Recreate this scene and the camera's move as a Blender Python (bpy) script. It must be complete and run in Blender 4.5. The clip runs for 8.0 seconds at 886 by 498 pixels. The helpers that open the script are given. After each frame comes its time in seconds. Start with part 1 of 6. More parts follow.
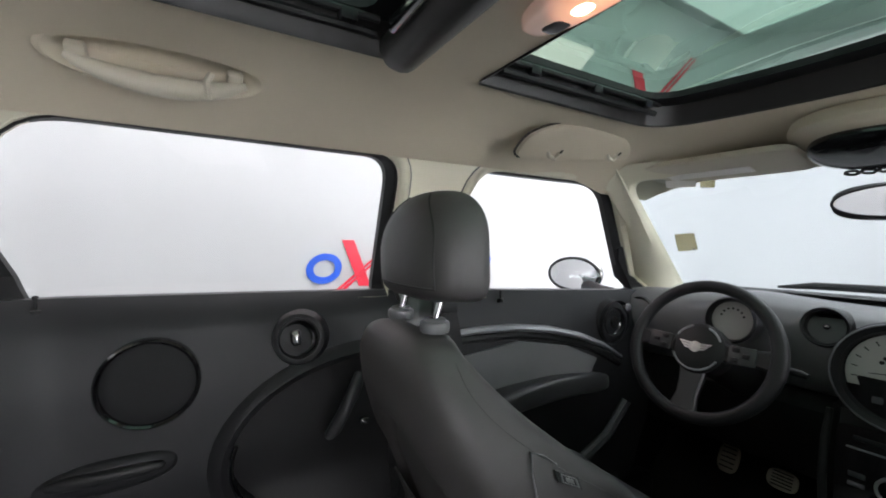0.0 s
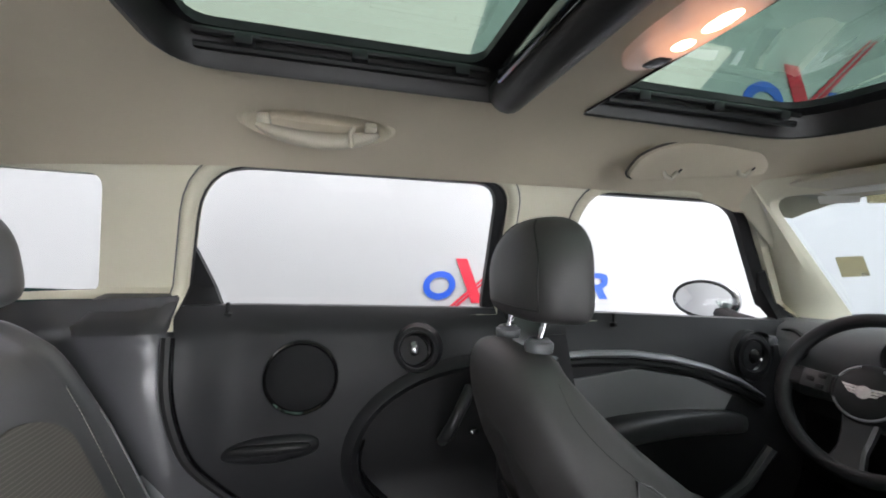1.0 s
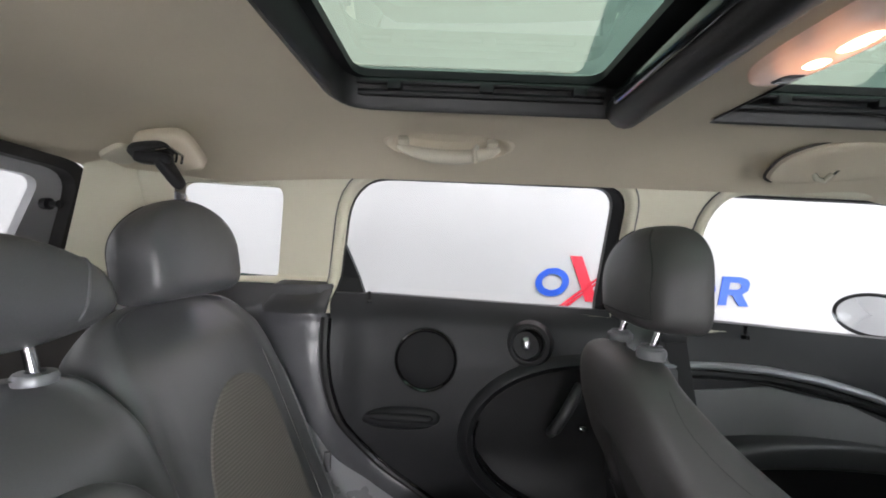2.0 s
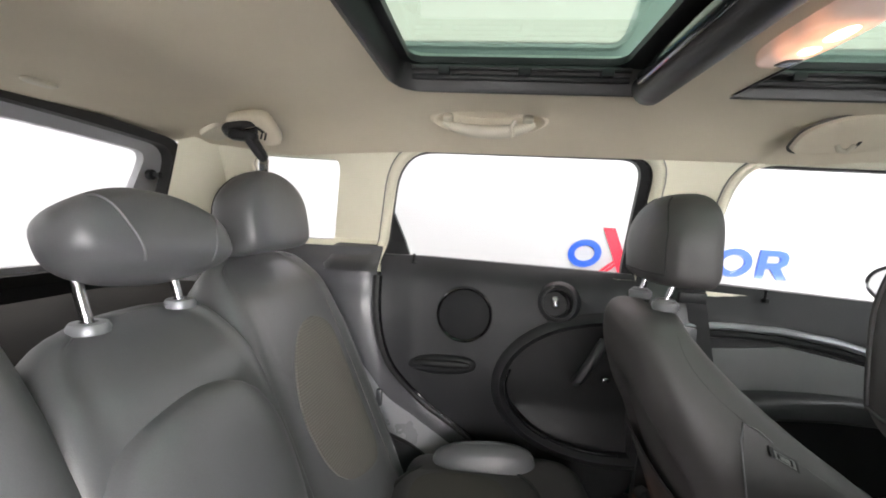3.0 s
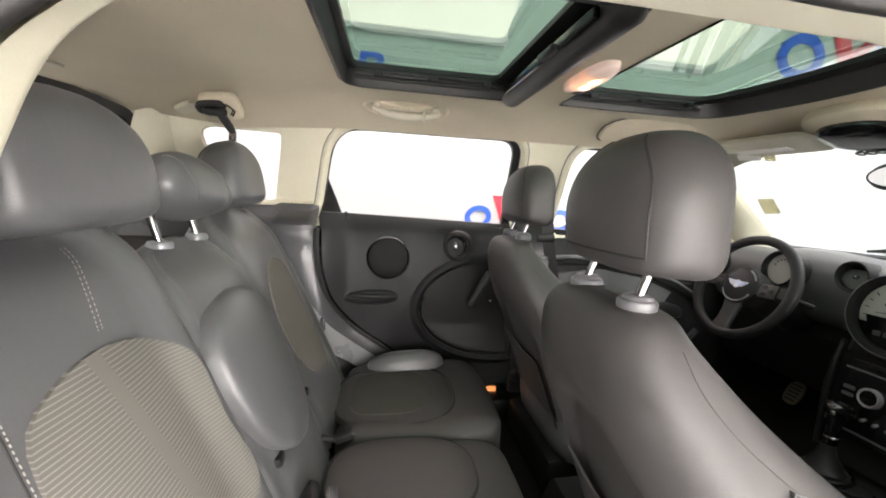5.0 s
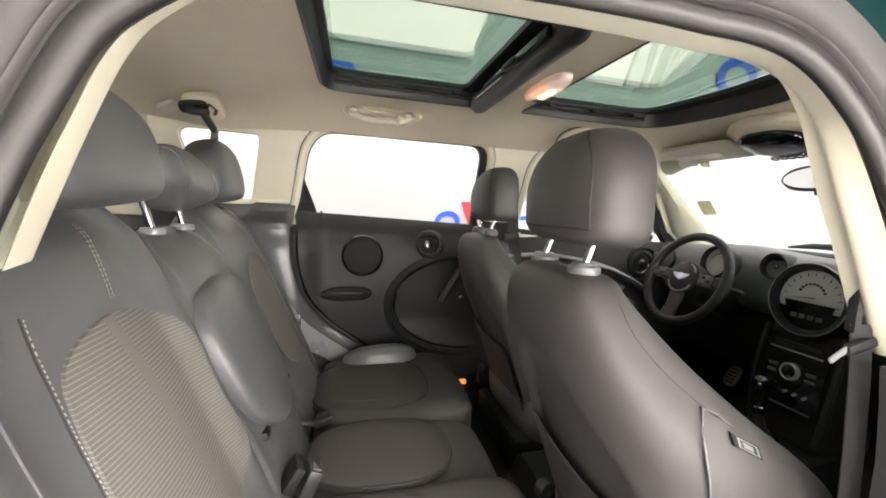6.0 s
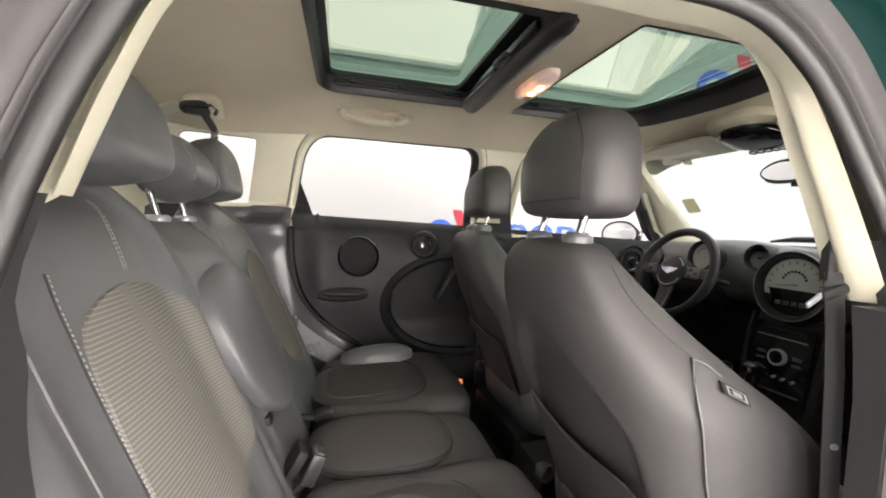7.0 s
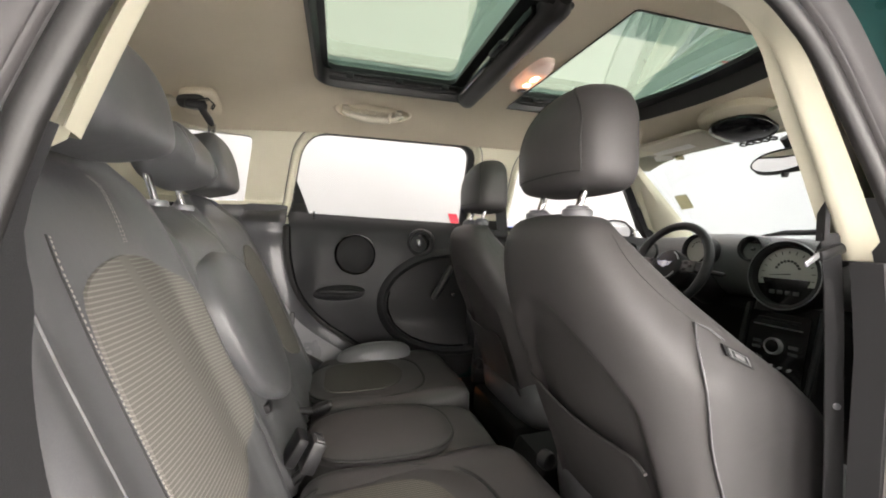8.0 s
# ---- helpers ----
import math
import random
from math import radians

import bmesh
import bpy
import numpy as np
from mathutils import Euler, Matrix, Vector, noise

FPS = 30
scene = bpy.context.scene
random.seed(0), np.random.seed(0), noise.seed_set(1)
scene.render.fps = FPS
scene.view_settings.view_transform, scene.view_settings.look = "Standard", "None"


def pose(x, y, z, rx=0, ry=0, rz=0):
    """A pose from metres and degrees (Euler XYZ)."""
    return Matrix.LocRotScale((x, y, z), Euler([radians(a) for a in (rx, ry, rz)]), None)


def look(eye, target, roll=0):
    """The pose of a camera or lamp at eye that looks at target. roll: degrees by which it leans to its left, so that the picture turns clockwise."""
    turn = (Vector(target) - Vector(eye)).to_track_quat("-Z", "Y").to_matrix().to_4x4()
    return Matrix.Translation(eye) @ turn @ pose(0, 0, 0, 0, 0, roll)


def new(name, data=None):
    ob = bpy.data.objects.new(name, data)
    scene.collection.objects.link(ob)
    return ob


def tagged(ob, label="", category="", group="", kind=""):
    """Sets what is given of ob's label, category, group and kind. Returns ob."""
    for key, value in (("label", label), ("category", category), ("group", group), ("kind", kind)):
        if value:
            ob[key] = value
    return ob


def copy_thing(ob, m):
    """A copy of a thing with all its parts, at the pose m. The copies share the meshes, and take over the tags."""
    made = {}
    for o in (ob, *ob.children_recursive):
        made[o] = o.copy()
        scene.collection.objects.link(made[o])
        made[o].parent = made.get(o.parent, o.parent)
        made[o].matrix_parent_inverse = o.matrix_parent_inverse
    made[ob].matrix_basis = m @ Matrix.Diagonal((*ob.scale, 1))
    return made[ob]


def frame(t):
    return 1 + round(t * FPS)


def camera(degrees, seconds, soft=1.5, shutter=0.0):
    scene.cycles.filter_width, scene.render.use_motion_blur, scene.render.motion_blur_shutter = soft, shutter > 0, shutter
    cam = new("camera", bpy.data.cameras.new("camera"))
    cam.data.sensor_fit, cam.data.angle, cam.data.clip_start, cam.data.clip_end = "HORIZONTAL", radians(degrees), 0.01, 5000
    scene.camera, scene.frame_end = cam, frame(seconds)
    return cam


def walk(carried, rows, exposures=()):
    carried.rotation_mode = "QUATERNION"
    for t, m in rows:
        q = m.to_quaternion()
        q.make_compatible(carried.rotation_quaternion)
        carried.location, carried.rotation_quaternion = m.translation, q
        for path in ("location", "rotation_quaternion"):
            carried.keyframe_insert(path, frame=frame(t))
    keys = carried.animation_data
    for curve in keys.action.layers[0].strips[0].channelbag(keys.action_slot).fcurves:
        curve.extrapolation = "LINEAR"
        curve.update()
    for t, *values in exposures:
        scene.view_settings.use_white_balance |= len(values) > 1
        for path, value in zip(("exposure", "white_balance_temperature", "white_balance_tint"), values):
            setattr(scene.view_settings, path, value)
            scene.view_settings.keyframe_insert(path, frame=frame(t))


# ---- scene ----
cam = camera(95.3, 8.0, soft=1.9)
PATH = [
    (0, (0.0, -0.239, 1.205), (1.004, 1.49, 1.17), 0.8),
    (0.5, (-0.006, -0.268, 1.215), (0.743, 1.587, 1.227), 1.0),
    (1, (-0.013, -0.295, 1.216), (0.476, 1.644, 1.255), 1.3),
    (1.5, (-0.02, -0.329, 1.223), (0.198, 1.659, 1.245), 2.2),
    (2, (-0.034, -0.376, 1.239), (-0.088, 1.623, 1.216), 2.8),
    (3.5, (-0.046, -0.584, 1.204), (-0.258, 1.393, 0.987), 3.2),
    (4, (-0.055, -0.693, 1.191), (-0.106, 1.291, 0.946), 3.1),
    (4.5, (-0.078, -0.787, 1.18), (0.041, 1.193, 0.926), 3.2),
    (5, (-0.106, -0.855, 1.18), (0.18, 1.108, 0.922), 3.4),
    (6.5, (-0.141, -0.965, 1.104), (0.319, 0.976, 0.957), 3.3),
    (7, (-0.152, -0.974, 1.073), (0.327, 0.964, 0.964), 2.7),
    (7.5, (-0.159, -0.977, 1.046), (0.334, 0.96, 0.968), 2.3),
    (8, (-0.163, -0.976, 1.016), (0.345, 0.958, 0.963), 2.1),
]

EXPOSURES = [(0.0, 0.80, 6250, 11), (1.0, 0.80, 6250, 11), (2.1, 0.86, 6350, 12), (3.3, 1.46, 6650, 12), (4.5, 1.47, 6850, 12), (8.0, 1.08, 7000, 12)]
walk(cam, [(t, look(eye, target, roll)) for t, eye, target, roll in PATH], EXPOSURES)

# ---- light ----
world = bpy.data.worlds.new("world")
scene.world = world
world.use_nodes = True
world.node_tree.nodes["Background"].inputs[0].default_value = (0.9, 0.95, 1.0, 1)
world.node_tree.nodes["Background"].inputs[1].default_value = 0.05

# ---- helpers of this scene ----
from mathutils.geometry import delaunay_2d_cdt


def clamp(v, a=0.0, b=1.0):
    return a if v < a else b if v > b else v


def smooth(v):
    v = clamp(v)
    return v * v * (3 - 2 * v)


def thing(name, place, label, category, group="", kind=""):
    ob = new(name)
    ob.empty_display_size = 0.05
    ob.location = place
    return tagged(ob, label, category, group, kind)


def finish(name, bm, material, label="", sharp=38, parent=None):
    """One mesh object out of a bmesh in world coordinates, under a thing or part if given."""
    bmesh.ops.recalc_face_normals(bm, faces=bm.faces)
    me = bpy.data.meshes.new(name)
    bm.to_mesh(me)
    bm.free()
    me.materials.append(material)
    me.polygons.foreach_set("use_smooth", [True] * len(me.polygons))
    me.set_sharp_from_angle(angle=radians(sharp))
    ob = new(name, me)
    if label:
        ob["label"] = label
    if parent is not None:
        ob.parent = parent
        at = Matrix.Identity(4)
        up = parent
        while up is not None:
            at = at @ Matrix.Translation(-up.location)
            up = up.parent
        ob.location = (0, 0, 0)
        me.transform(at)
    return ob


def part(name, bm, material, parent, label="", sharp=38):
    return finish(name, bm, material, label, sharp, parent)


def rbox(bm, c, size, bevel=0.004, turn=None, segs=2):
    """A box with rounded edges."""
    made = bmesh.ops.create_cube(bm, size=1)["verts"]
    m = Matrix.Translation(c) @ (turn.to_4x4() if turn else Matrix.Identity(4)) @ Matrix.Diagonal((*size, 1))
    bmesh.ops.transform(bm, matrix=m, verts=made)
    if bevel:
        edges = {e for v in made for e in v.link_edges}
        bmesh.ops.bevel(bm, geom=list(edges), offset=min(bevel, min(size) * 0.45), segments=segs, affect="EDGES", profile=0.5)
    return bm


def tube(bm, pts, r, seg=8, closed=False, flat=1.0, cap=True):
    """A tube along points; r may be a number or a list; flat squeezes it."""
    pts = [Vector(p) for p in pts]
    n = len(pts)
    rings = []
    prev = None
    for i, p in enumerate(pts):
        a = pts[(i - 1) % n] if closed or i else p
        b = pts[(i + 1) % n] if closed or i < n - 1 else p
        d = (b - a).normalized()
        if prev is None:
            up = Vector((0, 0, 1)) if abs(d.z) < 0.9 else Vector((1, 0, 0))
            s = d.cross(up).normalized()
        else:
            s = (prev - d * prev.dot(d)).normalized()
        prev = s
        t = d.cross(s)
        rr = r[i] if isinstance(r, (list, tuple)) else r
        rings.append([bm.verts.new(p + s * (rr * math.cos(k * 2 * math.pi / seg)) + t * (rr * flat * math.sin(k * 2 * math.pi / seg))) for k in range(seg)])
    for i in range(n if closed else n - 1):
        A, B = rings[i], rings[(i + 1) % n]
        for k in range(seg):
            bm.faces.new((A[k], A[(k + 1) % seg], B[(k + 1) % seg], B[k]))
    if cap and not closed:
        bm.faces.new(rings[0][::-1])
        bm.faces.new(rings[-1])
    return bm


def bridge(bm, rings, closed=True, cap=True):
    vs = [[bm.verts.new(p) for p in ring] for ring in rings]
    n = len(vs[0])
    for A, B in zip(vs, vs[1:]):
        for k in range(n if closed else n - 1):
            bm.faces.new((A[k], A[(k + 1) % n], B[(k + 1) % n], B[k]))
    if cap and closed:
        bm.faces.new(vs[0][::-1])
        bm.faces.new(vs[-1])
    return bm


def lathe(bm, profile, m, seg=32):
    """Turns (radius, height) about the local z axis of m."""
    rings = [[m @ Vector((max(r, 1e-4) * math.cos(2 * math.pi * k / seg), max(r, 1e-4) * math.sin(2 * math.pi * k / seg), h)) for k in range(seg)] for r, h in profile]
    return bridge(bm, rings, True, False)


def facing(place, toward, spin=0):
    """A pose at place whose local z points along toward, with local y as near upwards as it can be."""
    z = Vector(toward).normalized()
    up = Vector((0, 0, 1)) if abs(z.z) < 0.95 else Vector((1, 0, 0))
    x = up.cross(z).normalized()
    y = z.cross(x)
    m = Matrix((x, y, z)).transposed().to_4x4()
    return Matrix.Translation(place) @ m @ Matrix.Rotation(radians(spin), 4, "Z")


def rounded(pts, r, n=5):
    """A polygon with its corners rounded; r a number or one for each corner."""
    out = []
    m = len(pts)
    for i in range(m):
        p, a, b = Vector(pts[i]), Vector(pts[i - 1]), Vector(pts[(i + 1) % m])
        rr = r[i] if isinstance(r, (list, tuple)) else r
        if rr <= 0:
            out.append(p)
            continue
        ra = min(rr, (a - p).length * 0.49)
        rb = min(rr, (b - p).length * 0.49)
        s, e = p + (a - p).normalized() * ra, p + (b - p).normalized() * rb
        for k in range(n + 1):
            t = k / n
            out.append(s * (1 - t) ** 2 + p * 2 * t * (1 - t) + e * t * t)
    return out


def inset2(pts, d):
    """A closed 2D outline moved inwards by d (outline in either turn)."""
    n = len(pts)
    area = sum(pts[i][0] * pts[(i + 1) % n][1] - pts[(i + 1) % n][0] * pts[i][1] for i in range(n))
    s = 1 if area > 0 else -1
    out = []
    for i in range(n):
        t = (Vector(pts[(i + 1) % n]) - Vector(pts[i - 1])).normalized()
        out.append(Vector(pts[i]) + Vector((-t.y, t.x)) * d * s)
    return out


def inside(p, poly):
    x, y = p
    hit = False
    n = len(poly)
    for i in range(n):
        x1, y1 = poly[i]
        x2, y2 = poly[i - 1]
        if (y1 > y) != (y2 > y) and x < (x2 - x1) * (y - y1) / (y2 - y1) + x1:
            hit = not hit
    return hit


def fine(pts, step):
    out = []
    for i, p in enumerate(pts):
        p, q = Vector(p), Vector(pts[(i + 1) % len(pts)])
        k = max(1, int((q - p).length / step))
        out += [p.lerp(q, j / k) for j in range(k)]
    return out


def sheet(bm, outer, holes, place, thick=0.0, step=0.03):
    """A bent sheet with holes: 2D outlines filled with triangles and laid by place(u, v, depth)."""
    outer = fine(outer, step)
    holes = [fine(h, step) for h in holes]
    pts, edges = [], []
    for loop in [outer] + holes:
        a = len(pts)
        pts += [Vector(p) for p in loop]
        edges += [(a + i, a + (i + 1) % len(loop)) for i in range(len(loop))]
    us, vs = [p[0] for p in outer], [p[1] for p in outer]
    border = list(pts)
    nu, nv = int((max(us) - min(us)) / step), int((max(vs) - min(vs)) / step)
    for i in range(1, nu):
        for j in range(1, nv):
            p = Vector((min(us) + (i + 0.5 * (j % 2)) * step, min(vs) + j * step))
            if inside(p, outer) and not any(inside(p, h) for h in holes) and min((p - q).length_squared for q in border) > (0.45 * step) ** 2:
                pts.append(p)
    res = delaunay_2d_cdt(pts, edges, [], 0, 1e-6)
    co, faces = res[0], res[2]
    keep = []
    for f in faces:
        c = sum((co[i] for i in f), Vector((0, 0))) / len(f)
        if inside(c, outer) and not any(inside(c, h) for h in holes):
            keep.append(f)
    top = [bm.verts.new(place(p[0], p[1], 0.0)) for p in co]
    for f in keep:
        bm.faces.new([top[i] for i in f])
    if thick:
        low = [bm.verts.new(place(p[0], p[1], thick)) for p in co]
        count = {}
        for f in keep:
            bm.faces.new([low[i] for i in reversed(f)])
            for k in range(len(f)):
                e = (f[k], f[(k + 1) % len(f)])
                count[frozenset(e)] = count.get(frozenset(e), []) + [e]
        for es in count.values():
            if len(es) == 1:
                a, b = es[0]
                bm.faces.new((top[b], top[a], low[a], low[b]))
    bmesh.ops.delete(bm, geom=[v for v in bm.verts if not v.link_faces], context="VERTS")
    return bm


def path2(pts, step=0.02, closed=False):
    """A 2D polyline, rounded by a curve through its points and cut into short steps."""
    pts = [Vector(p) for p in pts]
    out = []
    m = len(pts)
    for i in range(m if closed else m - 1):
        p1, p2 = pts[i], pts[(i + 1) % m]
        p0 = pts[i - 1] if closed or i else p1
        p3 = pts[(i + 2) % m] if closed or i < m - 2 else p2
        k = max(2, int((p2 - p1).length / step))
        for j in range(k):
            t = j / k
            out.append(0.5 * (2 * p1 + (p2 - p0) * t + (2 * p0 - 5 * p1 + 4 * p2 - p3) * t * t + (3 * p1 - p0 - 3 * p2 + p3) * t ** 3))
    if not closed:
        out.append(pts[-1])
    return out


def superq(bm, m, a, b, c, e1=0.5, e2=0.5, nu=28, nv=18, bend=None):
    """A rounded pillow shape of half sizes a, b, c; bend(p) may reshape it."""
    def p(w, e):
        return math.copysign(abs(w) ** e, w)
    rings = []
    for j in range(nv + 1):
        v = -math.pi / 2 + math.pi * (0.004 + 0.992 * j / nv)
        ring = []
        for i in range(nu):
            u = 2 * math.pi * i / nu
            q = Vector((a * p(math.cos(v), e1) * p(math.cos(u), e2), b * p(math.cos(v), e1) * p(math.sin(u), e2), c * p(math.sin(v), e1)))
            if bend:
                q = bend(q)
            ring.append(m @ q)
        rings.append(ring)
    return bridge(bm, rings)


# ---- materials ----
def material(name, colour, rough=0.5, metal=0.0, vary=0.12, grain=0.0, size=200.0, coat=0.0, big=6.0, emit=None, stripes=None, spec=0.5):
    mat = bpy.data.materials.new(name)
    mat.use_nodes = True
    nt = mat.node_tree
    b = nt.nodes["Principled BSDF"]
    b.inputs["Roughness"].default_value = rough
    b.inputs["Metallic"].default_value = metal
    b.inputs["Specular IOR Level"].default_value = spec
    b.inputs["Coat Weight"].default_value = coat
    tc = nt.nodes.new("ShaderNodeTexCoord")
    n1 = nt.nodes.new("ShaderNodeTexNoise")
    n1.inputs["Scale"].default_value = big
    n1.inputs["Detail"].default_value = 4
    nt.links.new(tc.outputs["Object"], n1.inputs["Vector"])
    n2 = nt.nodes.new("ShaderNodeTexNoise")
    n2.inputs["Scale"].default_value = size
    n2.inputs["Detail"].default_value = 3
    nt.links.new(tc.outputs["Object"], n2.inputs["Vector"])
    ramp = nt.nodes.new("ShaderNodeMapRange")
    ramp.inputs["From Min"].default_value = 0.3
    ramp.inputs["From Max"].default_value = 0.7
    ramp.inputs["To Min"].default_value = 1 - vary
    ramp.inputs["To Max"].default_value = 1 + vary
    add = nt.nodes.new("ShaderNodeMath")
    add.operation = "MULTIPLY_ADD"
    add.inputs[1].default_value = 0.35
    nt.links.new(n2.outputs["Fac"], add.inputs[0])
    half = nt.nodes.new("ShaderNodeMath")
    half.operation = "MULTIPLY"
    half.inputs[1].default_value = 0.65
    nt.links.new(n1.outputs["Fac"], half.inputs[0])
    nt.links.new(half.outputs[0], add.inputs[2])
    nt.links.new(add.outputs[0], ramp.inputs["Value"])
    mul = nt.nodes.new("ShaderNodeVectorMath")
    mul.operation = "SCALE"
    nt.links.new(ramp.outputs[0], mul.inputs["Scale"])
    mul.inputs[0].default_value = colour
    out = mul.outputs[0]
    if stripes:
        light, per, duty, axis, band_at, band_slope, band_half = stripes
        sep = nt.nodes.new("ShaderNodeSeparateXYZ")
        nt.links.new(tc.outputs["Object"], sep.inputs[0])
        mod = nt.nodes.new("ShaderNodeMath")
        mod.operation = "MODULO"
        sh = nt.nodes.new("ShaderNodeMath")
        sh.operation = "ADD"
        sh.inputs[1].default_value = 5.0
        nt.links.new(sep.outputs[axis], sh.inputs[0])
        nt.links.new(sh.outputs[0], mod.inputs[0])
        mod.inputs[1].default_value = per
        lt = nt.nodes.new("ShaderNodeMath")
        lt.operation = "LESS_THAN"
        nt.links.new(mod.outputs[0], lt.inputs[0])
        lt.inputs[1].default_value = per * duty
        # a band down the middle of the cloth with closer, softer lines
        slope = nt.nodes.new("ShaderNodeMath")
        slope.operation = "MULTIPLY_ADD"
        slope.inputs[1].default_value = band_slope
        nt.links.new(sep.outputs[2], slope.inputs[0])
        nt.links.new(sep.outputs[1], slope.inputs[2])
        far = nt.nodes.new("ShaderNodeMath")
        far.operation = "COMPARE"
        far.inputs[1].default_value = band_at
        far.inputs[2].default_value = band_half
        nt.links.new(slope.outputs[0], far.inputs[0])
        keep = nt.nodes.new("ShaderNodeMix")
        nt.links.new(far.outputs[0], keep.inputs["Factor"])
        nt.links.new(lt.outputs[0], keep.inputs["A"])
        keep.inputs["B"].default_value = 0.28
        mix = nt.nodes.new("ShaderNodeMix")
        mix.data_type = "RGBA"
        nt.links.new(keep.outputs["Result"], mix.inputs["Factor"])
        nt.links.new(out, mix.inputs["A"])
        mix.inputs["B"].default_value = (*light, 1)
        out = mix.outputs["Result"]
    nt.links.new(out, b.inputs["Base Color"])
    rr = nt.nodes.new("ShaderNodeMapRange")
    rr.inputs["From Min"].default_value = 0.3
    rr.inputs["From Max"].default_value = 0.7
    rr.inputs["To Min"].default_value = rough * 0.88
    rr.inputs["To Max"].default_value = min(1, rough * 1.12)
    nt.links.new(n1.outputs["Fac"], rr.inputs["Value"])
    nt.links.new(rr.outputs[0], b.inputs["Roughness"])
    if grain:
        bump = nt.nodes.new("ShaderNodeBump")
        bump.inputs["Strength"].default_value = grain
        bump.inputs["Distance"].default_value = 0.002
        nt.links.new(n2.outputs["Fac"], bump.inputs["Height"])
        nt.links.new(bump.outputs[0], b.inputs["Normal"])
    if emit:
        b.inputs["Emission Color"].default_value = (*emit[0], 1)
        b.inputs["Emission Strength"].default_value = emit[1]
    return mat


def glass(name, tint, gloss=1.45, rough=0.0):
    mat = bpy.data.materials.new(name)
    mat.use_nodes = True
    nt = mat.node_tree
    nt.nodes.remove(nt.nodes["Principled BSDF"])
    out = nt.nodes["Material Output"]
    t = nt.nodes.new("ShaderNodeBsdfTransparent")
    t.inputs[0].default_value = (*tint, 1)
    g = nt.nodes.new("ShaderNodeBsdfGlossy")
    g.inputs["Roughness"].default_value = rough
    lw = nt.nodes.new("ShaderNodeLayerWeight")
    lw.inputs[0].default_value = 0.5
    pw = nt.nodes.new("ShaderNodeMath")
    pw.operation = "POWER"
    nt.links.new(lw.outputs["Facing"], pw.inputs[0])
    pw.inputs[1].default_value = 3.8
    f = nt.nodes.new("ShaderNodeMath")
    f.operation = "MULTIPLY_ADD"
    nt.links.new(pw.outputs[0], f.inputs[0])
    f.inputs[1].default_value = 0.9
    f.inputs[2].default_value = ((gloss - 1) / (gloss + 1)) ** 2 * 2
    m = nt.nodes.new("ShaderNodeMixShader")
    nt.links.new(f.outputs[0], m.inputs[0])
    nt.links.new(t.outputs[0], m.inputs[1])
    nt.links.new(g.outputs[0], m.inputs[2])
    nt.links.new(m.outputs[0], out.inputs["Surface"])
    return mat


M_WALL = material("booth_white", (0.49, 0.49, 0.497), 0.75, vary=0.02, big=0.6)
M_HALL = material("hall_grey", (0.06, 0.06, 0.064), 0.8, vary=0.06, big=0.8)
M_FLOOR = material("booth_floor", (0.62, 0.62, 0.625), 0.4, vary=0.04, big=1.5)
M_PANEL = material("light_panel", (0.9, 0.9, 0.9), 0.6, vary=0.01, emit=((1.0, 0.98, 0.965), 1.75))
M_SOFT = material("roof_view_fill", (0.6, 0.6, 0.6), 0.6, vary=0.01, emit=((1.0, 0.98, 0.965), 0.9))
# unseen fill panels that stand in for light entering at the doorway
M_CABINFILL = material("cabin_fill_panel", (0.9, 0.9, 0.9), 0.6, vary=0.01, emit=((1.0, 0.985, 0.975), 10.5))
# reddish emission chosen to cancel the green glass where pale patches show
M_PATCHGLOW = material("roof_patch_glow", (0.5, 0.5, 0.5), 0.6, vary=0.02, emit=((1.0, 0.63, 0.62), 1.25))
M_BLUE = material("logo_blue", (0.02, 0.10, 0.62), 0.4, vary=0.04)
M_RED = material("logo_red", (0.70, 0.02, 0.05), 0.4, vary=0.04)
M_LINER = material("headliner_cloth", (0.62, 0.555, 0.435), 0.95, vary=0.05, grain=0.35, size=900, spec=0.2)
M_TRIM = material("cream_trim", (0.66, 0.63, 0.50), 0.6, vary=0.04, grain=0.12, size=700)
M_CREAM = material("cream_plastic", (0.56, 0.52, 0.42), 0.45, vary=0.04, grain=0.05, size=500)
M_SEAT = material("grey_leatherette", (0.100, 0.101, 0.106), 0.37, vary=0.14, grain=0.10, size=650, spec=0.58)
# darker seat leatherette; on the rear cushions its tone paints in shade
M_SEATDARK = material("darker_leatherette", (0.051, 0.048, 0.048), 0.52, vary=0.16, grain=0.10, size=650, spec=0.45)
# flank leatherette with its colour lowered to offset the light on it
M_SEATM = material("dimmed_flank_leatherette", (0.046, 0.044, 0.045), 0.50, vary=0.08, grain=0.12, size=650)
M_PILLAR = material("dark_grey_plastic", (0.032, 0.032, 0.034), 0.36, vary=0.08, grain=0.1, size=700)
M_SILL = material("satin_silver_plastic", (0.30, 0.30, 0.315), 0.30, 0.2, vary=0.06, grain=0.05, size=600)
M_SEATL = material("light_grey_leatherette", (0.17, 0.17, 0.175), 0.45, vary=0.08, grain=0.25, size=650)
M_STRIPE = material("striped_cloth", (0.150, 0.142, 0.130), 0.9, vary=0.08, grain=0.4, size=900, stripes=((0.235, 0.226, 0.205), 0.0056, 0.30, 2, 0.135, 0.22, 0.012), spec=0.2)
M_STRIPE_FINE = material("fine_striped_cloth", (0.140, 0.131, 0.119), 0.9, vary=0.10, grain=0.4, size=900, stripes=((0.185, 0.175, 0.155), 0.0054, 0.28, 2, 9.0, 0.0, 0.01), spec=0.2)
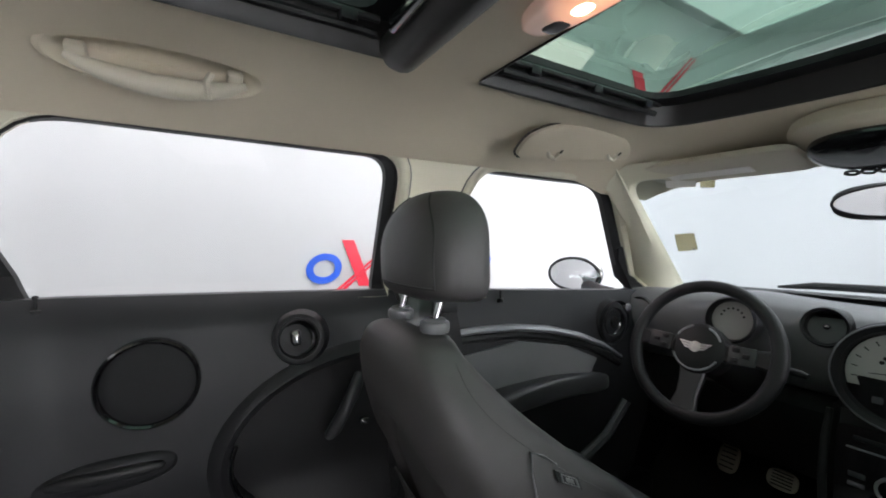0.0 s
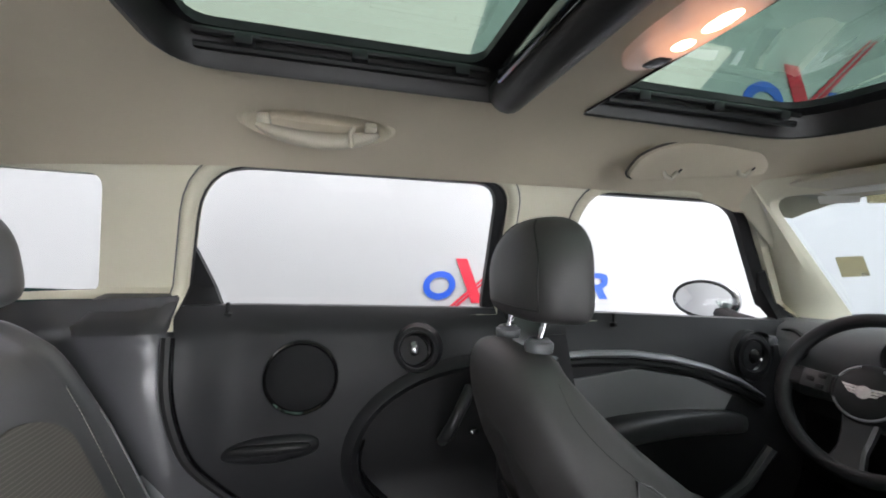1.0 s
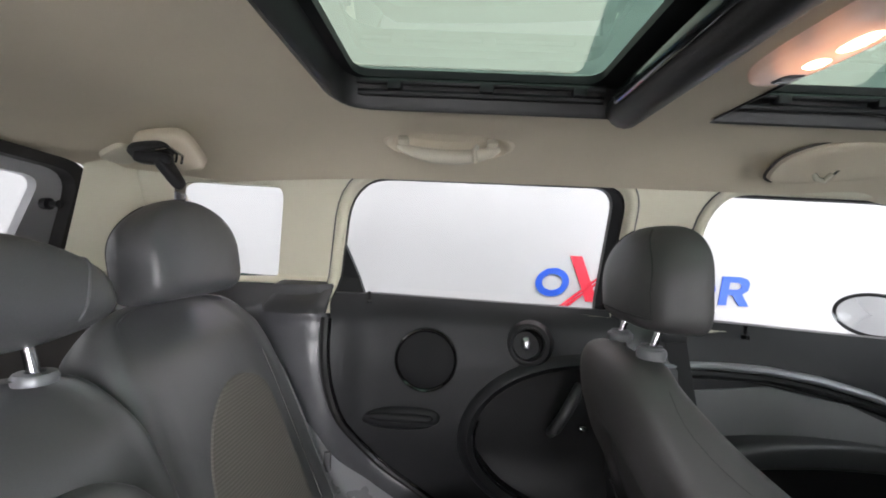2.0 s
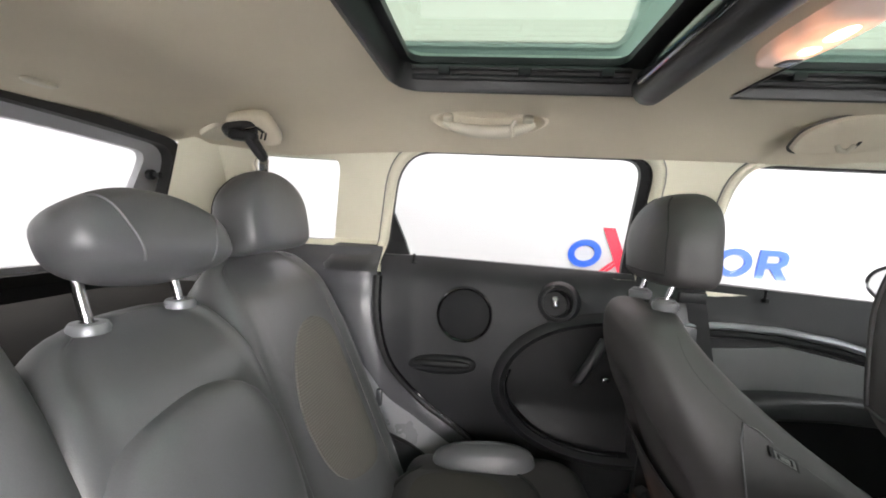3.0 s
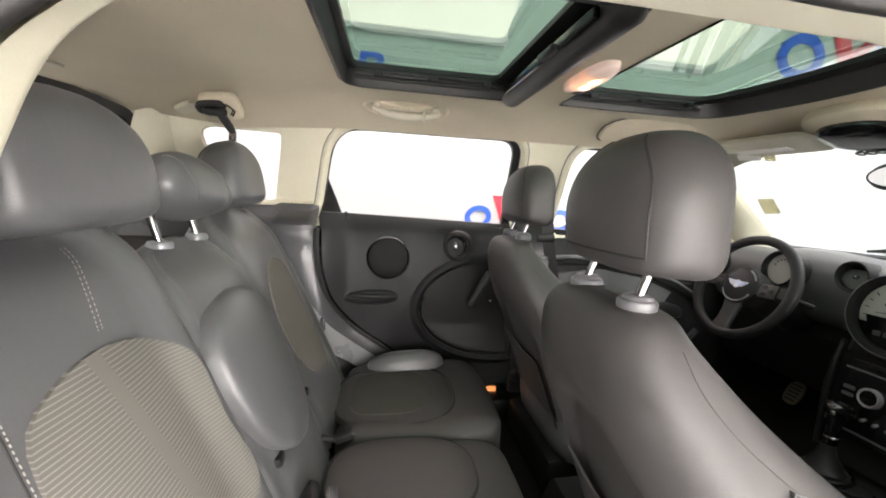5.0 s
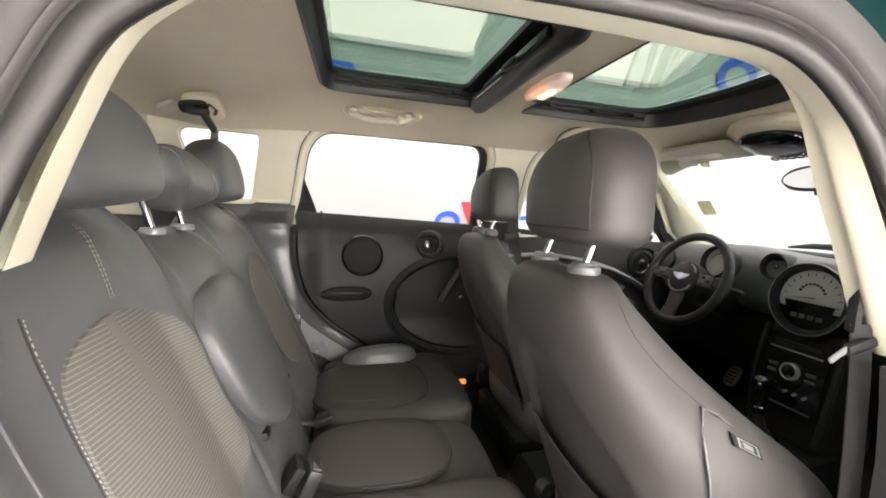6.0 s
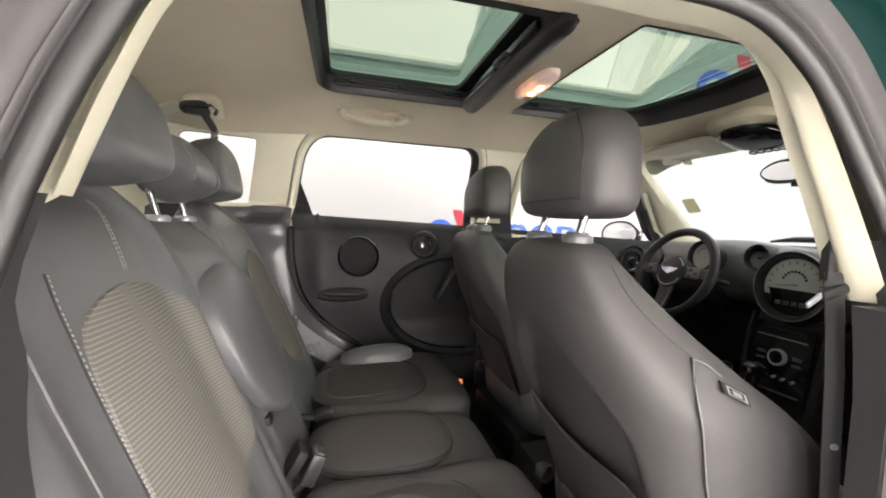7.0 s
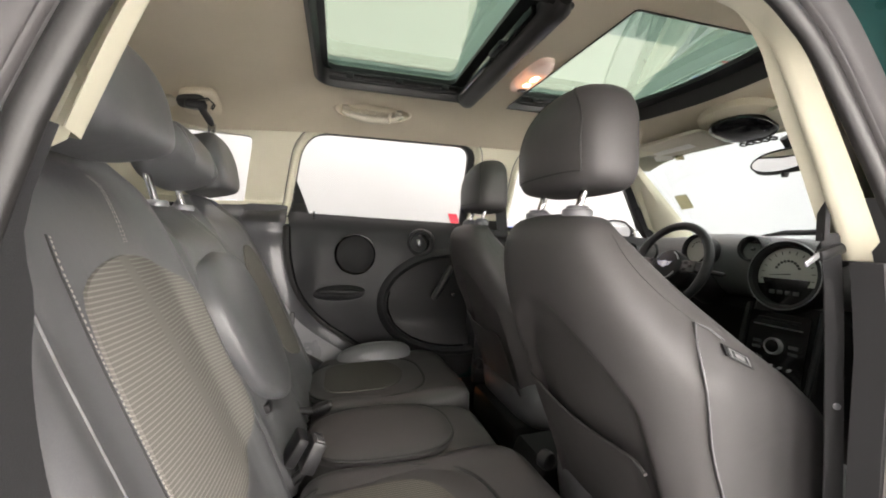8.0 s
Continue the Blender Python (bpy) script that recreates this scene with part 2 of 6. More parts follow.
M_CLOTH = material("seat_cloth", (0.085, 0.079, 0.072), 0.92, vary=0.10, grain=0.4, size=900, spec=0.2)
for mat in (M_SEAT, M_SEATM, M_SEATDARK):
    # soft unevenness of stretched leatherette
    nt = mat.node_tree
    fine_bump = [n for n in nt.nodes if n.type == "BUMP"][0]
    tc = nt.nodes.new("ShaderNodeTexCoord")
    soft_noise = nt.nodes.new("ShaderNodeTexNoise")
    soft_noise.inputs["Scale"].default_value = 22
    soft_noise.inputs["Detail"].default_value = 2
    soft_noise.inputs["Distortion"].default_value = 0.6
    nt.links.new(tc.outputs["Object"], soft_noise.inputs["Vector"])
    soft_bump = nt.nodes.new("ShaderNodeBump")
    soft_bump.inputs["Strength"].default_value = 0.12
    soft_bump.inputs["Distance"].default_value = 0.006
    nt.links.new(soft_noise.outputs["Fac"], soft_bump.inputs["Height"])
    nt.links.new(soft_bump.outputs[0], fine_bump.inputs["Normal"])
M_SEAM = material("dark_seam", (0.018, 0.018, 0.018), 0.7)
M_THREAD = material("pale_thread", (0.38, 0.365, 0.33), 0.7)
M_DOOR = material("anthracite_plastic", (0.019, 0.019, 0.021), 0.38, vary=0.14, grain=0.3, size=800, spec=0.28)
M_BLACK = material("black_plastic", (0.016, 0.016, 0.017), 0.42, vary=0.15, grain=0.15, size=700, spec=0.22)
M_RUBBER = material("black_rubber", (0.016, 0.015, 0.015), 0.45, vary=0.15, grain=0.1, size=300)
M_GLOSS = material("piano_black", (0.006, 0.006, 0.007), 0.12, vary=0.1, coat=0.5)
M_CHROME = material("chrome", (0.40, 0.40, 0.41), 0.22, 1.0, vary=0.03)
M_MID = material("mid_grey_plastic", (0.13, 0.13, 0.138), 0.30, vary=0.08, grain=0.1, size=700)
M_SILVER = material("silver_plastic", (0.26, 0.265, 0.28), 0.35, 0.4, vary=0.06)
M_GREY = material("grey_plastic", (0.075, 0.075, 0.081), 0.25, vary=0.08, grain=0.1, size=700)
M_DASH = material("soft_dash_plastic", (0.145, 0.145, 0.15), 0.40, vary=0.08, grain=0.25, size=900)
M_CARPET = material("black_carpet", (0.030, 0.028, 0.027), 1.0, vary=0.3, grain=0.8, size=500, spec=0.1)
M_PAINT = material("dark_green_paint", (0.003, 0.030, 0.028), 0.30, 0.0, vary=0.05, coat=0.0, size=1500, spec=0.14)
M_JAMB = material("grey_jamb", (0.045, 0.042, 0.043), 0.42, 0.0, vary=0.06, spec=0.22)
M_PALE = material("pale_grey_plastic", (0.34, 0.34, 0.35), 0.32, vary=0.05, grain=0.05, size=600)
M_TAUPE = material("taupe_plastic", (0.215, 0.20, 0.195), 0.40, vary=0.06, grain=0.1, size=700)
M_MESH = material("speaker_mesh", (0.012, 0.012, 0.013), 0.5, vary=0.2, grain=0.5, size=900, spec=0.2)
M_PEDAL = material("worn_metal", (0.46, 0.42, 0.35), 0.38, 0.4, vary=0.12, grain=0.1, size=500)
M_DIAL = material("dial_face", (0.44, 0.435, 0.41), 0.35, vary=0.05)
M_STICKER = glass("yellowed_sticker", (0.66, 0.62, 0.47), 1.3, 0.4)
M_BELT = material("belt_webbing", (0.030, 0.030, 0.032), 0.8, vary=0.1, grain=0.5, size=1200)
# no lamp: a little emission is added so the reflector shows bright
M_ORANGE = material("orange_reflector", (0.75, 0.18, 0.04), 0.3, vary=0.1, emit=((1.0, 0.35, 0.12), 0.4))
M_LAMP = material("pale_plastic", (0.80, 0.78, 0.74), 0.35, vary=0.03)
M_LENS = material("lamp_lens", (0.85, 0.80, 0.76), 0.25, vary=0.03, emit=((1.0, 0.40, 0.18), 0.3))
# the lens glows most next to its bulbs
nt = M_LENS.node_tree
tc = nt.nodes.new("ShaderNodeTexCoord")
last = None
for dy in (-0.028, 0.018):
    dist = nt.nodes.new("ShaderNodeVectorMath")
    dist.operation = "DISTANCE"
    dist.inputs[1].default_value = (-0.01, dy, -0.006)
    nt.links.new(tc.outputs["Object"], dist.inputs[0])
    fall = nt.nodes.new("ShaderNodeMapRange")
    fall.interpolation_type = "SMOOTHERSTEP"
    fall.inputs["From Min"].default_value = 0.012
    fall.inputs["From Max"].default_value = 0.046
    fall.inputs["To Min"].default_value = 0.42
    fall.inputs["To Max"].default_value = 0.03
    nt.links.new(dist.outputs["Value"], fall.inputs["Value"])
    if last is None:
        last = fall
    else:
        both = nt.nodes.new("ShaderNodeMath")
        both.operation = "ADD"
        nt.links.new(last.outputs[0], both.inputs[0])
        nt.links.new(fall.outputs[0], both.inputs[1])
        nt.links.new(both.outputs[0], nt.nodes["Principled BSDF"].inputs["Emission Strength"])
M_BULB = material("lit_bulb", (1.0, 0.8, 0.6), 0.4, emit=((1.0, 0.62, 0.36), 6.0))
M_MIRROR = material("mirror_glass", (0.85, 0.86, 0.87), 0.02, 1.0, vary=0.01)
M_GREEN = glass("green_roof_glass", (0.155, 0.25, 0.20), 1.5)
M_CLEAR = glass("clear_glass", (0.93, 0.95, 0.945), 1.3)
M_PRIV = glass("windscreen_glass", (0.60, 0.655, 0.665), 1.3)

# ---- the photo booth ----
def slab(name, lo, hi, mat, label="", kind="structure"):
    bm = bmesh.new()
    rbox(bm, [(a + b) / 2 for a, b in zip(lo, hi)], [b - a for a, b in zip(lo, hi)], 0)
    ob = finish(name, bm, mat)
    return tagged(ob, label, "", "", kind)


WALL_Y = 2.07
slab("floor", (-5.2, -3.4, -0.1), (6.2, 2.27, 0.0), M_FLOOR, "pale grey smooth booth floor")
slab("wall_north", (-5.2, WALL_Y, 0.0), (6.2, WALL_Y + 0.2, 3.5), M_WALL, "bright white booth wall with painted marks")
slab("wall_south", (-5.2, -3.6, 0.0), (6.2, -3.4, 3.5), M_HALL, "plain grey wall on the open side of the booth")
slab("wall_east", (6.0, -3.4, 0.0), (6.2, WALL_Y, 3.5), M_WALL, "bright white booth wall ahead of the car")
slab("wall_west", (-5.2, -3.4, 0.0), (-5.0, WALL_Y, 3.5), M_WALL, "bright white booth wall behind the car")
slab("ceiling", (-5.2, -3.6, 3.5), (6.2, WALL_Y + 0.2, 3.6), M_WALL, "white booth ceiling")
for i in range(4):
    for y0 in (-3.35, -1.20):
        x0 = -4.95 + i * 2.74
        li = thing("ceiling_light", (x0 + 1.35, y0 + 1.04, 3.5), "wide white flat light panel on the booth ceiling", "ceiling light", "ceiling lights of the booth")
        bm = bmesh.new()
        rbox(bm, (x0 + 1.35, y0 + 1.04, 3.475), (2.70, 2.08, 0.04), 0.006)
        part("frame", bm, M_WALL, li)
        bm = bmesh.new()
        rbox(bm, (x0 + 1.35, y0 + 1.04, 3.45), (2.62, 2.00, 0.02), 0.004)
        part("diffuser", bm, M_PANEL, li, "glowing white diffuser")


# extra dim panels added to lift the view up through the roof glass
for x0 in (0.60, 2.80):
    li = thing("ceiling_light", (x0 + 1.07, 1.45, 3.5), "narrow dim panel added to brighten the view through the roof glass", "ceiling light", "ceiling lights of the booth")
    bm = bmesh.new()
    rbox(bm, (x0 + 1.07, 1.45, 3.475), (2.14, 0.98, 0.04), 0.006)
    part("frame", bm, M_WALL, li)
    bm = bmesh.new()
    rbox(bm, (x0 + 1.07, 1.45, 3.45), (2.06, 0.90, 0.02), 0.004)
    part("diffuser", bm, M_SOFT, li, "glowing white diffuser")


# panels added out of view on the south wall to brighten the seats
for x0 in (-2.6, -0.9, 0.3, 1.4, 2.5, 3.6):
    li = thing("added_wall_light", (x0 + 1.05, -3.38, 0.3), "tall white panel added out of view to light the cabin", "wall light", "wall lights of the booth")
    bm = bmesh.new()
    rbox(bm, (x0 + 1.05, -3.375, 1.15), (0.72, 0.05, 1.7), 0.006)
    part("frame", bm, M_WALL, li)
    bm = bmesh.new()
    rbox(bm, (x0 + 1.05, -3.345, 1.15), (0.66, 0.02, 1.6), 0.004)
    part("diffuser", bm, M_CABINFILL, li, "glowing white diffuser")


bm = bmesh.new()
bridge(bm, [[Vector((6.0 - 1.6 + 1.6 * math.sin(a), WALL_Y - 1.6 + 1.6 * math.cos(a) - 0.0002, z)) for a in [math.pi / 2 * (k / 48) for k in range(49)]] for z in (0.0, 3.5)], False, False)
tagged(finish("wall_corner", bm, M_WALL, "", 80), "rounded white corner between two booth walls", "", "", "structure")
def patch_panel(quad):
    """An added glowing panel that puts a pale patch into the roof glass."""
    li = thing("added_wall_light", (quad[0][0], WALL_Y, quad[0][1]), "added warm glowing panel that makes a pale patch in the roof glass", "wall light", "high lights of the booth wall")
    for name, mat, y, d in (("frame", M_WALL, WALL_Y - 0.045, -0.03), ("diffuser", M_PATCHGLOW, WALL_Y - 0.06, 0.0)):
        bm = bmesh.new()
        sheet(bm, inset2(rounded(quad, 0.06, 4), d), [], lambda x, z, e: Vector((x, y + e, z)), 0.02 if name == "diffuser" else 0.044, 0.5)
        part(name, bm, mat, li)


patch_panel([(-1.45, 2.28), (0.66, 2.28), (0.86, 2.95), (-1.45, 2.95)])
patch_panel([(1.12, 2.26), (2.25, 2.26), (2.72, 2.78), (1.30, 2.78)])


def wall_mark(x0, z0, h, slant, thin=(0.2, -0.95, 2.35, 1.05)):
    """A row of blue rings, blocks and one red cross on the white wall; h: height of the blue shapes; thin: both ends of the thin red bars."""
    w = thing("wall_sign", (x0, WALL_Y, z0 - h / 2), "blue rings and red crossed bars painted on white wall", "wall sign", "signs on the booth wall")
    y = WALL_Y - 0.006

    def at(u, v):
        return Vector((x0 + 1.03 * u * h + slant * v * h, y, z0 + v * h))

    def flat(name, loop, hole=None, mat=M_BLUE, label=""):
        bm = bmesh.new()
        sheet(bm, loop, [hole] if hole else [], lambda u, v, d: at(u, v) + Vector((0, -d, 0)), 0.006, 0.25)
        part(name, bm, mat, w, label)

    def oval(c, a, b, n=28):
        return [(c + a * math.cos(2 * math.pi * k / n), b * math.sin(2 * math.pi * k / n)) for k in range(n)]
    flat("ring", oval(0, 0.56, 0.5), oval(0, 0.34, 0.28))
    flat("crossed_bar", [(0.45, 0.95), (0.85, 0.95), (1.62, -0.62), (1.22, -0.62)], None, M_RED, "broad red bar")
    bm = bmesh.new()
    for o in (0.0, 0.17):
        sheet(bm, [(thin[0] + o, thin[1]), (thin[0] + 0.15 + o, thin[1]), (thin[2] + 0.05 + o, thin[3]), (thin[2] + o, thin[3])], [], lambda u, v, d: at(u, v) + Vector((0, -0.004 - d, 0)), 0.006, 0.4)
    part("crossed_bar", bm, M_RED, w, "two thin red slanting bars")
    for u in (1.78, 2.62):
        flat("block", [(u, -0.5), (u + 0.22, -0.5), (u + 0.22, 0.5), (u, 0.5)])
    flat("ring", oval(3.55, 0.58, 0.5), oval(3.55, 0.34, 0.28))
    flat("ring", oval(4.85, 0.58, 0.5), oval(4.85, 0.34, 0.28))
    flat("block", [(5.6, -0.5), (5.86, -0.5), (5.86, -0.14), (6.02, -0.14), (6.28, -0.5), (6.60, -0.5), (6.32, -0.10), (6.50, 0.04), (6.53, 0.28), (6.42, 0.44), (6.2, 0.5), (5.6, 0.5)], [(5.86, 0.06), (6.18, 0.06), (6.27, 0.13), (6.26, 0.24), (6.16, 0.30), (5.86, 0.30)])


wall_mark(0.564, 1.045, 0.172, 0.12)
wall_mark(3.05, 2.42, 0.36, 0.12, (0.36, -0.62, 2.85, 1.86))
wall_mark(-1.32, 2.03, 0.172, 0.12)

# ---- the shape of the cabin ----
CAR = thing("car", (0, 0, 0), "dark green five-door car with cream headliner and open rear door", "car")


def side_y(x, z):
    """Half width of the cabin's inner side at x and height z."""
    if z >= 1.09:
        y = 0.735 - 0.38 * (z - 1.09)
    else:
        t = 1.09 - z
        y = 0.735 - 0.037 * smooth(t / 0.03) - 0.028 * smooth(t / 0.16) + 0.02 * smooth((t - 0.3) / 0.3)
    y -= 0.075 * max(0, x - 0.35)
    y -= 0.05 * smooth((-0.22 - x) / 0.12) * smooth((1.14 - z) / 0.06)
    y -= 0.10 * smooth((-0.5 - x) / 0.5)
    return y


def liner_z(x, y):
    z = 1.463 - 0.075 * clamp((abs(y) - 0.30) / 0.30, 0, 1.3) ** 2
    z -= 0.066 * clamp((-0.22 - x) / 0.63, 0, 1.2) ** 1.3 * (1 - 0.35 * smooth((abs(y) - 0.34) / 0.2))
    z -= 0.075 * clamp((x - 0.86) / 0.27, 0, 1.3) ** 1.5
    return z


# outlines in (x, z) on the cabin's side
REAR_OPEN = rounded([(-0.352, 1.075), (0.388, 1.068), (0.385, 1.402), (-0.292, 1.400)], [0.0, 0.0, 0.065, 0.11], 7)
FRONT_OPEN = rounded([(0.57, 1.055), (1.34, 1.035), (1.06, 1.388), (0.585, 1.395)], [0.0, 0.01, 0.08, 0.09], 7)
QUARTER = rounded([(-0.66, 1.125), (-0.512, 1.13), (-0.468, 1.365), (-0.73, 1.365)], [0.02, 0.012, 0.03, 0.05], 4)
DOOR_LOW = [(-0.039, 0.557), (-0.11, 0.607), (-0.182, 0.656), (-0.232, 0.702), (-0.27, 0.751), (-0.295, 0.795), (-0.311, 0.841), (-0.325, 0.90), (-0.333, 0.97), (-0.337, 1.04)]


def on_side(s, out=0.0):
    return lambda x, z, d: Vector((x, s * (side_y(x, z) + out + d), z))


bm = bmesh.new()
outer = [(-0.86, 1.112), (-0.36, 1.112), (-0.36, 1.05), (0.40, 1.05), (0.40, 1.02), (0.565, 1.02), (0.565, 1.018), (1.385, 1.015), (1.17, 1.30), (1.03, 1.432), (-0.60, 1.425), (-0.84, 1.40)]
sheet(bm, outer, [REAR_OPEN, FRONT_OPEN, QUARTER], on_side(1), 0.03, 0.03)
part("pillar_trim", bm, M_TRIM, CAR, "cream pillar and roof rail trim")


def right_y(x, z):
    """The right flank's inner trim round the open doorway."""
    return 0.648 - 0.20 * max(0, z - 1.0) - 0.025 * smooth((0.2 - x) / 0.5) - 0.075 * max(0, x - 0.5)


# inner and outer edge of the cream return round the doorway, from the rear pillar over the roof rail to the centre pillar
DOOR_IN = [(-0.358, -0.600, 1.083), (-0.337, -0.600, 1.138), (-0.314, -0.600, 1.195), (-0.294, -0.599, 1.238), (-0.272, -0.594, 1.268), (-0.232, -0.587, 1.297), (-0.16, -0.582, 1.312), (-0.03, -0.580, 1.317), (0.10, -0.582, 1.316), (0.19, -0.586, 1.312), (0.245, -0.592, 1.308), (0.288, -0.600, 1.292), (0.313, -0.612, 1.262), (0.330, -0.618, 1.228), (0.358, -0.620, 1.174), (0.398, -0.620, 1.106), (0.450, -0.620, 1.007)]
DOOR_OUT = [(-0.346, -0.640, 1.083), (-0.324, -0.638, 1.146), (-0.307, -0.638, 1.185), (-0.290, -0.638, 1.221), (-0.270, -0.638, 1.245), (-0.228, -0.638, 1.272), (-0.16, -0.638, 1.292), (-0.03, -0.638, 1.300), (0.08, -0.638, 1.302), (0.15, -0.638, 1.300), (0.212, -0.639, 1.298), (0.262, -0.640, 1.284), (0.300, -0.641, 1.258), (0.334, -0.642, 1.224), (0.378, -0.644, 1.158), (0.425, -0.646, 1.080), (0.462, -0.650, 1.007)]


def path3(pts, n=5):
    """A smooth 3D run through points, n steps between each two."""
    pts = [Vector(p) for p in pts]
    out = []
    for i in range(len(pts) - 1):
        p0, p1, p2, p3 = pts[max(i - 1, 0)], pts[i], pts[i + 1], pts[min(i + 2, len(pts) - 1)]
        for j in range(n):
            t = j / n
            out.append(0.5 * (2 * p1 + (p2 - p0) * t + (2 * p0 - 5 * p1 + 4 * p2 - p3) * t * t + (3 * p1 - p0 - 3 * p2 + p3) * t ** 3))
    return out + [pts[-1]]


DOOR_IN, DOOR_OUT = path3(DOOR_IN), path3(DOOR_OUT)


def away(p, d, dy=0.0):
    """A doorway point pushed outwards from the opening's middle by d."""
    o = Vector((p.x - 0.02, 0, p.z - 1.02)).normalized()
    return p + o * d + Vector((0, dy, 0))


rows = []
for a, b in zip(DOOR_IN, DOOR_OUT):
    m1, m2 = a.lerp(b, 0.3), a.lerp(b, 0.7)
    rows.append([away(a, 0.03, 0.014), away(a, 0.010, 0.012), away(a, 0.002, 0.006), a, m1, m2, b, away(b, 0.003, 0.004)])
part("doorway_trim", bridge(bmesh.new(), rows, False, False), M_TRIM, CAR, "cream padded trim round the open doorway", 70)
RIGHT_OPEN = [away(p, 0.010) for p in DOOR_IN[5:]]
RIGHT_OPEN = [(p.x, p.z) for p in DOOR_IN[:5]] + [(p.x, p.z) for p in RIGHT_OPEN]
bm = bmesh.new()
sheet(bm, [(-0.86, 1.112), (-0.42, 1.112), (-0.405, 1.060)] + [(x - 0.012 if x < -0.27 else x, z) for x, z in RIGHT_OPEN] + [(0.52, 1.005), (0.53, 1.02), (1.385, 1.015), (1.17, 1.30), (1.03, 1.44), (-0.60, 1.43), (-0.84, 1.36)],
      [FRONT_OPEN, QUARTER], lambda x, z, d: Vector((x, -(0.592 - 0.075 * max(0, x - 0.5) - 0.12 * max(0, z - 1.25) + d), z)), 0.02, 0.03)
part("pillar_trim", bm, M_TRIM, CAR, "cream pillar and roof rail trim round the open doorway")

# headliner with its two roof openings
ROOF_REAR = rounded([(-0.235, -0.30), (0.252, -0.30), (0.252, 0.29), (-0.235, 0.29)], [0.07, 0.02, 0.02, 0.07], 6)
ROOF_FRONT = rounded([(0.372, -0.315), (0.87, -0.315), (0.905, 0.0), (0.865, 0.305), (0.372, 0.30)], [0.01, 0.09, 0.6, 0.09, 0.01], 6)
bm = bmesh.new()
GRAB_DISH = [(-0.055 + 0.122 * math.cos(2 * math.pi * k / 36), 0.445 + 0.036 * math.sin(2 * math.pi * k / 36)) for k in range(36)]
sheet(bm, [(-0.90, -0.50), (-0.60, -0.585), (1.03, -0.585), (1.15, -0.52), (1.15, 0.52), (1.03, 0.585), (-0.60, 0.60), (-0.90, 0.50)], [ROOF_REAR, ROOF_FRONT, GRAB_DISH],
      lambda x, y, d: Vector((x, y, liner_z(x, y) + d)), 0.02, 0.04)
part("headliner", bm, M_LINER, CAR, "beige cloth headliner")
# outer roof skin
bm = bmesh.new()
sheet(bm, [(-0.95, -0.55), (-0.60, -0.64), (1.0, -0.62), (1.12, -0.55), (1.12, 0.55), (1.0, 0.62), (-0.60, 0.64), (-0.95, 0.55)], [inset2(ROOF_REAR, -0.01), inset2(ROOF_FRONT, -0.01)],
      lambda x, y, d: Vector((x, y, liner_z(x, y * 0.9) + 0.052 + d)), 0.008, 0.06)
part("roof_panel", bm, M_PAINT, CAR, "dark green painted roof")


def roof_window(name, hole, view, zglass, label, lip_w=1.0):
    """Black frame, rails and green tinted pane of one roof opening."""
    f = part(name, sheet(bmesh.new(), inset2(hole, -0.004), [view], lambda x, y, d: Vector((x, y, zglass - 0.006 + d)), 0.012, 0.05), M_BLACK, CAR, label)
    bm = bmesh.new()
    lip = inset2(hole, 0.012 * lip_w)
    rings = [[Vector((p[0], p[1], liner_z(*p) - 0.004)) for p in inset2(hole, -0.004 * lip_w)],
             [Vector((p[0], p[1], liner_z(*p) - 0.010 * lip_w)) for p in inset2(hole, 0.006 * lip_w)],
             [Vector((p[0], p[1], liner_z(*p) - 0.002)) for p in lip],
             [Vector((p[0], p[1], zglass)) for p in inset2(hole, 0.016)]]
    bridge(bm, rings, True, False)
    part("frame_lip", bm, M_RUBBER, f)
    bm = bmesh.new()
    sheet(bm, inset2(hole, -0.02), [], lambda x, y, d: Vector((x, y, zglass + 0.012 + 0.02 * (1 - (y / 0.32) ** 2))), 0.0, 0.08)
    part("pane", bm, M_GREEN, f, "green tinted roof glass")
    return f


VIEW_R = rounded([(-0.203, -0.262), (0.178, -0.262), (0.178, 0.262), (-0.203, 0.262)], 0.03, 4)
VIEW_F = rounded([(0.388, -0.303), (0.80, -0.303), (0.845, 0.0), (0.80, 0.262), (0.388, 0.262)], [0.01, 0.06, 0.5, 0.06, 0.01], 5)
fr = roof_window("roof_window_frame", ROOF_REAR, VIEW_R, 1.505, "black frame of the rear roof window")
ff = roof_window("roof_window_frame", ROOF_FRONT, VIEW_F, 1.505, "black frame of the front roof window", 0.3)
for f, x0, x1 in ((fr, -0.2, 0.19), (ff, 0.40, 0.80)):
    for s in (-1, 1) if f is fr else (1,):
        for dy, dz, r in ((0.272, 1.478, 0.006), (0.262, 1.492, 0.005)):
            part("rail", tube(bmesh.new(), [(x0, s * dy, dz), (x1, s * dy, dz)], r, 8), M_BLACK, f)
        for k in range(3):
            bm = bmesh.new()
            rbox(bm, (x0 + 0.06 + k * (x1 - x0 - 0.1) / 2, s * 0.266, 1.487), (0.022, 0.02, 0.016), 0.003)
            part("clip", bm, M_BLACK, f)
# sunshade roller along the front of the rear opening
bm = bmesh.new()
rings = []
for i in range(25):
    t = i / 24
    y = -0.305 + 0.605 * t
    e = 1 - max(0, (abs(t - 0.5) - 0.47) / 0.03) ** 2 * 0.5
    rings.append([Vector((0.226 + 0.030 * e * math.cos(a), y, 1.464 + 0.028 * e * math.sin(a))) for a in [2 * math.pi * k / 16 for k in range(16)]])
bridge(bm, rings)
part("sunshade_roller", bm, M_RUBBER, CAR, "dark soft-edged sunshade roller")
bm = bmesh.new()
rbox(bm, (0.19, -0.02, 1.462), (0.012, 0.47, 0.02), 0.004)
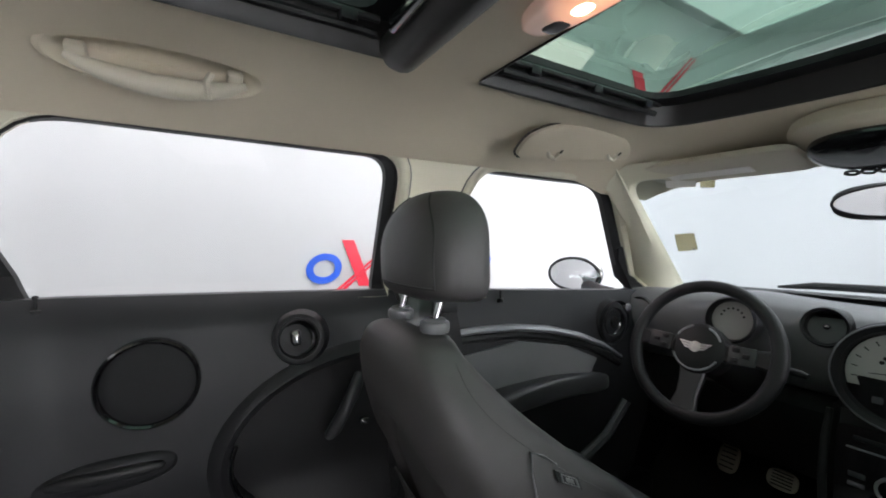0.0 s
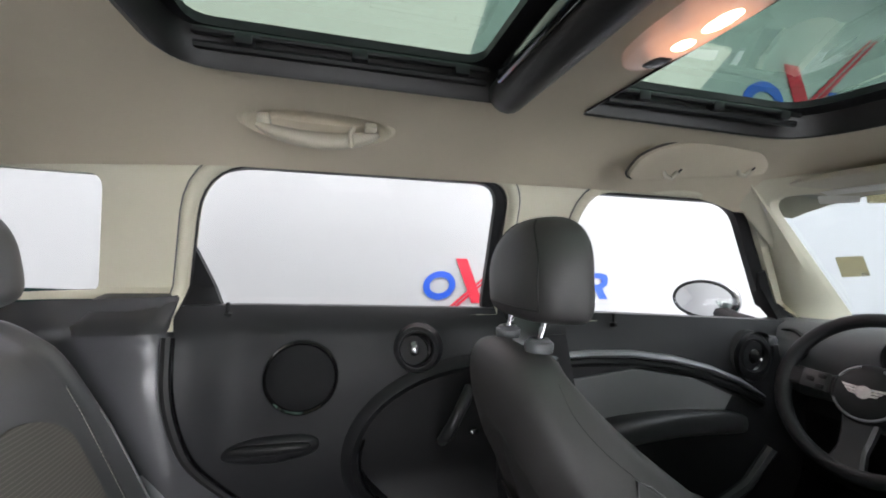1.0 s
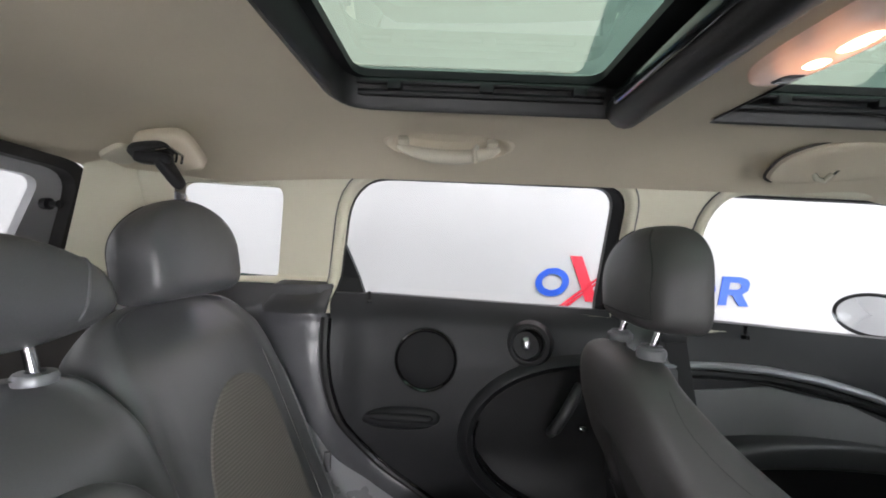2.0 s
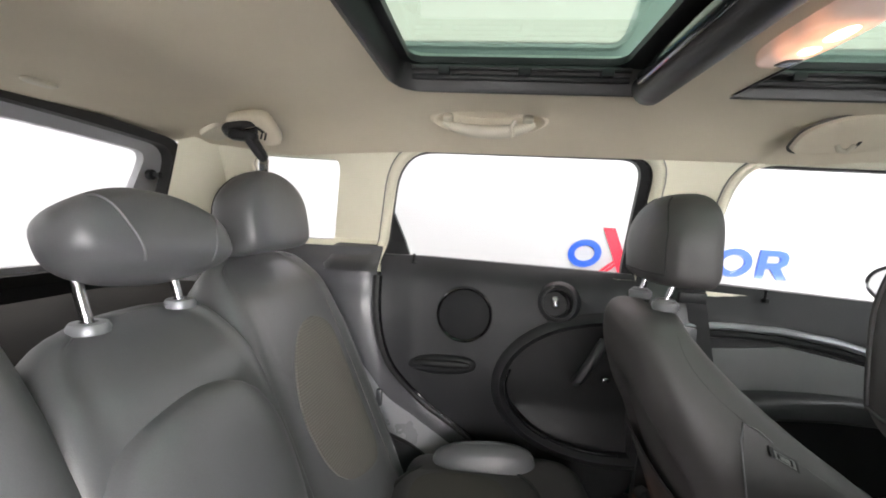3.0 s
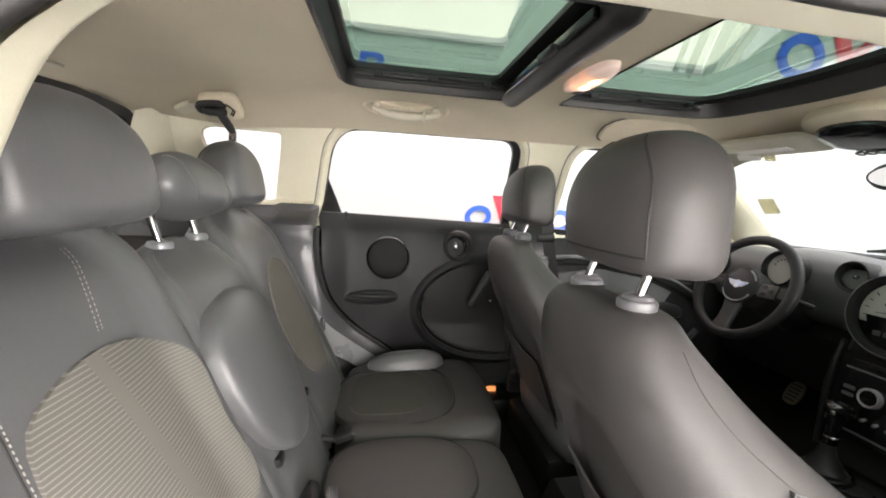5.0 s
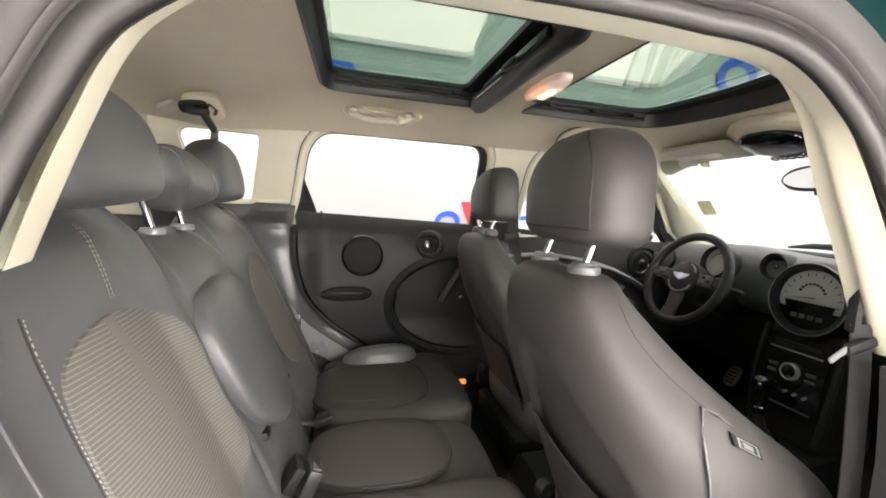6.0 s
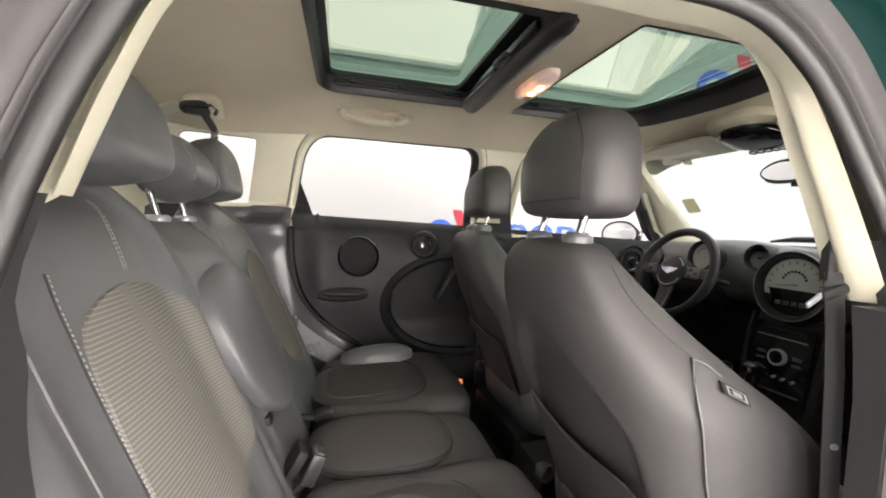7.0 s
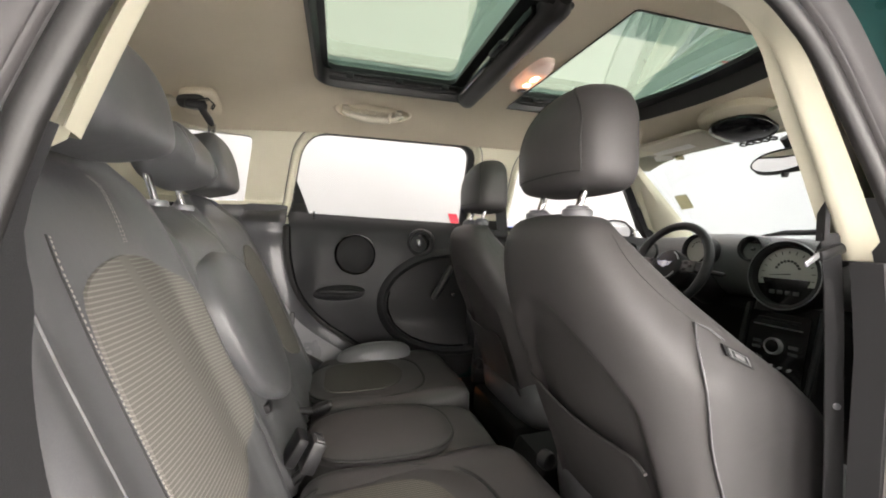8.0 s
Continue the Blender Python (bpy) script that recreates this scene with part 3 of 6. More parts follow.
part("sunshade_edge", bm, M_GLOSS, CAR, "glossy black sunshade pull rail")
bm = bmesh.new()
rbox(bm, (0.181, -0.09, 1.457), (0.016, 0.07, 0.012), 0.004)
part("sunshade_grip", bm, M_BLACK, CAR)

# ---- lower shell, floor pan, rear ----
bm = bmesh.new()
sheet(bm, [(-1.15, -0.78), (1.75, -0.70), (1.75, 0.70), (-1.15, 0.78)], [], lambda x, y, d: Vector((x, y, 0.30 - d + (0.10 * smooth((0.12 - abs(y)) / 0.06) if x > -0.1 else 0) + 0.2 * smooth((x - 1.35) / 0.3))), 0.02, 0.07)
part("floor_pan", bm, M_CARPET, CAR, "black carpeted car floor")
for s in (-1, 1):
    if s > 0:
        # swept trim from the rear pillar's foot down to the sill
        edge = path2([(-0.352, 1.120)] + [(x - 0.012, z) for x, z in DOOR_LOW[::-1]] + [(0.02, 0.50)])
        rows = []
        for i, p in enumerate(edge):
            t = (edge[min(i + 1, len(edge) - 1)] - edge[max(i - 1, 0)]).normalized()
            rear = Vector((t.y, -t.x))
            row = []
            for d, dep in ((0, 0.03), (0.002, 0.002), (0.008, -0.006), (0.02, -0.011), (0.035, -0.014), (0.05, -0.016), (0.07, -0.017), (0.09, -0.017), (0.11, -0.017), (0.13, -0.017), (0.15, -0.016), (0.18, -0.014), (0.25, -0.012), (0.45, -0.01), (0.62, -0.01)):
                q = p + rear * d
                y = side_y(q.x, min(q.y, 1.055)) + 0.05 * smooth((q.y - 1.05) / 0.065) + dep
                y -= 0.022 * smooth((q.y - 1.02) / 0.05) * smooth((q.x + 0.53) / 0.03) * smooth((-0.355 - q.x) / 0.02)
                row.append(Vector((q.x, y, q.y)))
            rows.append(row)
        part("quarter_panel_trim", bridge(bmesh.new(), rows, False, False), M_GREY, CAR, "glossy grey trim sweeping from pillar to sill", 80)
        # satin silver panel of the sill, set into that trim
        rows2 = [[v + Vector((0, -0.004, 0)) for v in row[5:10]] for row in rows if 0.54 < row[1].z < 0.80]
        rows2[0] = [v + (w - v) * 0.5 + Vector((0, 0, 0.02)) for v, w in zip(rows2[0], [rows2[0][2]] * 5)]
        sp = part("sill_panel", bridge(bmesh.new(), rows2, False, False), M_SILL, CAR, "satin silver sill panel", 80)
        part("edge", tube(bmesh.new(), [row[-1] for row in rows2], 0.006, 8), M_RUBBER, sp)
    else:
        bm = bmesh.new()
        sheet(bm, [(-0.98, 0.40), (-0.10, 0.46), (-0.22, 0.58), (-0.31, 0.68), (-0.36, 0.76), (-0.38, 0.82), (-0.386, 0.89), (-0.388, 0.95), (-0.394, 1.00), (-0.408, 1.045), (-0.43, 1.085), (-0.47, 1.112), (-0.98, 1.128)], [], lambda x, z, d: Vector((x, -(right_y(x, z) + d), z)), 0.02, 0.03)
        part("quarter_panel_trim", bm, M_GREY, CAR, "glossy grey quarter trim panel")
    bm = bmesh.new()
    sheet(bm, [(0.42, 0.40), (0.53, 0.40), (0.53, 1.006 if s < 0 else 1.10), (0.405, 1.006 if s < 0 else 1.10), (0.42, 0.90)], [], (lambda x, z, d: Vector((x, -(right_y(x, z) + d), z))) if s < 0 else on_side(1, -0.03), 0.03, 0.05)
    part("pillar_trim", bm, M_PILLAR, CAR, "grey lower centre pillar trim")
# pale lower cover on the right centre pillar
bm = bmesh.new()
sheet(bm, rounded([(0.424, 0.41), (0.526, 0.41), (0.526, 0.893), (0.424, 0.893)], 0.008, 3), [], lambda x, z, d: Vector((x, -(right_y(x, z) + 0.037 - d), z)), 0.006, 0.05)
part("pillar_cover", bm, M_TAUPE, CAR, "pale taupe lower cover of the centre pillar")
# dark moulded foot of the rear side pillar
bm = bmesh.new()
rows = []
for i in range(13):
    x = -0.515 + 0.163 * i / 12
    e = smooth(i / 2.0) * smooth((12 - i) / 1.5)
    rows.append([Vector((x, y - 0.006 * e + 0.02 * (1 - e), z + 0.002 * e)) for y, z in ((0.712, 1.121), (0.694, 1.115), (0.664, 1.101), (0.632, 1.082), (0.610, 1.066), (0.606, 1.050))])
bridge(bm, rows, False, False)
part("pillar_foot", bm, M_PILLAR, CAR, "dark moulded foot of the rear side pillar", 60)
# outer shell below the windows
bm = bmesh.new()
sheet(bm, rounded([(-1.12, 0.22), (1.70, 0.22), (1.70, 0.98), (1.30, 1.03), (-0.34, 1.075), (-1.12, 1.12)], 0.02, 2), [], lambda x, z, d: Vector((x, 0.815 - 0.05 * smooth((z - 0.8) / 0.3) - 0.05 * max(0, x - 0.6) - d, z)), 0.008, 0.12)
part("body_side", bm, M_PAINT, CAR, "dark green outer body side")
bm = bmesh.new()
sheet(bm, rounded([(0.50, 0.22), (1.70, 0.22), (1.70, 0.98), (1.30, 1.03), (0.50, 1.05)], 0.02, 2), [], lambda x, z, d: Vector((x, -(0.80 - 0.05 * smooth((z - 0.8) / 0.3) - 0.05 * max(0, x - 0.6) - d), z)), 0.008, 0.12)
part("body_side", bm, M_PAINT, CAR, "dark green front door outside")
for s in (-1, 1):
    bm = bmesh.new()
    rbox(bm, (0.15, s * 0.70, 0.30), (2.5, 0.17, 0.18), 0.03)
    part("door_sill", bm, M_DOOR, CAR, "dark door sill")
for s in (-1, 1):
    bm = bmesh.new()
    sheet(bm, [(1.16, 0.25), (1.74, 0.25), (1.74, 1.03), (1.30, 1.045), (1.22, 0.9)], [], lambda x, z, d: Vector((x, s * (0.672 + d), z)), 0.02, 0.08)
    part("kick_panel", bm, M_CARPET, CAR, "black footwell side panel")
# hatch frame with glass
def hatch(y, z, d):
    arch = 0.030 * max(0, 1 - (y / 0.5) ** 2) * clamp((z - 1.1) / 0.27, 0, 1.1)
    return Vector((-0.865 - 0.42 * (1.365 - z) - d - 0.05 * (1 - (y / 0.6) ** 2), y, z + arch))


HATCH = rounded([(-0.56, 1.02), (0.56, 1.02), (0.508, 1.374), (-0.508, 1.374)], 0.06, 5)
HATCH_IN = rounded([(-0.535, 1.045), (0.535, 1.045), (0.486, 1.354), (-0.486, 1.354)], 0.05, 5)
bm = bmesh.new()
sheet(bm, HATCH, [HATCH_IN], lambda y, z, d: hatch(y, z, d) + Vector((0.03, 0, 0)), 0.03, 0.05)
part("tailgate_seal", bm, M_RUBBER, CAR, "black tailgate seal")
bm = bmesh.new()
sheet(bm, inset2(HATCH_IN, -0.01), [rounded([(-0.44, 1.06), (0.44, 1.06), (0.445, 1.332), (-0.445, 1.332)], [0.05, 0.05, 0.03, 0.03], 5)], lambda y, z, d: hatch(y, z, d), 0.02, 0.04)
tg = part("tailgate_trim", bm, M_PALE, CAR, "pale grey tailgate trim")
bm = bmesh.new()
sheet(bm, inset2(HATCH_IN, -0.01), [], lambda y, z, d: hatch(y, z, d + 0.03), 0.0, 0.1)
part("pane", bm, M_CLEAR, tg, "rear window glass")
for s in (-1, 1):
    # cream rear pillars between the side trim and the tailgate
    rings = []
    for i in range(11):
        z = 1.06 + 0.35 * i / 10
        p = Vector((-0.79, s * ((side_y(-0.79, z) if s > 0 else right_y(-0.79, z)) - 0.006), z))
        q = hatch(s * (0.545 - 0.06 * (z - 1.06) / 0.3), min(z, 1.372), -0.034)
        m = (p + q) / 2 + Vector((0.012, -s * 0.012, 0))
        out = Vector((-0.02, s * 0.02, 0))
        rings.append([p, m, q, q + out, p + out])
    part("pillar_trim", bridge(bmesh.new(), rings), M_TRIM, CAR, "cream rear pillar trim")
for s in (-1, 1):
    bm = bmesh.new()
    lathe(bm, [(0.013, 0), (0.013, 0.012), (0.006, 0.016), (0.006, 0.03), (0.009, 0.034), (0.0, 0.036)], facing(hatch(s * 0.468, 1.282, -0.002), (1, 0, 0)), 16)
    part("ball_stud", bm, M_BLACK, tg)
# closed shell round the load space, below the tailgate and under the sides
bm = bmesh.new()
sheet(bm, [(-0.78, 0.28), (0.78, 0.28), (0.74, 1.03), (-0.74, 1.03)], [], lambda y, z, d: Vector((-1.05 - d, y, z)), 0.02, 0.1)
part("tailgate_lower", bm, M_DOOR, CAR, "dark lower tailgate trim")
for s in (-1, 1):
    bm = bmesh.new()
    sheet(bm, rounded([(-1.10, 0.25), (-0.42, 0.25), (-0.42, 1.09), (-0.55, 1.12), (-1.10, 1.14)], 0.01, 2), [], lambda x, z, d: Vector((x, s * (0.80 + 0.02 * smooth((z - 0.3) / 0.4) - d), z)), 0.01, 0.1)
    part("rear_quarter", bm, M_PAINT, CAR, "dark green outer rear quarter")
bm = bmesh.new()
rbox(bm, (-0.76, 0, 0.99), (0.42, 1.10, 0.02), 0.006)
part("parcel_shelf", bm, M_CARPET, CAR, "black parcel shelf behind the seats")

# windscreen
def screen(y, z, d=0.0):
    return Vector((1.115 + (1.39 - z) * 1.5 - 0.10 * (y / 0.6) ** 2 + d, y, z))


bm = bmesh.new()
sheet(bm, [(-0.66, 1.00), (0.66, 1.00), (0.54, 1.405), (-0.54, 1.405)], [], lambda y, z, d: screen(y, z, d), 0.0, 0.08)
ws = part("windscreen", bm, M_PRIV, CAR, "clear windscreen with faded stickers")
bm = bmesh.new()
sheet(bm, rounded([(-0.66, 1.0), (0.66, 1.0), (0.55, 1.42), (-0.55, 1.42)], 0.02, 3), [rounded([(-0.605, 1.02), (0.605, 1.02), (0.50, 1.385), (-0.50, 1.385)], 0.045, 5)], lambda y, z, d: screen(y, z, d - 0.035), 0.03, 0.05)
part("screen_surround", bm, M_TRIM, CAR, "cream trim round the windscreen")
# cream front pillars between the side trim and the windscreen
for s in (-1, 1):
    rings = []
    for i in range(15):
        z = 1.015 + 0.425 * i / 14
        x = 1.385 - 0.215 * (z - 1.015) / 0.285 if z < 1.30 else 1.17 - 0.14 * (z - 1.30) / 0.132
        p = Vector((x - 0.012, s * ((side_y(x, z) if s > 0 else right_y(x, z)) - 0.003), z))
        q = screen(s * (0.600 - 0.105 * (z - 1.02) / 0.365), z, -0.042)
        m = (p + q) / 2 + Vector((-0.022, -s * 0.018, 0))
        out = Vector((0.015, s * 0.025, 0))
        rings.append([p, (p + m) / 2 + Vector((-0.008, -s * 0.006, 0)), m, (q + m) / 2 + Vector((-0.008, -s * 0.006, 0)), q, q + out, p + out])
    part("pillar_trim", bridge(bmesh.new(), rings), M_TRIM, CAR, "cream front pillar trim")
for name, quad, mat in (("inspection_sticker", [(0.495, 1.239), (0.44, 1.243), (0.465, 1.191), (0.524, 1.184)], M_STICKER), ("inspection_sticker", [(0.332, 1.378), (0.301, 1.376), (0.315, 1.355), (0.347, 1.357)], M_STICKER), ("label_strip", [(0.413, 1.38), (0.344, 1.376), (0.355, 1.36), (0.423, 1.363)], M_LAMP)):
    bm = bmesh.new()
    sheet(bm, rounded(quad, 0.004, 2), [], lambda a, b, d: screen(a, b, -0.006 - d), 0.001, 0.03)
    part(name, bm, mat, ws, "yellowed paper sticker" if mat is M_STICKER else "pale printed strip")
# wiper and cowl at the foot of the windscreen
wiper = part("wiper", tube(bmesh.new(), [screen(y, z, 0.028) for y, z in ((0.34, 1.076), (0.25, 1.088), (0.05, 1.092), (-0.20, 1.092), (-0.45, 1.086))], [0.004, 0.011, 0.012, 0.011, 0.005], 8), M_BLACK, CAR, "black wiper at the foot of the windscreen")
part("wiper_arm", tube(bmesh.new(), [screen(y, z, 0.045) for y, z in ((-0.20, 1.100), (-0.40, 1.075), (-0.55, 1.055))], 0.007, 8), M_BLACK, wiper)
bm = bmesh.new()
bridge(bm, [[screen(-0.66 + 1.32 * i / 12, z, d) for i in range(13)] for z, d in ((1.060, 0.012), (1.064, 0.06), (1.055, 0.16), (1.02, 0.26))], False, False)
part("cowl", bm, M_BLACK, CAR, "black scuttle below the windscreen")
# side panes of the fixed quarters
for s in (-1, 1):
    bm = bmesh.new()
    sheet(bm, inset2(QUARTER, -0.012), [], on_side(s, 0.03), 0.0, 0.06)
    q = part("quarter_window", bm, M_CLEAR, CAR, "clear rear quarter glass")
    bm = bmesh.new()
    tube(bm, [on_side(s, 0.018)(p[0], p[1], 0) for p in fine(inset2(QUARTER, -0.004), 0.03)], 0.005, 6, True)
    part("seal", bm, M_RUBBER, q)

# ---- the open right rear doorway, from the trim outwards ----
DOORWAY = [(p.x, p.z) for p in DOOR_OUT[::3]] + [(0.455, 0.95), (0.438, 0.88), (0.431, 0.75), (0.425, 0.55), (0.40, 0.44), (0.33, 0.40), (0.10, 0.40), (-0.05, 0.45), (-0.20, 0.56), (-0.29, 0.66), (-0.34, 0.74), (-0.362, 0.81), (-0.374, 0.89), (-0.374, 0.95), (-0.364, 1.01)]
DOORWAY = [tuple(p) for p in path2(DOORWAY + [DOORWAY[0]], 0.02)[:-1]]


def door_y(x, z):
    """Depth of the doorway's rim, further out towards the sill."""
    return 0.640 + 0.024 * clamp((1.28 - z) / 0.28) + 0.035 * smooth((1.03 - z) / 0.25)


def band(name, mat, label, profile, loop=DOORWAY):
    """A strip round the doorway: profile of (outset, depth) steps."""
    bm = bmesh.new()
    loops = []
    for o, dep in profile:
        loops.append([Vector((q[0], -(door_y(p[0], p[1]) + dep), q[1])) for p, q in zip(loop, inset2(loop, -o))])
    bridge(bm, loops, True, False)
    return part(name, bm, mat, CAR, label, 60)


# dark lower return between the inner trim and the rim
low = [p for p in DOORWAY if p[1] < 1.085]
k = max(range(len(low)), key=lambda i: (Vector(low[i]) - Vector(low[i - 1])).length)
low = low[k:] + low[:k]
bm = bmesh.new()
def low_y(x, z):
    t = smooth((z - 0.95) / 0.08) if x < 0 else 0.0
    return (right_y(x, z) - 0.004) * (1 - t) + (door_y(x, z) - 0.012) * t


bridge(bm, [[Vector((x, -low_y(x, z), z)) for x, z in low], [Vector((x, -(door_y(x, z) + 0.004), z)) for x, z in low]], False, False)
part("sill_trim", bm, M_PILLAR, CAR, "dark plastic trim of the lower doorway")
band("door_seal", M_RUBBER, "thick soft black rubber door seal", [(0.000, -0.002), (-0.002, 0.003), (0.000, 0.008), (0.006, 0.011), (0.013, 0.011), (0.018, 0.008), (0.020, 0.004), (0.022, 0.006)])
band("jamb_lip", M_JAMB, "folded lip of the door jamb", [(0.0215, 0.005), (0.023, 0.010), (0.025, 0.011), (0.027, 0.008), (0.028, 0.009)])
band("door_jamb", M_JAMB, "satin grey door jamb", [(0.0275, 0.009), (0.031, 0.013), (0.038, 0.015), (0.047, 0.017), (0.053, 0.019)])
band("door_step", M_PAINT, "dark green painted door step", [(0.0525, 0.019), (0.057, 0.026), (0.061, 0.040), (0.064, 0.052), (0.070, 0.056)])
band("body_side", M_PAINT, "dark green painted door surround", [(0.069, 0.056), (0.077, 0.061), (0.095, 0.062), (0.12, 0.056), (0.145, 0.042)])
band("gutter_trim", M_GLOSS, "black roof gutter trim", [(0.143, 0.043), (0.148, 0.052), (0.158, 0.050), (0.165, 0.038), (0.168, 0.010)])
band("body_side", M_PAINT, "dark green outer body", [(0.167, 0.011), (0.20, 0.004), (0.26, -0.018)])

# ---- left doors ----
def pane_in(name, outline, s, parent, mat=M_CLEAR):
    bm = bmesh.new()
    sheet(bm, outline, [], on_side(s, 0.045), 0.0, 0.06)
    return part(name, bm, mat, parent, "clear door glass")


def oval(cx, cz, a, b, n=40, x_max=9.0):
    return [(min(x_max, cx + a * math.cos(2 * math.pi * k / n)), cz + b * math.sin(2 * math.pi * k / n)) for k in range(n)]


def round_speaker(door, x, z, r):
    y = side_y(x, z)
    m = facing((x, y - 0.013, z), (0.0, -1, 0.05))
    p = part("speaker", lathe(bmesh.new(), [(0, 0.0015), (r * 0.6, 0.0015), (r * 0.9, 0.0005), (r, -0.004)], m, 40), M_MESH, door, "round black speaker cover")
    part("ring", lathe(bmesh.new(), [(r * 0.93, -0.01), (r * 0.945, 0.007), (r, 0.010), (r * 1.05, 0.006), (r * 1.07, -0.01)], m, 40), M_GLOSS, p, "glossy black speaker ring")


def tweeter(door, x, z, r, turn, tall=1.0):
    y = side_y(x, z)
    m = facing((x, y - 0.01, z), turn) @ Matrix.Diagonal((1, 1, tall, 1))
    p = part("tweeter_housing", lathe(bmesh.new(), [(r * 1.75, -0.030), (r * 1.62, 0.002), (r * 1.42, 0.016), (r * 1.18, 0.019), (r * 1.06, 0.010), (r * 1.0, -0.012), (0, -0.014)], m, 32), M_DOOR, door, "bulging round door pull housing")
    part("ring", lathe(bmesh.new(), [(r * 1.06, 0.006), (r * 1.12, 0.021), (r * 1.2, 0.021), (r * 1.24, 0.01)], m, 32), M_DOOR, p)
    part("bowl", lathe(bmesh.new(), [(0, -0.010), (r * 0.4, -0.009), (r * 0.8, -0.004), (r * 0.99, 0.004)], m, 24), M_GLOSS, p, "glossy dark bowl")
    bm = bmesh.new()
    superq(bm, m @ Matrix.Translation((-r * 0.2, 0, -0.001)), r * 0.36, r * 0.52, 0.010, 0.8, 0.7, 16, 8, lambda q: q + Vector((0.002 * math.sin(q.y * 400), 0, 0)))
    part("lever", bm, M_CHROME, p, "small chrome lever")
    if tall < 1:
        bm = bmesh.new()
        superq(bm, m, r * 0.62, r * 0.62, 0.02, 1.0, 1.0, 24, 12)
        part("dome", bm, M_CHROME, p, "polished chrome dome")


def lock_pin(door, x, z=1.09):
    y = side_y(x, z) - 0.024
    part("lock_pin", lathe(bmesh.new(), [(0.009, -0.022), (0.009, -0.012), (0.0035, -0.010), (0.0035, 0.006), (0.005, 0.009), (0.004, 0.013), (0, 0.014)], Matrix.Translation((x, y, z)), 12), M_BLACK, door)


rear_door = thing("rear_door", (0.03, 0.72, 0.42), "closed dark grey rear car door with round speaker and oval pocket", "car door")
POCKET = oval(0.335, 0.745, 0.318, 0.212, 48, 0.425)
PANEL = [(x, z) for x, z in DOOR_LOW] + [(-0.346, 1.074), (-0.342, 1.098), (0.405, 1.082), (0.44, 1.06), (0.45, 0.55), (0.40, 0.44), (0.30, 0.40), (0.10, 0.43)]
bm = bmesh.new()
sheet(bm, PANEL, [POCKET], on_side(1, -0.010), 0.03, 0.026)
panel = part("door_panel", bm, M_DOOR, rear_door, "grained anthracite door panel")
bm = bmesh.new()
rings = []
for ins, dep in ((-0.022, -0.006), (-0.012, -0.020), (0.004, -0.026), (0.018, -0.014), (0.022, 0.05)):
    rings.append([Vector((p[0], side_y(p[0], p[1]) + dep, p[1])) for p in inset2(POCKET, ins)])
bridge(bm, rings, True, False)
part("pocket_rim", bm, M_DOOR, panel, "rounded rim of the oval pocket")
bm = bmesh.new()
tube(bm, [Vector((p[0], side_y(p[0], p[1]) - 0.012, p[1])) for p in inset2(POCKET, 0.024) if p[0] < 0.40 and p[1] < 0.80], 0.0035, 6)
part("pocket_piping", bm, M_GLOSS, panel)
bm = bmesh.new()
sheet(bm, inset2(POCKET, -0.01), [], lambda x, z, d: Vector((x, side_y(x, z) + 0.05 - 0.035 * smooth((0.66 - z) / 0.1), z)), 0.0, 0.04)
part("pocket_back", bm, M_BLACK, panel, "dark pocket lining")
# pull handle and opener in the pocket
bm = bmesh.new()
tube(bm, [(0.238, 0.672, 0.765), (0.242, 0.648, 0.785), (0.262, 0.64, 0.825), (0.288, 0.645, 0.872), (0.305, 0.665, 0.895)], [0.012, 0.015, 0.014, 0.015, 0.012], 10)
part("door_handle", bm, M_PILLAR, rear_door, "dark slanting pull handle")
bm = bmesh.new()
superq(bm, Matrix.Translation((0.325, 0.685, 0.775)), 0.012, 0.008, 0.009, 0.7, 0.6, 16, 8)
part("door_opener", bm, M_CHROME, rear_door, "small chrome door opener")
round_speaker(rear_door, -0.092, 0.94, 0.077)
tweeter(rear_door, 0.171, 0.993, 0.037, (-0.25, -1, 0.12))
lock_pin(rear_door, -0.255)
# ash pocket scoop below the speaker
bm = bmesh.new()
def scoop(q):
    return Vector((q.x, q.y, q.z * (0.55 + 0.45 * smooth((q.x + 0.13) / 0.12)) + 0.004 * q.x / 0.1))
superq(bm, Matrix.Translation((-0.155, side_y(-0.15, 0.785) - 0.004, 0.786)), 0.108, 0.022, 0.030, 0.75, 0.8, 28, 12, scoop)
part("armrest_scoop", bm, M_DOOR, rear_door, "long rounded scoop")
bm = bmesh.new()
superq(bm, Matrix.Translation((-0.15, side_y(-0.15, 0.785) - 0.022, 0.792)), 0.085, 0.012, 0.012, 0.7, 0.8, 24, 8)
part("scoop_hollow", bm, M_BLACK, rear_door)
# cream padded frame round the opening
def surround(door, outline, skip):
    rows = []
    loop = [p for p in fine(outline, 0.02)]
    for o, dep in ((0.001, 0.014), (-0.003, -0.004), (-0.010, -0.011), (-0.020, -0.011), (-0.027, -0.004), (-0.029, 0.004)):
        rows.append([on_side(1, dep)(q[0], q[1], 0) for p, q in zip(loop, inset2(loop, o)) if not skip(p)])
    part("window_surround", bridge(bmesh.new(), rows, False, False), M_TRIM, door, "cream padded window surround", 70)
    part("groove", tube(bmesh.new(), [p + Vector((0, -0.005, 0)) for p in rows[-1]], 0.0022, 6), M_SEAT, door)


def turned(outline, x):
    """The outline begun at its lower edge past x, so that the open side is its start."""
    k = min(range(len(outline)), key=lambda i: outline[i][1] + abs(outline[i][0] - x))
    return list(outline[k:]) + list(outline[:k])


surround(rear_door, turned(REAR_OPEN, 0.388), lambda p: p[1] < 1.095)
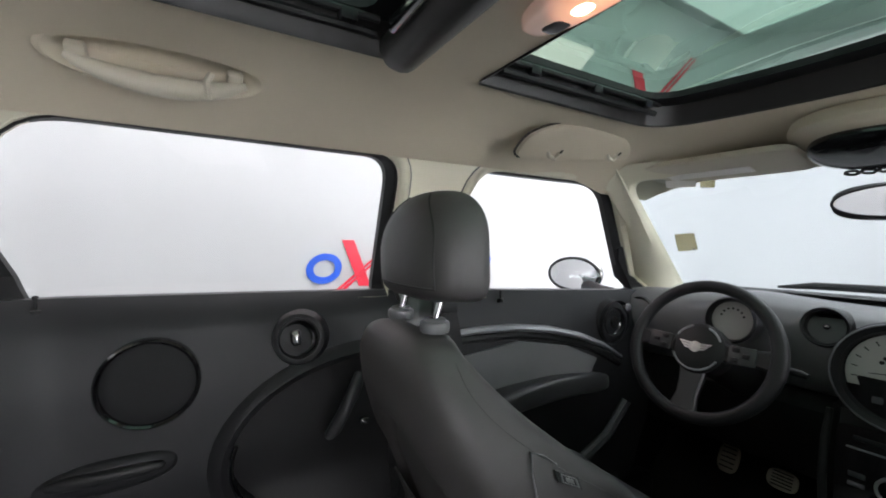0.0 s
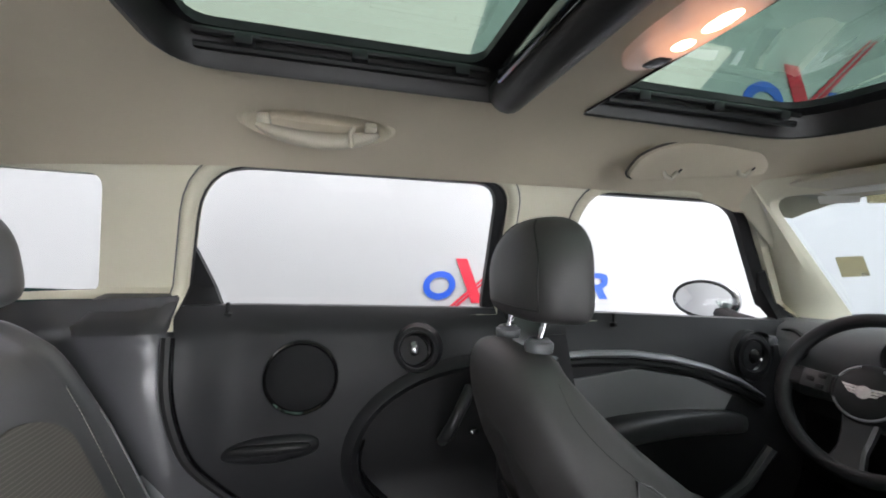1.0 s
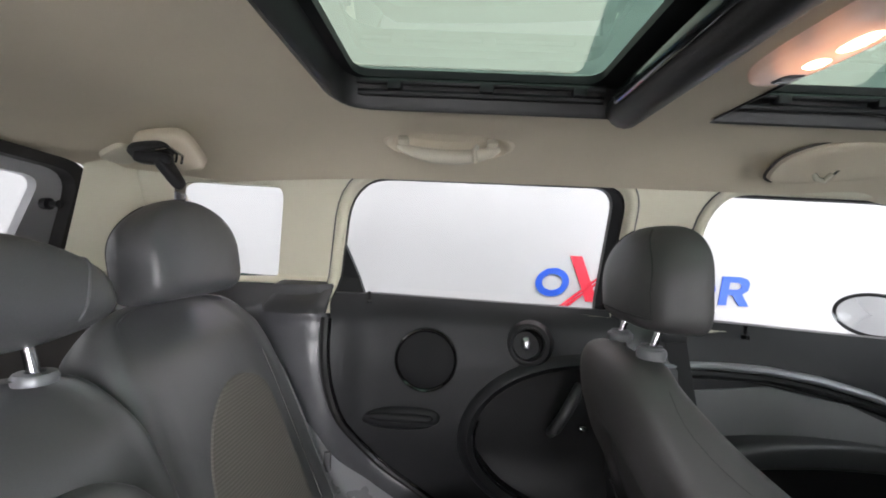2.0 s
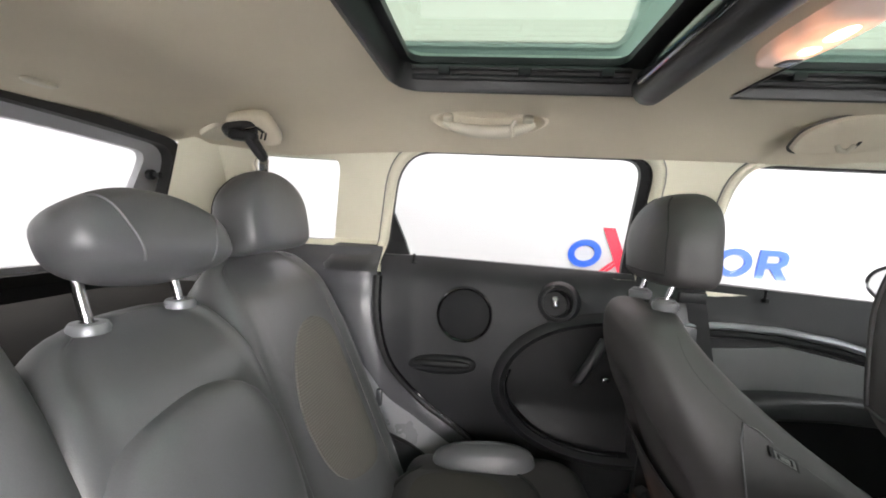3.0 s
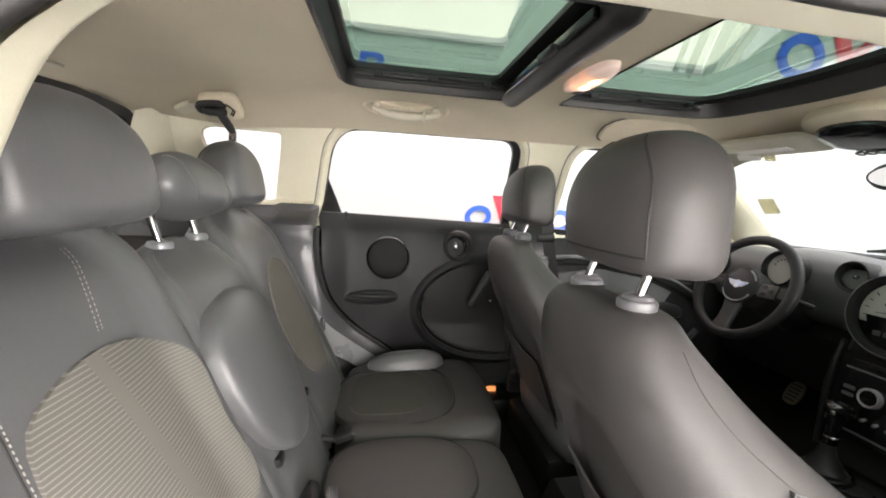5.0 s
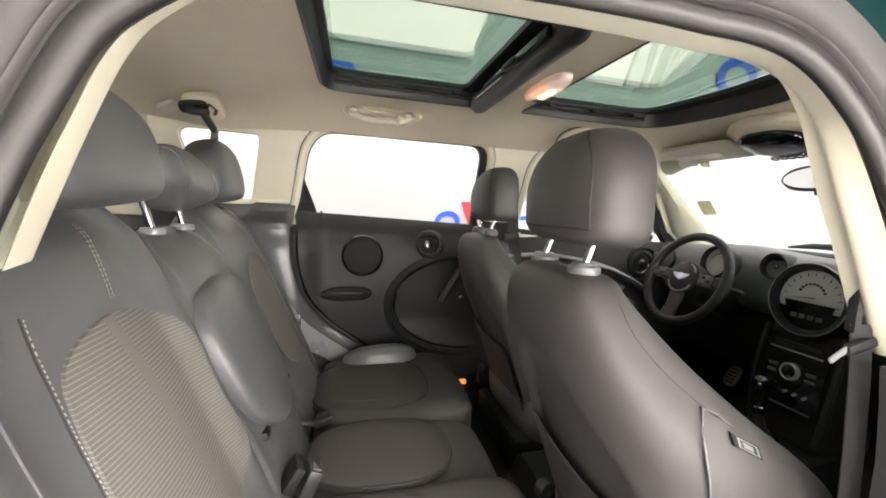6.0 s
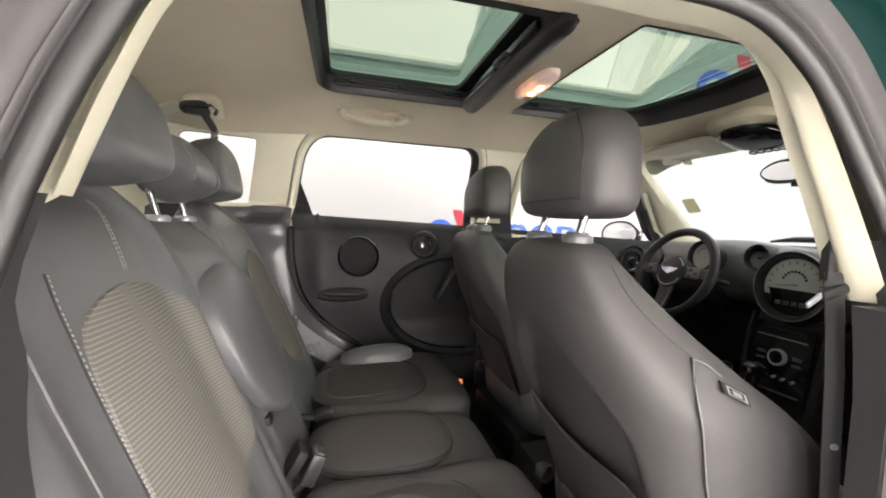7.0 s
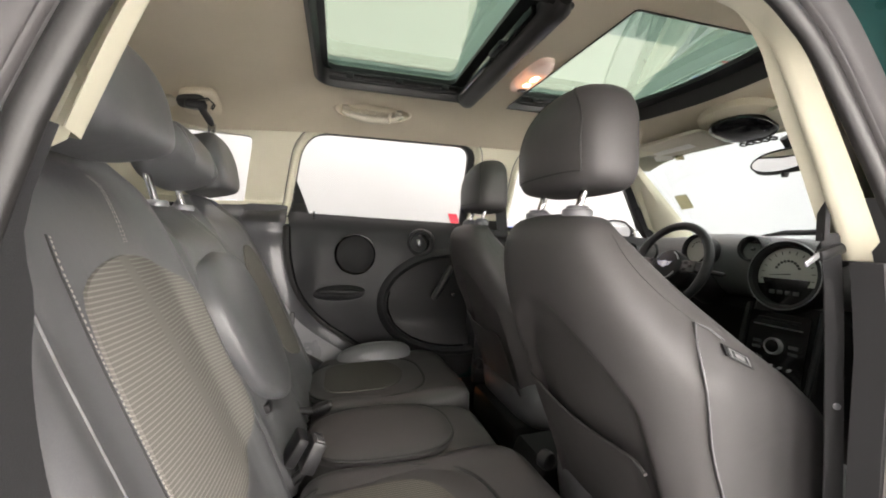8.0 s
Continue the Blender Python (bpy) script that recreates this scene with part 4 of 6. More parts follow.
# dark sash round the glass
bm = bmesh.new()
sheet(bm, inset2(REAR_OPEN, -0.014), [[tuple(p) for p in rounded([(-0.272, 1.088), (0.360, 1.080), (0.357, 1.397), (-0.288, 1.395), (-0.334, 1.25)], [0.004, 0.004, 0.055, 0.10, 0.03], 8)]], on_side(1, 0.012), 0.02, 0.02)
part("window_frame", bm, M_BLACK, rear_door, "black window sash with rear corner piece")
bm = bmesh.new()
tube(bm, [on_side(1, 0.010)(p[0], p[1], 0) for p in fine(inset2(REAR_OPEN, 0.001), 0.03)], 0.0035, 6, True)
part("window_seal", bm, M_RUBBER, rear_door)
pane_in("pane", inset2(REAR_OPEN, -0.02), 1, rear_door)
bm = bmesh.new()
tube(bm, [Vector((p[0] + 0.001, side_y(p[0], p[1]) - 0.013, p[1])) for p in path2(DOOR_LOW)], 0.0045, 6)
part("door_edge_seal", bm, M_GLOSS, rear_door, "glossy black door edge seal")
bm = bmesh.new()
tube(bm, [Vector((p[0] - 0.012, side_y(p[0], p[1]) - 0.008, p[1])) for p in path2(DOOR_LOW)], 0.011, 8)
part("door_seal", bm, M_RUBBER, CAR, "black rubber door seal")
# orange reflector low on the door; its brightness is put in as emission
bm = bmesh.new()
rbox(bm, (0.338, 0.69, 0.390), (0.075, 0.012, 0.040), 0.012)
part("reflector", bm, M_ORANGE, rear_door, "orange door reflector with an added glow")
bm = bmesh.new()
rbox(bm, (0.345, 0.68, 0.345), (0.17, 0.06, 0.05), 0.02)
part("sill_step", bm, M_DOOR, rear_door)


def front_door(s):
    d = thing("front_door", (0.9, s * 0.68, 0.42), "closed dark grey front car door with silver strip and armrest", "car door", "front doors")
    bm = bmesh.new()
    sheet(bm, [(0.515, 0.42), (1.25, 0.42), (1.31, 0.6), (1.31, 1.05), (0.515, 1.078)], [], on_side(s, -0.008), 0.03, 0.035)
    p = part("door_panel", bm, M_DOOR, d, "grained anthracite door panel")
    arc = [(0.50, 0.965), (0.62, 0.972), (0.74, 0.970), (0.86, 0.955), (0.97, 0.928), (1.07, 0.89), (1.15, 0.845)]
    bm = bmesh.new()
    tube(bm, [Vector((x, s * (side_y(x, z) - 0.018), z)) for x, z in arc], [0.014, 0.016, 0.017, 0.018, 0.017, 0.014, 0.008], 10, flat=0.6)
    part("trim_strip", bm, M_SILVER, p, "curved silver trim strip")
    bm = bmesh.new()
    tube(bm, [Vector((x, s * (side_y(x, z) - 0.012), z - 0.022)) for x, z in arc], 0.012, 8)
    part("trim_strip", bm, M_BLACK, p, "black underside of the strip")
    bm = bmesh.new()
    sheet(bm, [(0.53, 0.90), (0.75, 0.93), (0.93, 0.90), (1.05, 0.85), (1.02, 0.80), (0.60, 0.80), (0.53, 0.82)], [], on_side(s, -0.016), 0.01, 0.04)
    part("door_insert", bm, M_SEATL, p, "light grey leatherette insert")
    bm = bmesh.new()
    def arm(q):
        return Vector((q.x, q.y * (1.1 - 0.25 * q.x / 0.25), q.z - 0.03 * (q.x / 0.3) ** 2))
    superq(bm, Matrix.Translation((0.86, s * 0.635, 0.785)), 0.27, 0.05, 0.034, 0.45, 0.45, 32, 12, arm)
    part("armrest", bm, M_PILLAR, p, "dark rounded armrest")
    bm = bmesh.new()
    for k in range(4):
        rbox(bm, (0.93 + 0.03 * k, s * 0.628, 0.818), (0.02, 0.018, 0.008), 0.002)
    part("window_switch", bm, M_GLOSS, p)
    bm = bmesh.new()
    tube(bm, [Vector((x, s * (side_y(x, z) - 0.03), z)) for x, z in ((0.62, 0.52), (0.80, 0.50), (0.98, 0.53), (1.10, 0.60), (1.17, 0.70))], 0.016, 8)
    part("pocket_rim", bm, M_GREY, p, "curved rim of the lower pocket")
    tweeter(d, 1.121, 0.957, 0.041, (-0.10, -s, 0.06), 0.5)
    bm = bmesh.new()
    superq(bm, Matrix.Translation((1.185, s * (side_y(1.185, 1.0) - 0.012), 0.998)), 0.02, 0.02, 0.016, 0.6, 0.6, 16, 8)
    part("mirror_switch", bm, M_GREY, d, "round mirror adjuster")
    lock_pin(d, 0.70, 1.062)
    bm = bmesh.new()
    sheet(bm, inset2(FRONT_OPEN, -0.012), [rounded([(0.56, 1.077), (1.285, 1.05), (1.028, 1.382), (0.57, 1.388)], [0, 0.01, 0.07, 0.05], 6)], on_side(s, 0.014), 0.02, 0.035)
    part("window_frame", bm, M_BLACK, d, "black window sash")
    pane_in("pane", inset2(FRONT_OPEN, -0.02), s, d)
    if s > 0:
        surround(d, turned(FRONT_OPEN, 1.34), lambda p: p[1] < 1.095 or p[0] > 1.16)
    bm = bmesh.new()
    sheet(bm, [(1.265, 1.035), (1.345, 1.035), (1.215, 1.20), (1.195, 1.19)], [], on_side(s, 0.006), 0.02, 0.04)
    part("mirror_corner", bm, M_BLACK, d, "black corner piece")
    return d


front_door(1)
front_door(-1)


def wing_mirror(s):
    w = thing("wing_mirror", (1.33, s * 0.86, 1.01), "rounded chrome-capped exterior mirror beside the front window", "wing mirror", "wing mirrors")
    m = facing((1.31, s * 0.93, 1.080), (-1, -s * 0.35, 0.05))
    bm = bmesh.new()
    def shell(q):
        return Vector((q.x, q.y, q.z * (1.0 if q.z < 0 else 0.25)))
    superq(bm, m @ Matrix.Translation((0, 0, -0.004)), 0.112, 0.072, 0.075, 0.85, 0.85, 32, 16, shell)
    c = part("housing", bm, M_CHROME, w, "chrome mirror housing")
    bm = bmesh.new()
    lathe(bm, [(0.98, 0.0), (0.0, 0.004)], m @ Matrix.Translation((0, 0, 0.018)) @ Matrix.Diagonal((0.100, 0.062, 1, 1)), 36)
    part("mirror_glass", bm, M_MIRROR, w, "mirror glass")
    bm = bmesh.new()
    ring = [m @ Vector((0.104 * math.cos(a), 0.066 * math.sin(a), 0.017)) for a in [2 * math.pi * k / 36 for k in range(36)]]
    tube(bm, ring, 0.006, 8, True)
    part("rim", bm, M_BLACK, c)
    bm = bmesh.new()
    tube(bm, [(1.26, s * 0.72, 1.02), (1.30, s * 0.80, 1.025), (1.33, s * 0.88, 1.035)], [0.03, 0.026, 0.03], 10)
    part("arm", bm, M_BLACK, w)


wing_mirror(1)

# ---- seats ----
def sgn(v, e):
    return math.copysign(abs(v) ** e, v)


def lerp_row(rows, z):
    """Smooth look-up in rows of (z, a, b, ...), with no overshoot."""
    if z <= rows[0][0]:
        return list(rows[0][1:])
    if z >= rows[-1][0]:
        return list(rows[-1][1:])
    i = max(k for k in range(len(rows) - 1) if rows[k][0] <= z)
    h = rows[i + 1][0] - rows[i][0]
    t = (z - rows[i][0]) / h

    def rate(k, c):
        if k == 0 or k == len(rows) - 1:
            k = max(1, min(k, len(rows) - 1))
            return (rows[k][c] - rows[k - 1][c]) / (rows[k][0] - rows[k - 1][0])
        a = (rows[k][c] - rows[k - 1][c]) / (rows[k][0] - rows[k - 1][0])
        b = (rows[k + 1][c] - rows[k][c]) / (rows[k + 1][0] - rows[k][0])
        return 0.0 if a * b <= 0 else 2 * a * b / (a + b)
    out = []
    for c in range(1, len(rows[0])):
        p, q = rows[i][c], rows[i + 1][c]
        out.append(p * (1 + 2 * t) * (1 - t) ** 2 + q * t * t * (3 - 2 * t) + h * (rate(i, c) * t * (1 - t) ** 2 + rate(i + 1, c) * t * t * (t - 1)))
    return out


class Cushion:
    """An upright cushion: rows of (z, rear x, front x, half width) about the line y = yc; wing: how far its sides stand forward."""

    def __init__(self, rows, yc, power=2.6, wing=0.0, bolster=(0.45, 0.4), dish=0.0, front_power=None):
        self.nf = front_power or power
        self.rows, self.yc, self.n, self.wing, self.bolster, self.dish = rows, yc, power, wing, bolster, dish

    def shape(self, z):
        xr, xf, w = lerp_row(self.rows, z)
        return (xr + xf) / 2, (xf - xr) / 2, w

    def side(self, y, z, front):
        c, d, w = self.shape(z)
        u = clamp(abs(y - self.yc) / w, 0, 1)
        n = self.nf if front else self.n
        h = d * (1 - u ** n) ** (1 / n)
        if front:
            return c + h - min(self.wing, d * 0.85) * (1 - smooth((u - self.bolster[0]) / self.bolster[1])) * min(1, h / d * 1.2)
        return c - h + self.hollow(u, z)

    def hollow(self, u, z):
        """Depth of the dished rear face."""
        rim = 0.68 - 0.31 * clamp((z - 0.78) / 0.10, 0, 1.6) ** 1.5
        return self.dish * (1 - smooth((abs(u) - rim + 0.09) / 0.18)) * smooth((0.94 - z) / 0.09)

    def mesh(self, bm, steps=30, seg=44):
        z0, z1 = self.rows[0][0], self.rows[-1][0]
        rings = []
        for i in range(steps + 1):
            z = z0 + (z1 - z0) * (1 - (1 - i / steps) ** 1.35)
            c, d, w = self.shape(z)
            ring = []
            for k in range(seg):
                a = 2 * math.pi * k / seg
                u = sgn(math.cos(a), 2 / self.n)
                n = self.nf if math.sin(a) > 0 else self.n
                h = math.copysign(max(0.0, 1 - min(1.0, abs(u)) ** n) ** (1 / n) * d, math.sin(a))
                x = c + h
                if h < 0:
                    x += self.hollow(u, z)
                if h > 0:
                    x -= min(self.wing, d * 0.85) * (1 - smooth((abs(u) - self.bolster[0]) / self.bolster[1])) * min(1, h / d * 1.2)
                ring.append(Vector((x, self.yc + w * u, z)))
            rings.append(ring)
        return bridge(bm, rings)

    def seam(self, pts, front=True, r=0.0022, off=0.0005, n=6, closed=False):
        pts = path2(pts)
        s = 1 if front else -1
        return tube(bmesh.new(), [(self.side(y, z, front) + s * off, y, z) for y, z in pts], r, n, closed)

    def patch(self, loop, front=True, off=0.003, step=0.022):
        s = 1 if front else -1
        return sheet(bmesh.new(), loop, [], lambda y, z, d: Vector((self.side(y, z, front) + s * (off - d), y, z)), 0.006, step)


def headrest(seat, x, y, z, w, h, d, post_z, gap, lean=0.16, sleeve=True, mat=None, seam=True, crown=0.016, dome=0.20, rise=0.0):
    """A pillow on two chrome posts; x, y, z: its middle."""
    mat = mat or M_SEAT
    m = Matrix.Translation((x, y, z)) @ Matrix.Rotation(-lean, 4, "Y")

    def bend(q):
        t = clamp(q.z / (h / 2), -0.9999, 0.9999)
        # rounded crown, boxy lower edge
        k = 1 - dome * max(0, t + 0.1) ** 2
        box = 1.0
        if t < 0:
            box = (1 - (-t) ** 6.5) ** 0.154 / max(1e-4, (1 - (-t) ** (2 / 0.68)) ** 0.34)
        x = q.x * box * (1 - 0.10 * max(0, t))
        return Vector((x + crown * max(0, t + 0.35) ** 2 + 0.012 * (q.y / (w / 2)) ** 2, q.y * k * box, q.z + rise * clamp(0.3 - q.x / d * 1.4) * max(0, -t) ** 2))
    bm = bmesh.new()
    superq(bm, m, d / 2, w / 2, h / 2, 0.68, 0.60, 48, 36, bend)
    hr = part("headrest", bm, mat, seat, "padded grey leatherette headrest")
    if seam:
        # two seams down the rear face, curving in over the crown
        for sy in (-0.80, 0.80):
            pts = []
            for i in range(40):
                t = -0.72 + 1.65 * i / 39
                cv = (1 - abs(t) ** (2 / 0.68)) ** 0.34
                y0 = sy * w / 2 * (1 - 0.75 * max(0, t) ** 2.2)
                now = bend(Vector((0, w / 2 * cv, t * h / 2))).y
                u = abs(y0) / max(1e-4, now)
                if u > 0.97:
                    continue
                cu = (1 - u ** (2 / 0.60)) ** 0.30
                q = bend(Vector((-d / 2 * cv * cu, sy / abs(sy) * u * w / 2 * cv, t * h / 2)))
                pts.append(m @ (q + Vector((-0.0004, 0, 0))))
            part("seam", tube(bmesh.new(), pts, 0.0016, 6), M_SEAM, hr)
        # one seam across the lower rear face
        cv = (1 - 0.72 ** (2 / 0.68)) ** 0.34
        now = bend(Vector((0, w / 2 * cv, -0.72 * h / 2))).y
        pts = []
        for i in range(25):
            u = (-0.80 + 1.60 * i / 24) * w / 2 / now
            q = bend(Vector((-d / 2 * cv * (1 - min(0.97, abs(u)) ** (2 / 0.60)) ** 0.30, u * w / 2 * cv, -0.72 * h / 2)))
            pts.append(m @ (q + Vector((-0.0004, 0, 0))))
        part("seam", tube(bmesh.new(), pts, 0.0014, 6), M_SEAM, hr)
    for sy in (-gap / 2, gap / 2) if gap else ():
        foot = Vector((x - 0.014 if sleeve else x - 0.022, y + sy, post_z if sleeve else post_z - 0.03))
        top = m @ Vector((0, sy, -h * 0.3))
        part("post", tube(bmesh.new(), [foot - Vector((0, 0, 0.03)), foot, top], 0.0062, 12), M_CHROME, hr, "chrome headrest post")
        if not sleeve:
            continue
        part("post_sleeve", lathe(bmesh.new(), [(0.022, -0.016), (0.0235, -0.010), (0.0238, -0.003), (0.0225, 0.000), (0.0185, 0.0015), (0.0170, 0.005), (0.0145, 0.006), (0.009, 0.006), (0.009, 0.002)], Matrix.Translation(foot + Vector((0, 0, 0.003))), 20), M_MID if post_z < 1.072 else M_SILVER, hr, "grey post sleeve")
    return hr


# front passenger seat, then the driver's as its copy
PX, PY = 0.205, -0.3465
seat = thing("front_seat", (0.40, PY, 0.32), "grey leatherette bucket seat with headrest on chrome posts", "car seat", "front seats")
FB = Cushion([(0.48, 0.335, 0.59, 0.20), (0.60, 0.285, 0.60, 0.225), (0.72, 0.235, 0.585, 0.236), (0.78, 0.213, 0.549, 0.236), (0.83, 0.197, 0.488, 0.233), (0.885, 0.178, 0.406, 0.216), (0.96, 0.156, 0.312, 0.180), (1.01, 0.150, 0.264, 0.150), (1.039, 0.156, 0.243, 0.126), (1.055, 0.168, 0.238, 0.102), (1.063, 0.188, 0.224, 0.05)], PY, 3.0, 0.11, (0.45, 0.4), 0.032, 5.0)
back = part("backrest", FB.mesh(bmesh.new(), 84, 128), M_SEATDARK, seat, "padded grey leatherette backrest")
# map pocket: a tight panel across the lower hollow with a raised hem
bm = bmesh.new()
hem = path2([(PY - 0.172, 0.700), (PY - 0.145, 0.706), (PY - 0.11, 0.706), (PY - 0.04, 0.702), (PY + 0.04, 0.706), (PY + 0.11, 0.720), (PY + 0.150, 0.733)])
rows = []
for y, z in hem:
    rows.append([Vector((lerp_row(FB.rows, zz)[0] + FB.side(y, zz, False) * 0.35 - lerp_row(FB.rows, zz)[0] * 0.35 + 0.004, y, zz)) for zz in [z + (0.49 - z) * q / 6 for q in range(7)]])
bridge(bm, rows, False, False)
part("map_pocket", bm, M_SEATDARK, back, "stretched map pocket on the backrest")
part("piping", tube(bmesh.new(), [row[0] for row in rows], 0.0030, 8), M_SEATDARK, back, "raised map pocket hem")
# side panel with its tag on the flank, coloured darker against direct light
def flank(x, z, d):
    c, dd, w = FB.shape(z)
    n = FB.nf if x > c else FB.n
    u = (1 - clamp(abs((x - c) / dd), 0, 0.97) ** n) ** (1 / n)
    return Vector((x, PY - w * u - 0.0035 + d, z))


bm = bmesh.new()
sheet(bm, [(0.292, 0.918), (0.284, 0.86), (0.303, 0.765), (0.328, 0.695), (0.365, 0.60), (0.385, 0.54), (0.54, 0.54), (0.545, 0.68), (0.510, 0.765), (0.446, 0.822), (0.372, 0.868)], [], flank, 0.004, 0.018)
sp = part("side_panel", bm, M_SEATM, back, "smooth grey side panel, its colour lowered against direct light")
bm = bmesh.new()
tube(bm, [flank(x, z, -0.002) for x, z in path2([(0.33, 0.896), (0.292, 0.918), (0.284, 0.86), (0.303, 0.765), (0.328, 0.695), (0.365, 0.60), (0.385, 0.54)])], 0.0012, 6)
part("seam", bm, M_MID, sp)
part("seam", tube(bmesh.new(), [flank(x, z, 0.0032) for x, z in path2([(0.214, 1.030), (0.222, 0.995), (0.252, 0.955), (0.300, 0.915), (0.345, 0.884), (0.385, 0.860)], 0.01)], 0.0004, 6), M_SEAM, back)
TAG = [(0.322, 0.893), (0.360, 0.876), (0.362, 0.861), (0.324, 0.879)]
part("tag", sheet(bmesh.new(), TAG, [], lambda x, z, d: flank(x, z, d - 0.005), 0.003, 0.02), M_BLACK, sp, "small dark side tag with pale writing")
mid = Vector((0.342, 0.877))
part("tag_line", sheet(bmesh.new(), [tuple(mid + (Vector(p) - mid) * 0.74) for p in TAG], [tuple(mid + (Vector(p) - mid) * 0.6) for p in TAG] and [[tuple(mid + (Vector(p) - mid) * 0.58) for p in TAG]], lambda x, z, d: flank(x, z, d - 0.007), 0.002, 0.02), M_SEATL, sp)
part("tag_line", sheet(bmesh.new(), [tuple(mid + Vector(((Vector(p) - mid).x * 0.36, (Vector(p) - mid).y * 0.36))) for p in TAG], [], lambda x, z, d: flank(x, z, d - 0.007), 0.002, 0.02), M_SEATL, sp)
bm = bmesh.new()
superq(bm, Matrix.Translation((0.60, PY, 0.50)) @ Matrix.Rotation(-0.10, 4, "Y"), 0.27, 0.245, 0.085, 0.45, 0.38, 40, 16, lambda q: Vector((q.x, q.y, q.z + (0.03 * smooth((abs(q.y) / 0.245 - 0.5) / 0.4) if q.z > 0 else 0))))
part("seat_cushion", bm, M_SEAT, seat, "wide grey seat cushion")
bm = bmesh.new()
rbox(bm, (0.55, PY, 0.37), (0.50, 0.40, 0.12), 0.03)
part("seat_base", bm, M_BLACK, seat)
part("recliner_knob", lathe(bmesh.new(), [(0.020, 0), (0.023, 0.01), (0.021, 0.024), (0.010, 0.028), (0, 0.029)], facing((0.335, PY + 0.205, 0.50), (-0.3, 1, 0)), 20), M_PILLAR, seat, "dark recliner knob")
headrest(seat, PX + 0.012, PY, 1.184, 0.254, 0.186, 0.118, 1.066, 0.127, 0.10, mat=M_SEATDARK, rise=0.026)
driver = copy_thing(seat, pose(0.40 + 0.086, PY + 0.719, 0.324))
for piece in driver.children:
    if piece.name.startswith('headrest'):
        # the driver's headrest stands a little higher and further forward
        piece.location += Vector((0.016, 0.0, 0.008))

# rear bench: two outer seats and a middle place
def rear_back(name, yc, w, top, wing, label, slope=0.43, front=0.020):
    t = thing(name, (-0.35, yc, 0.45), label, "car seat", "rear seats")
    rows = []
    for z, k in ((0.50, 0.94), (0.60, 0.98), (0.75, 1.0), (0.88, 0.99), (0.96, 0.95), (top - 0.075, 0.90), (top - 0.04, 0.82), (top - 0.018, 0.71), (top - 0.005, 0.52), (top, 0.28)):
        xf = -0.238 - slope * (z - 0.55) + front
        e = smooth((top - z) / 0.09)
        rows.append((z, xf - 0.15 - 0.02 * e + 0.05 * (1 - e), xf - 0.05 * (1 - e) - min(wing, 0.02) * 0.7 * (1 - smooth((top + 0.02 - z) / 0.2)), w * k))
    c = Cushion(rows, yc, 3.0, wing, (0.50, 0.36) if wing > 0.03 else (0.72, 0.22), front_power=2.2 if wing > 0.03 else None)
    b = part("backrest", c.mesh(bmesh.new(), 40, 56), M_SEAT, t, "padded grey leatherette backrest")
    return t, c, b


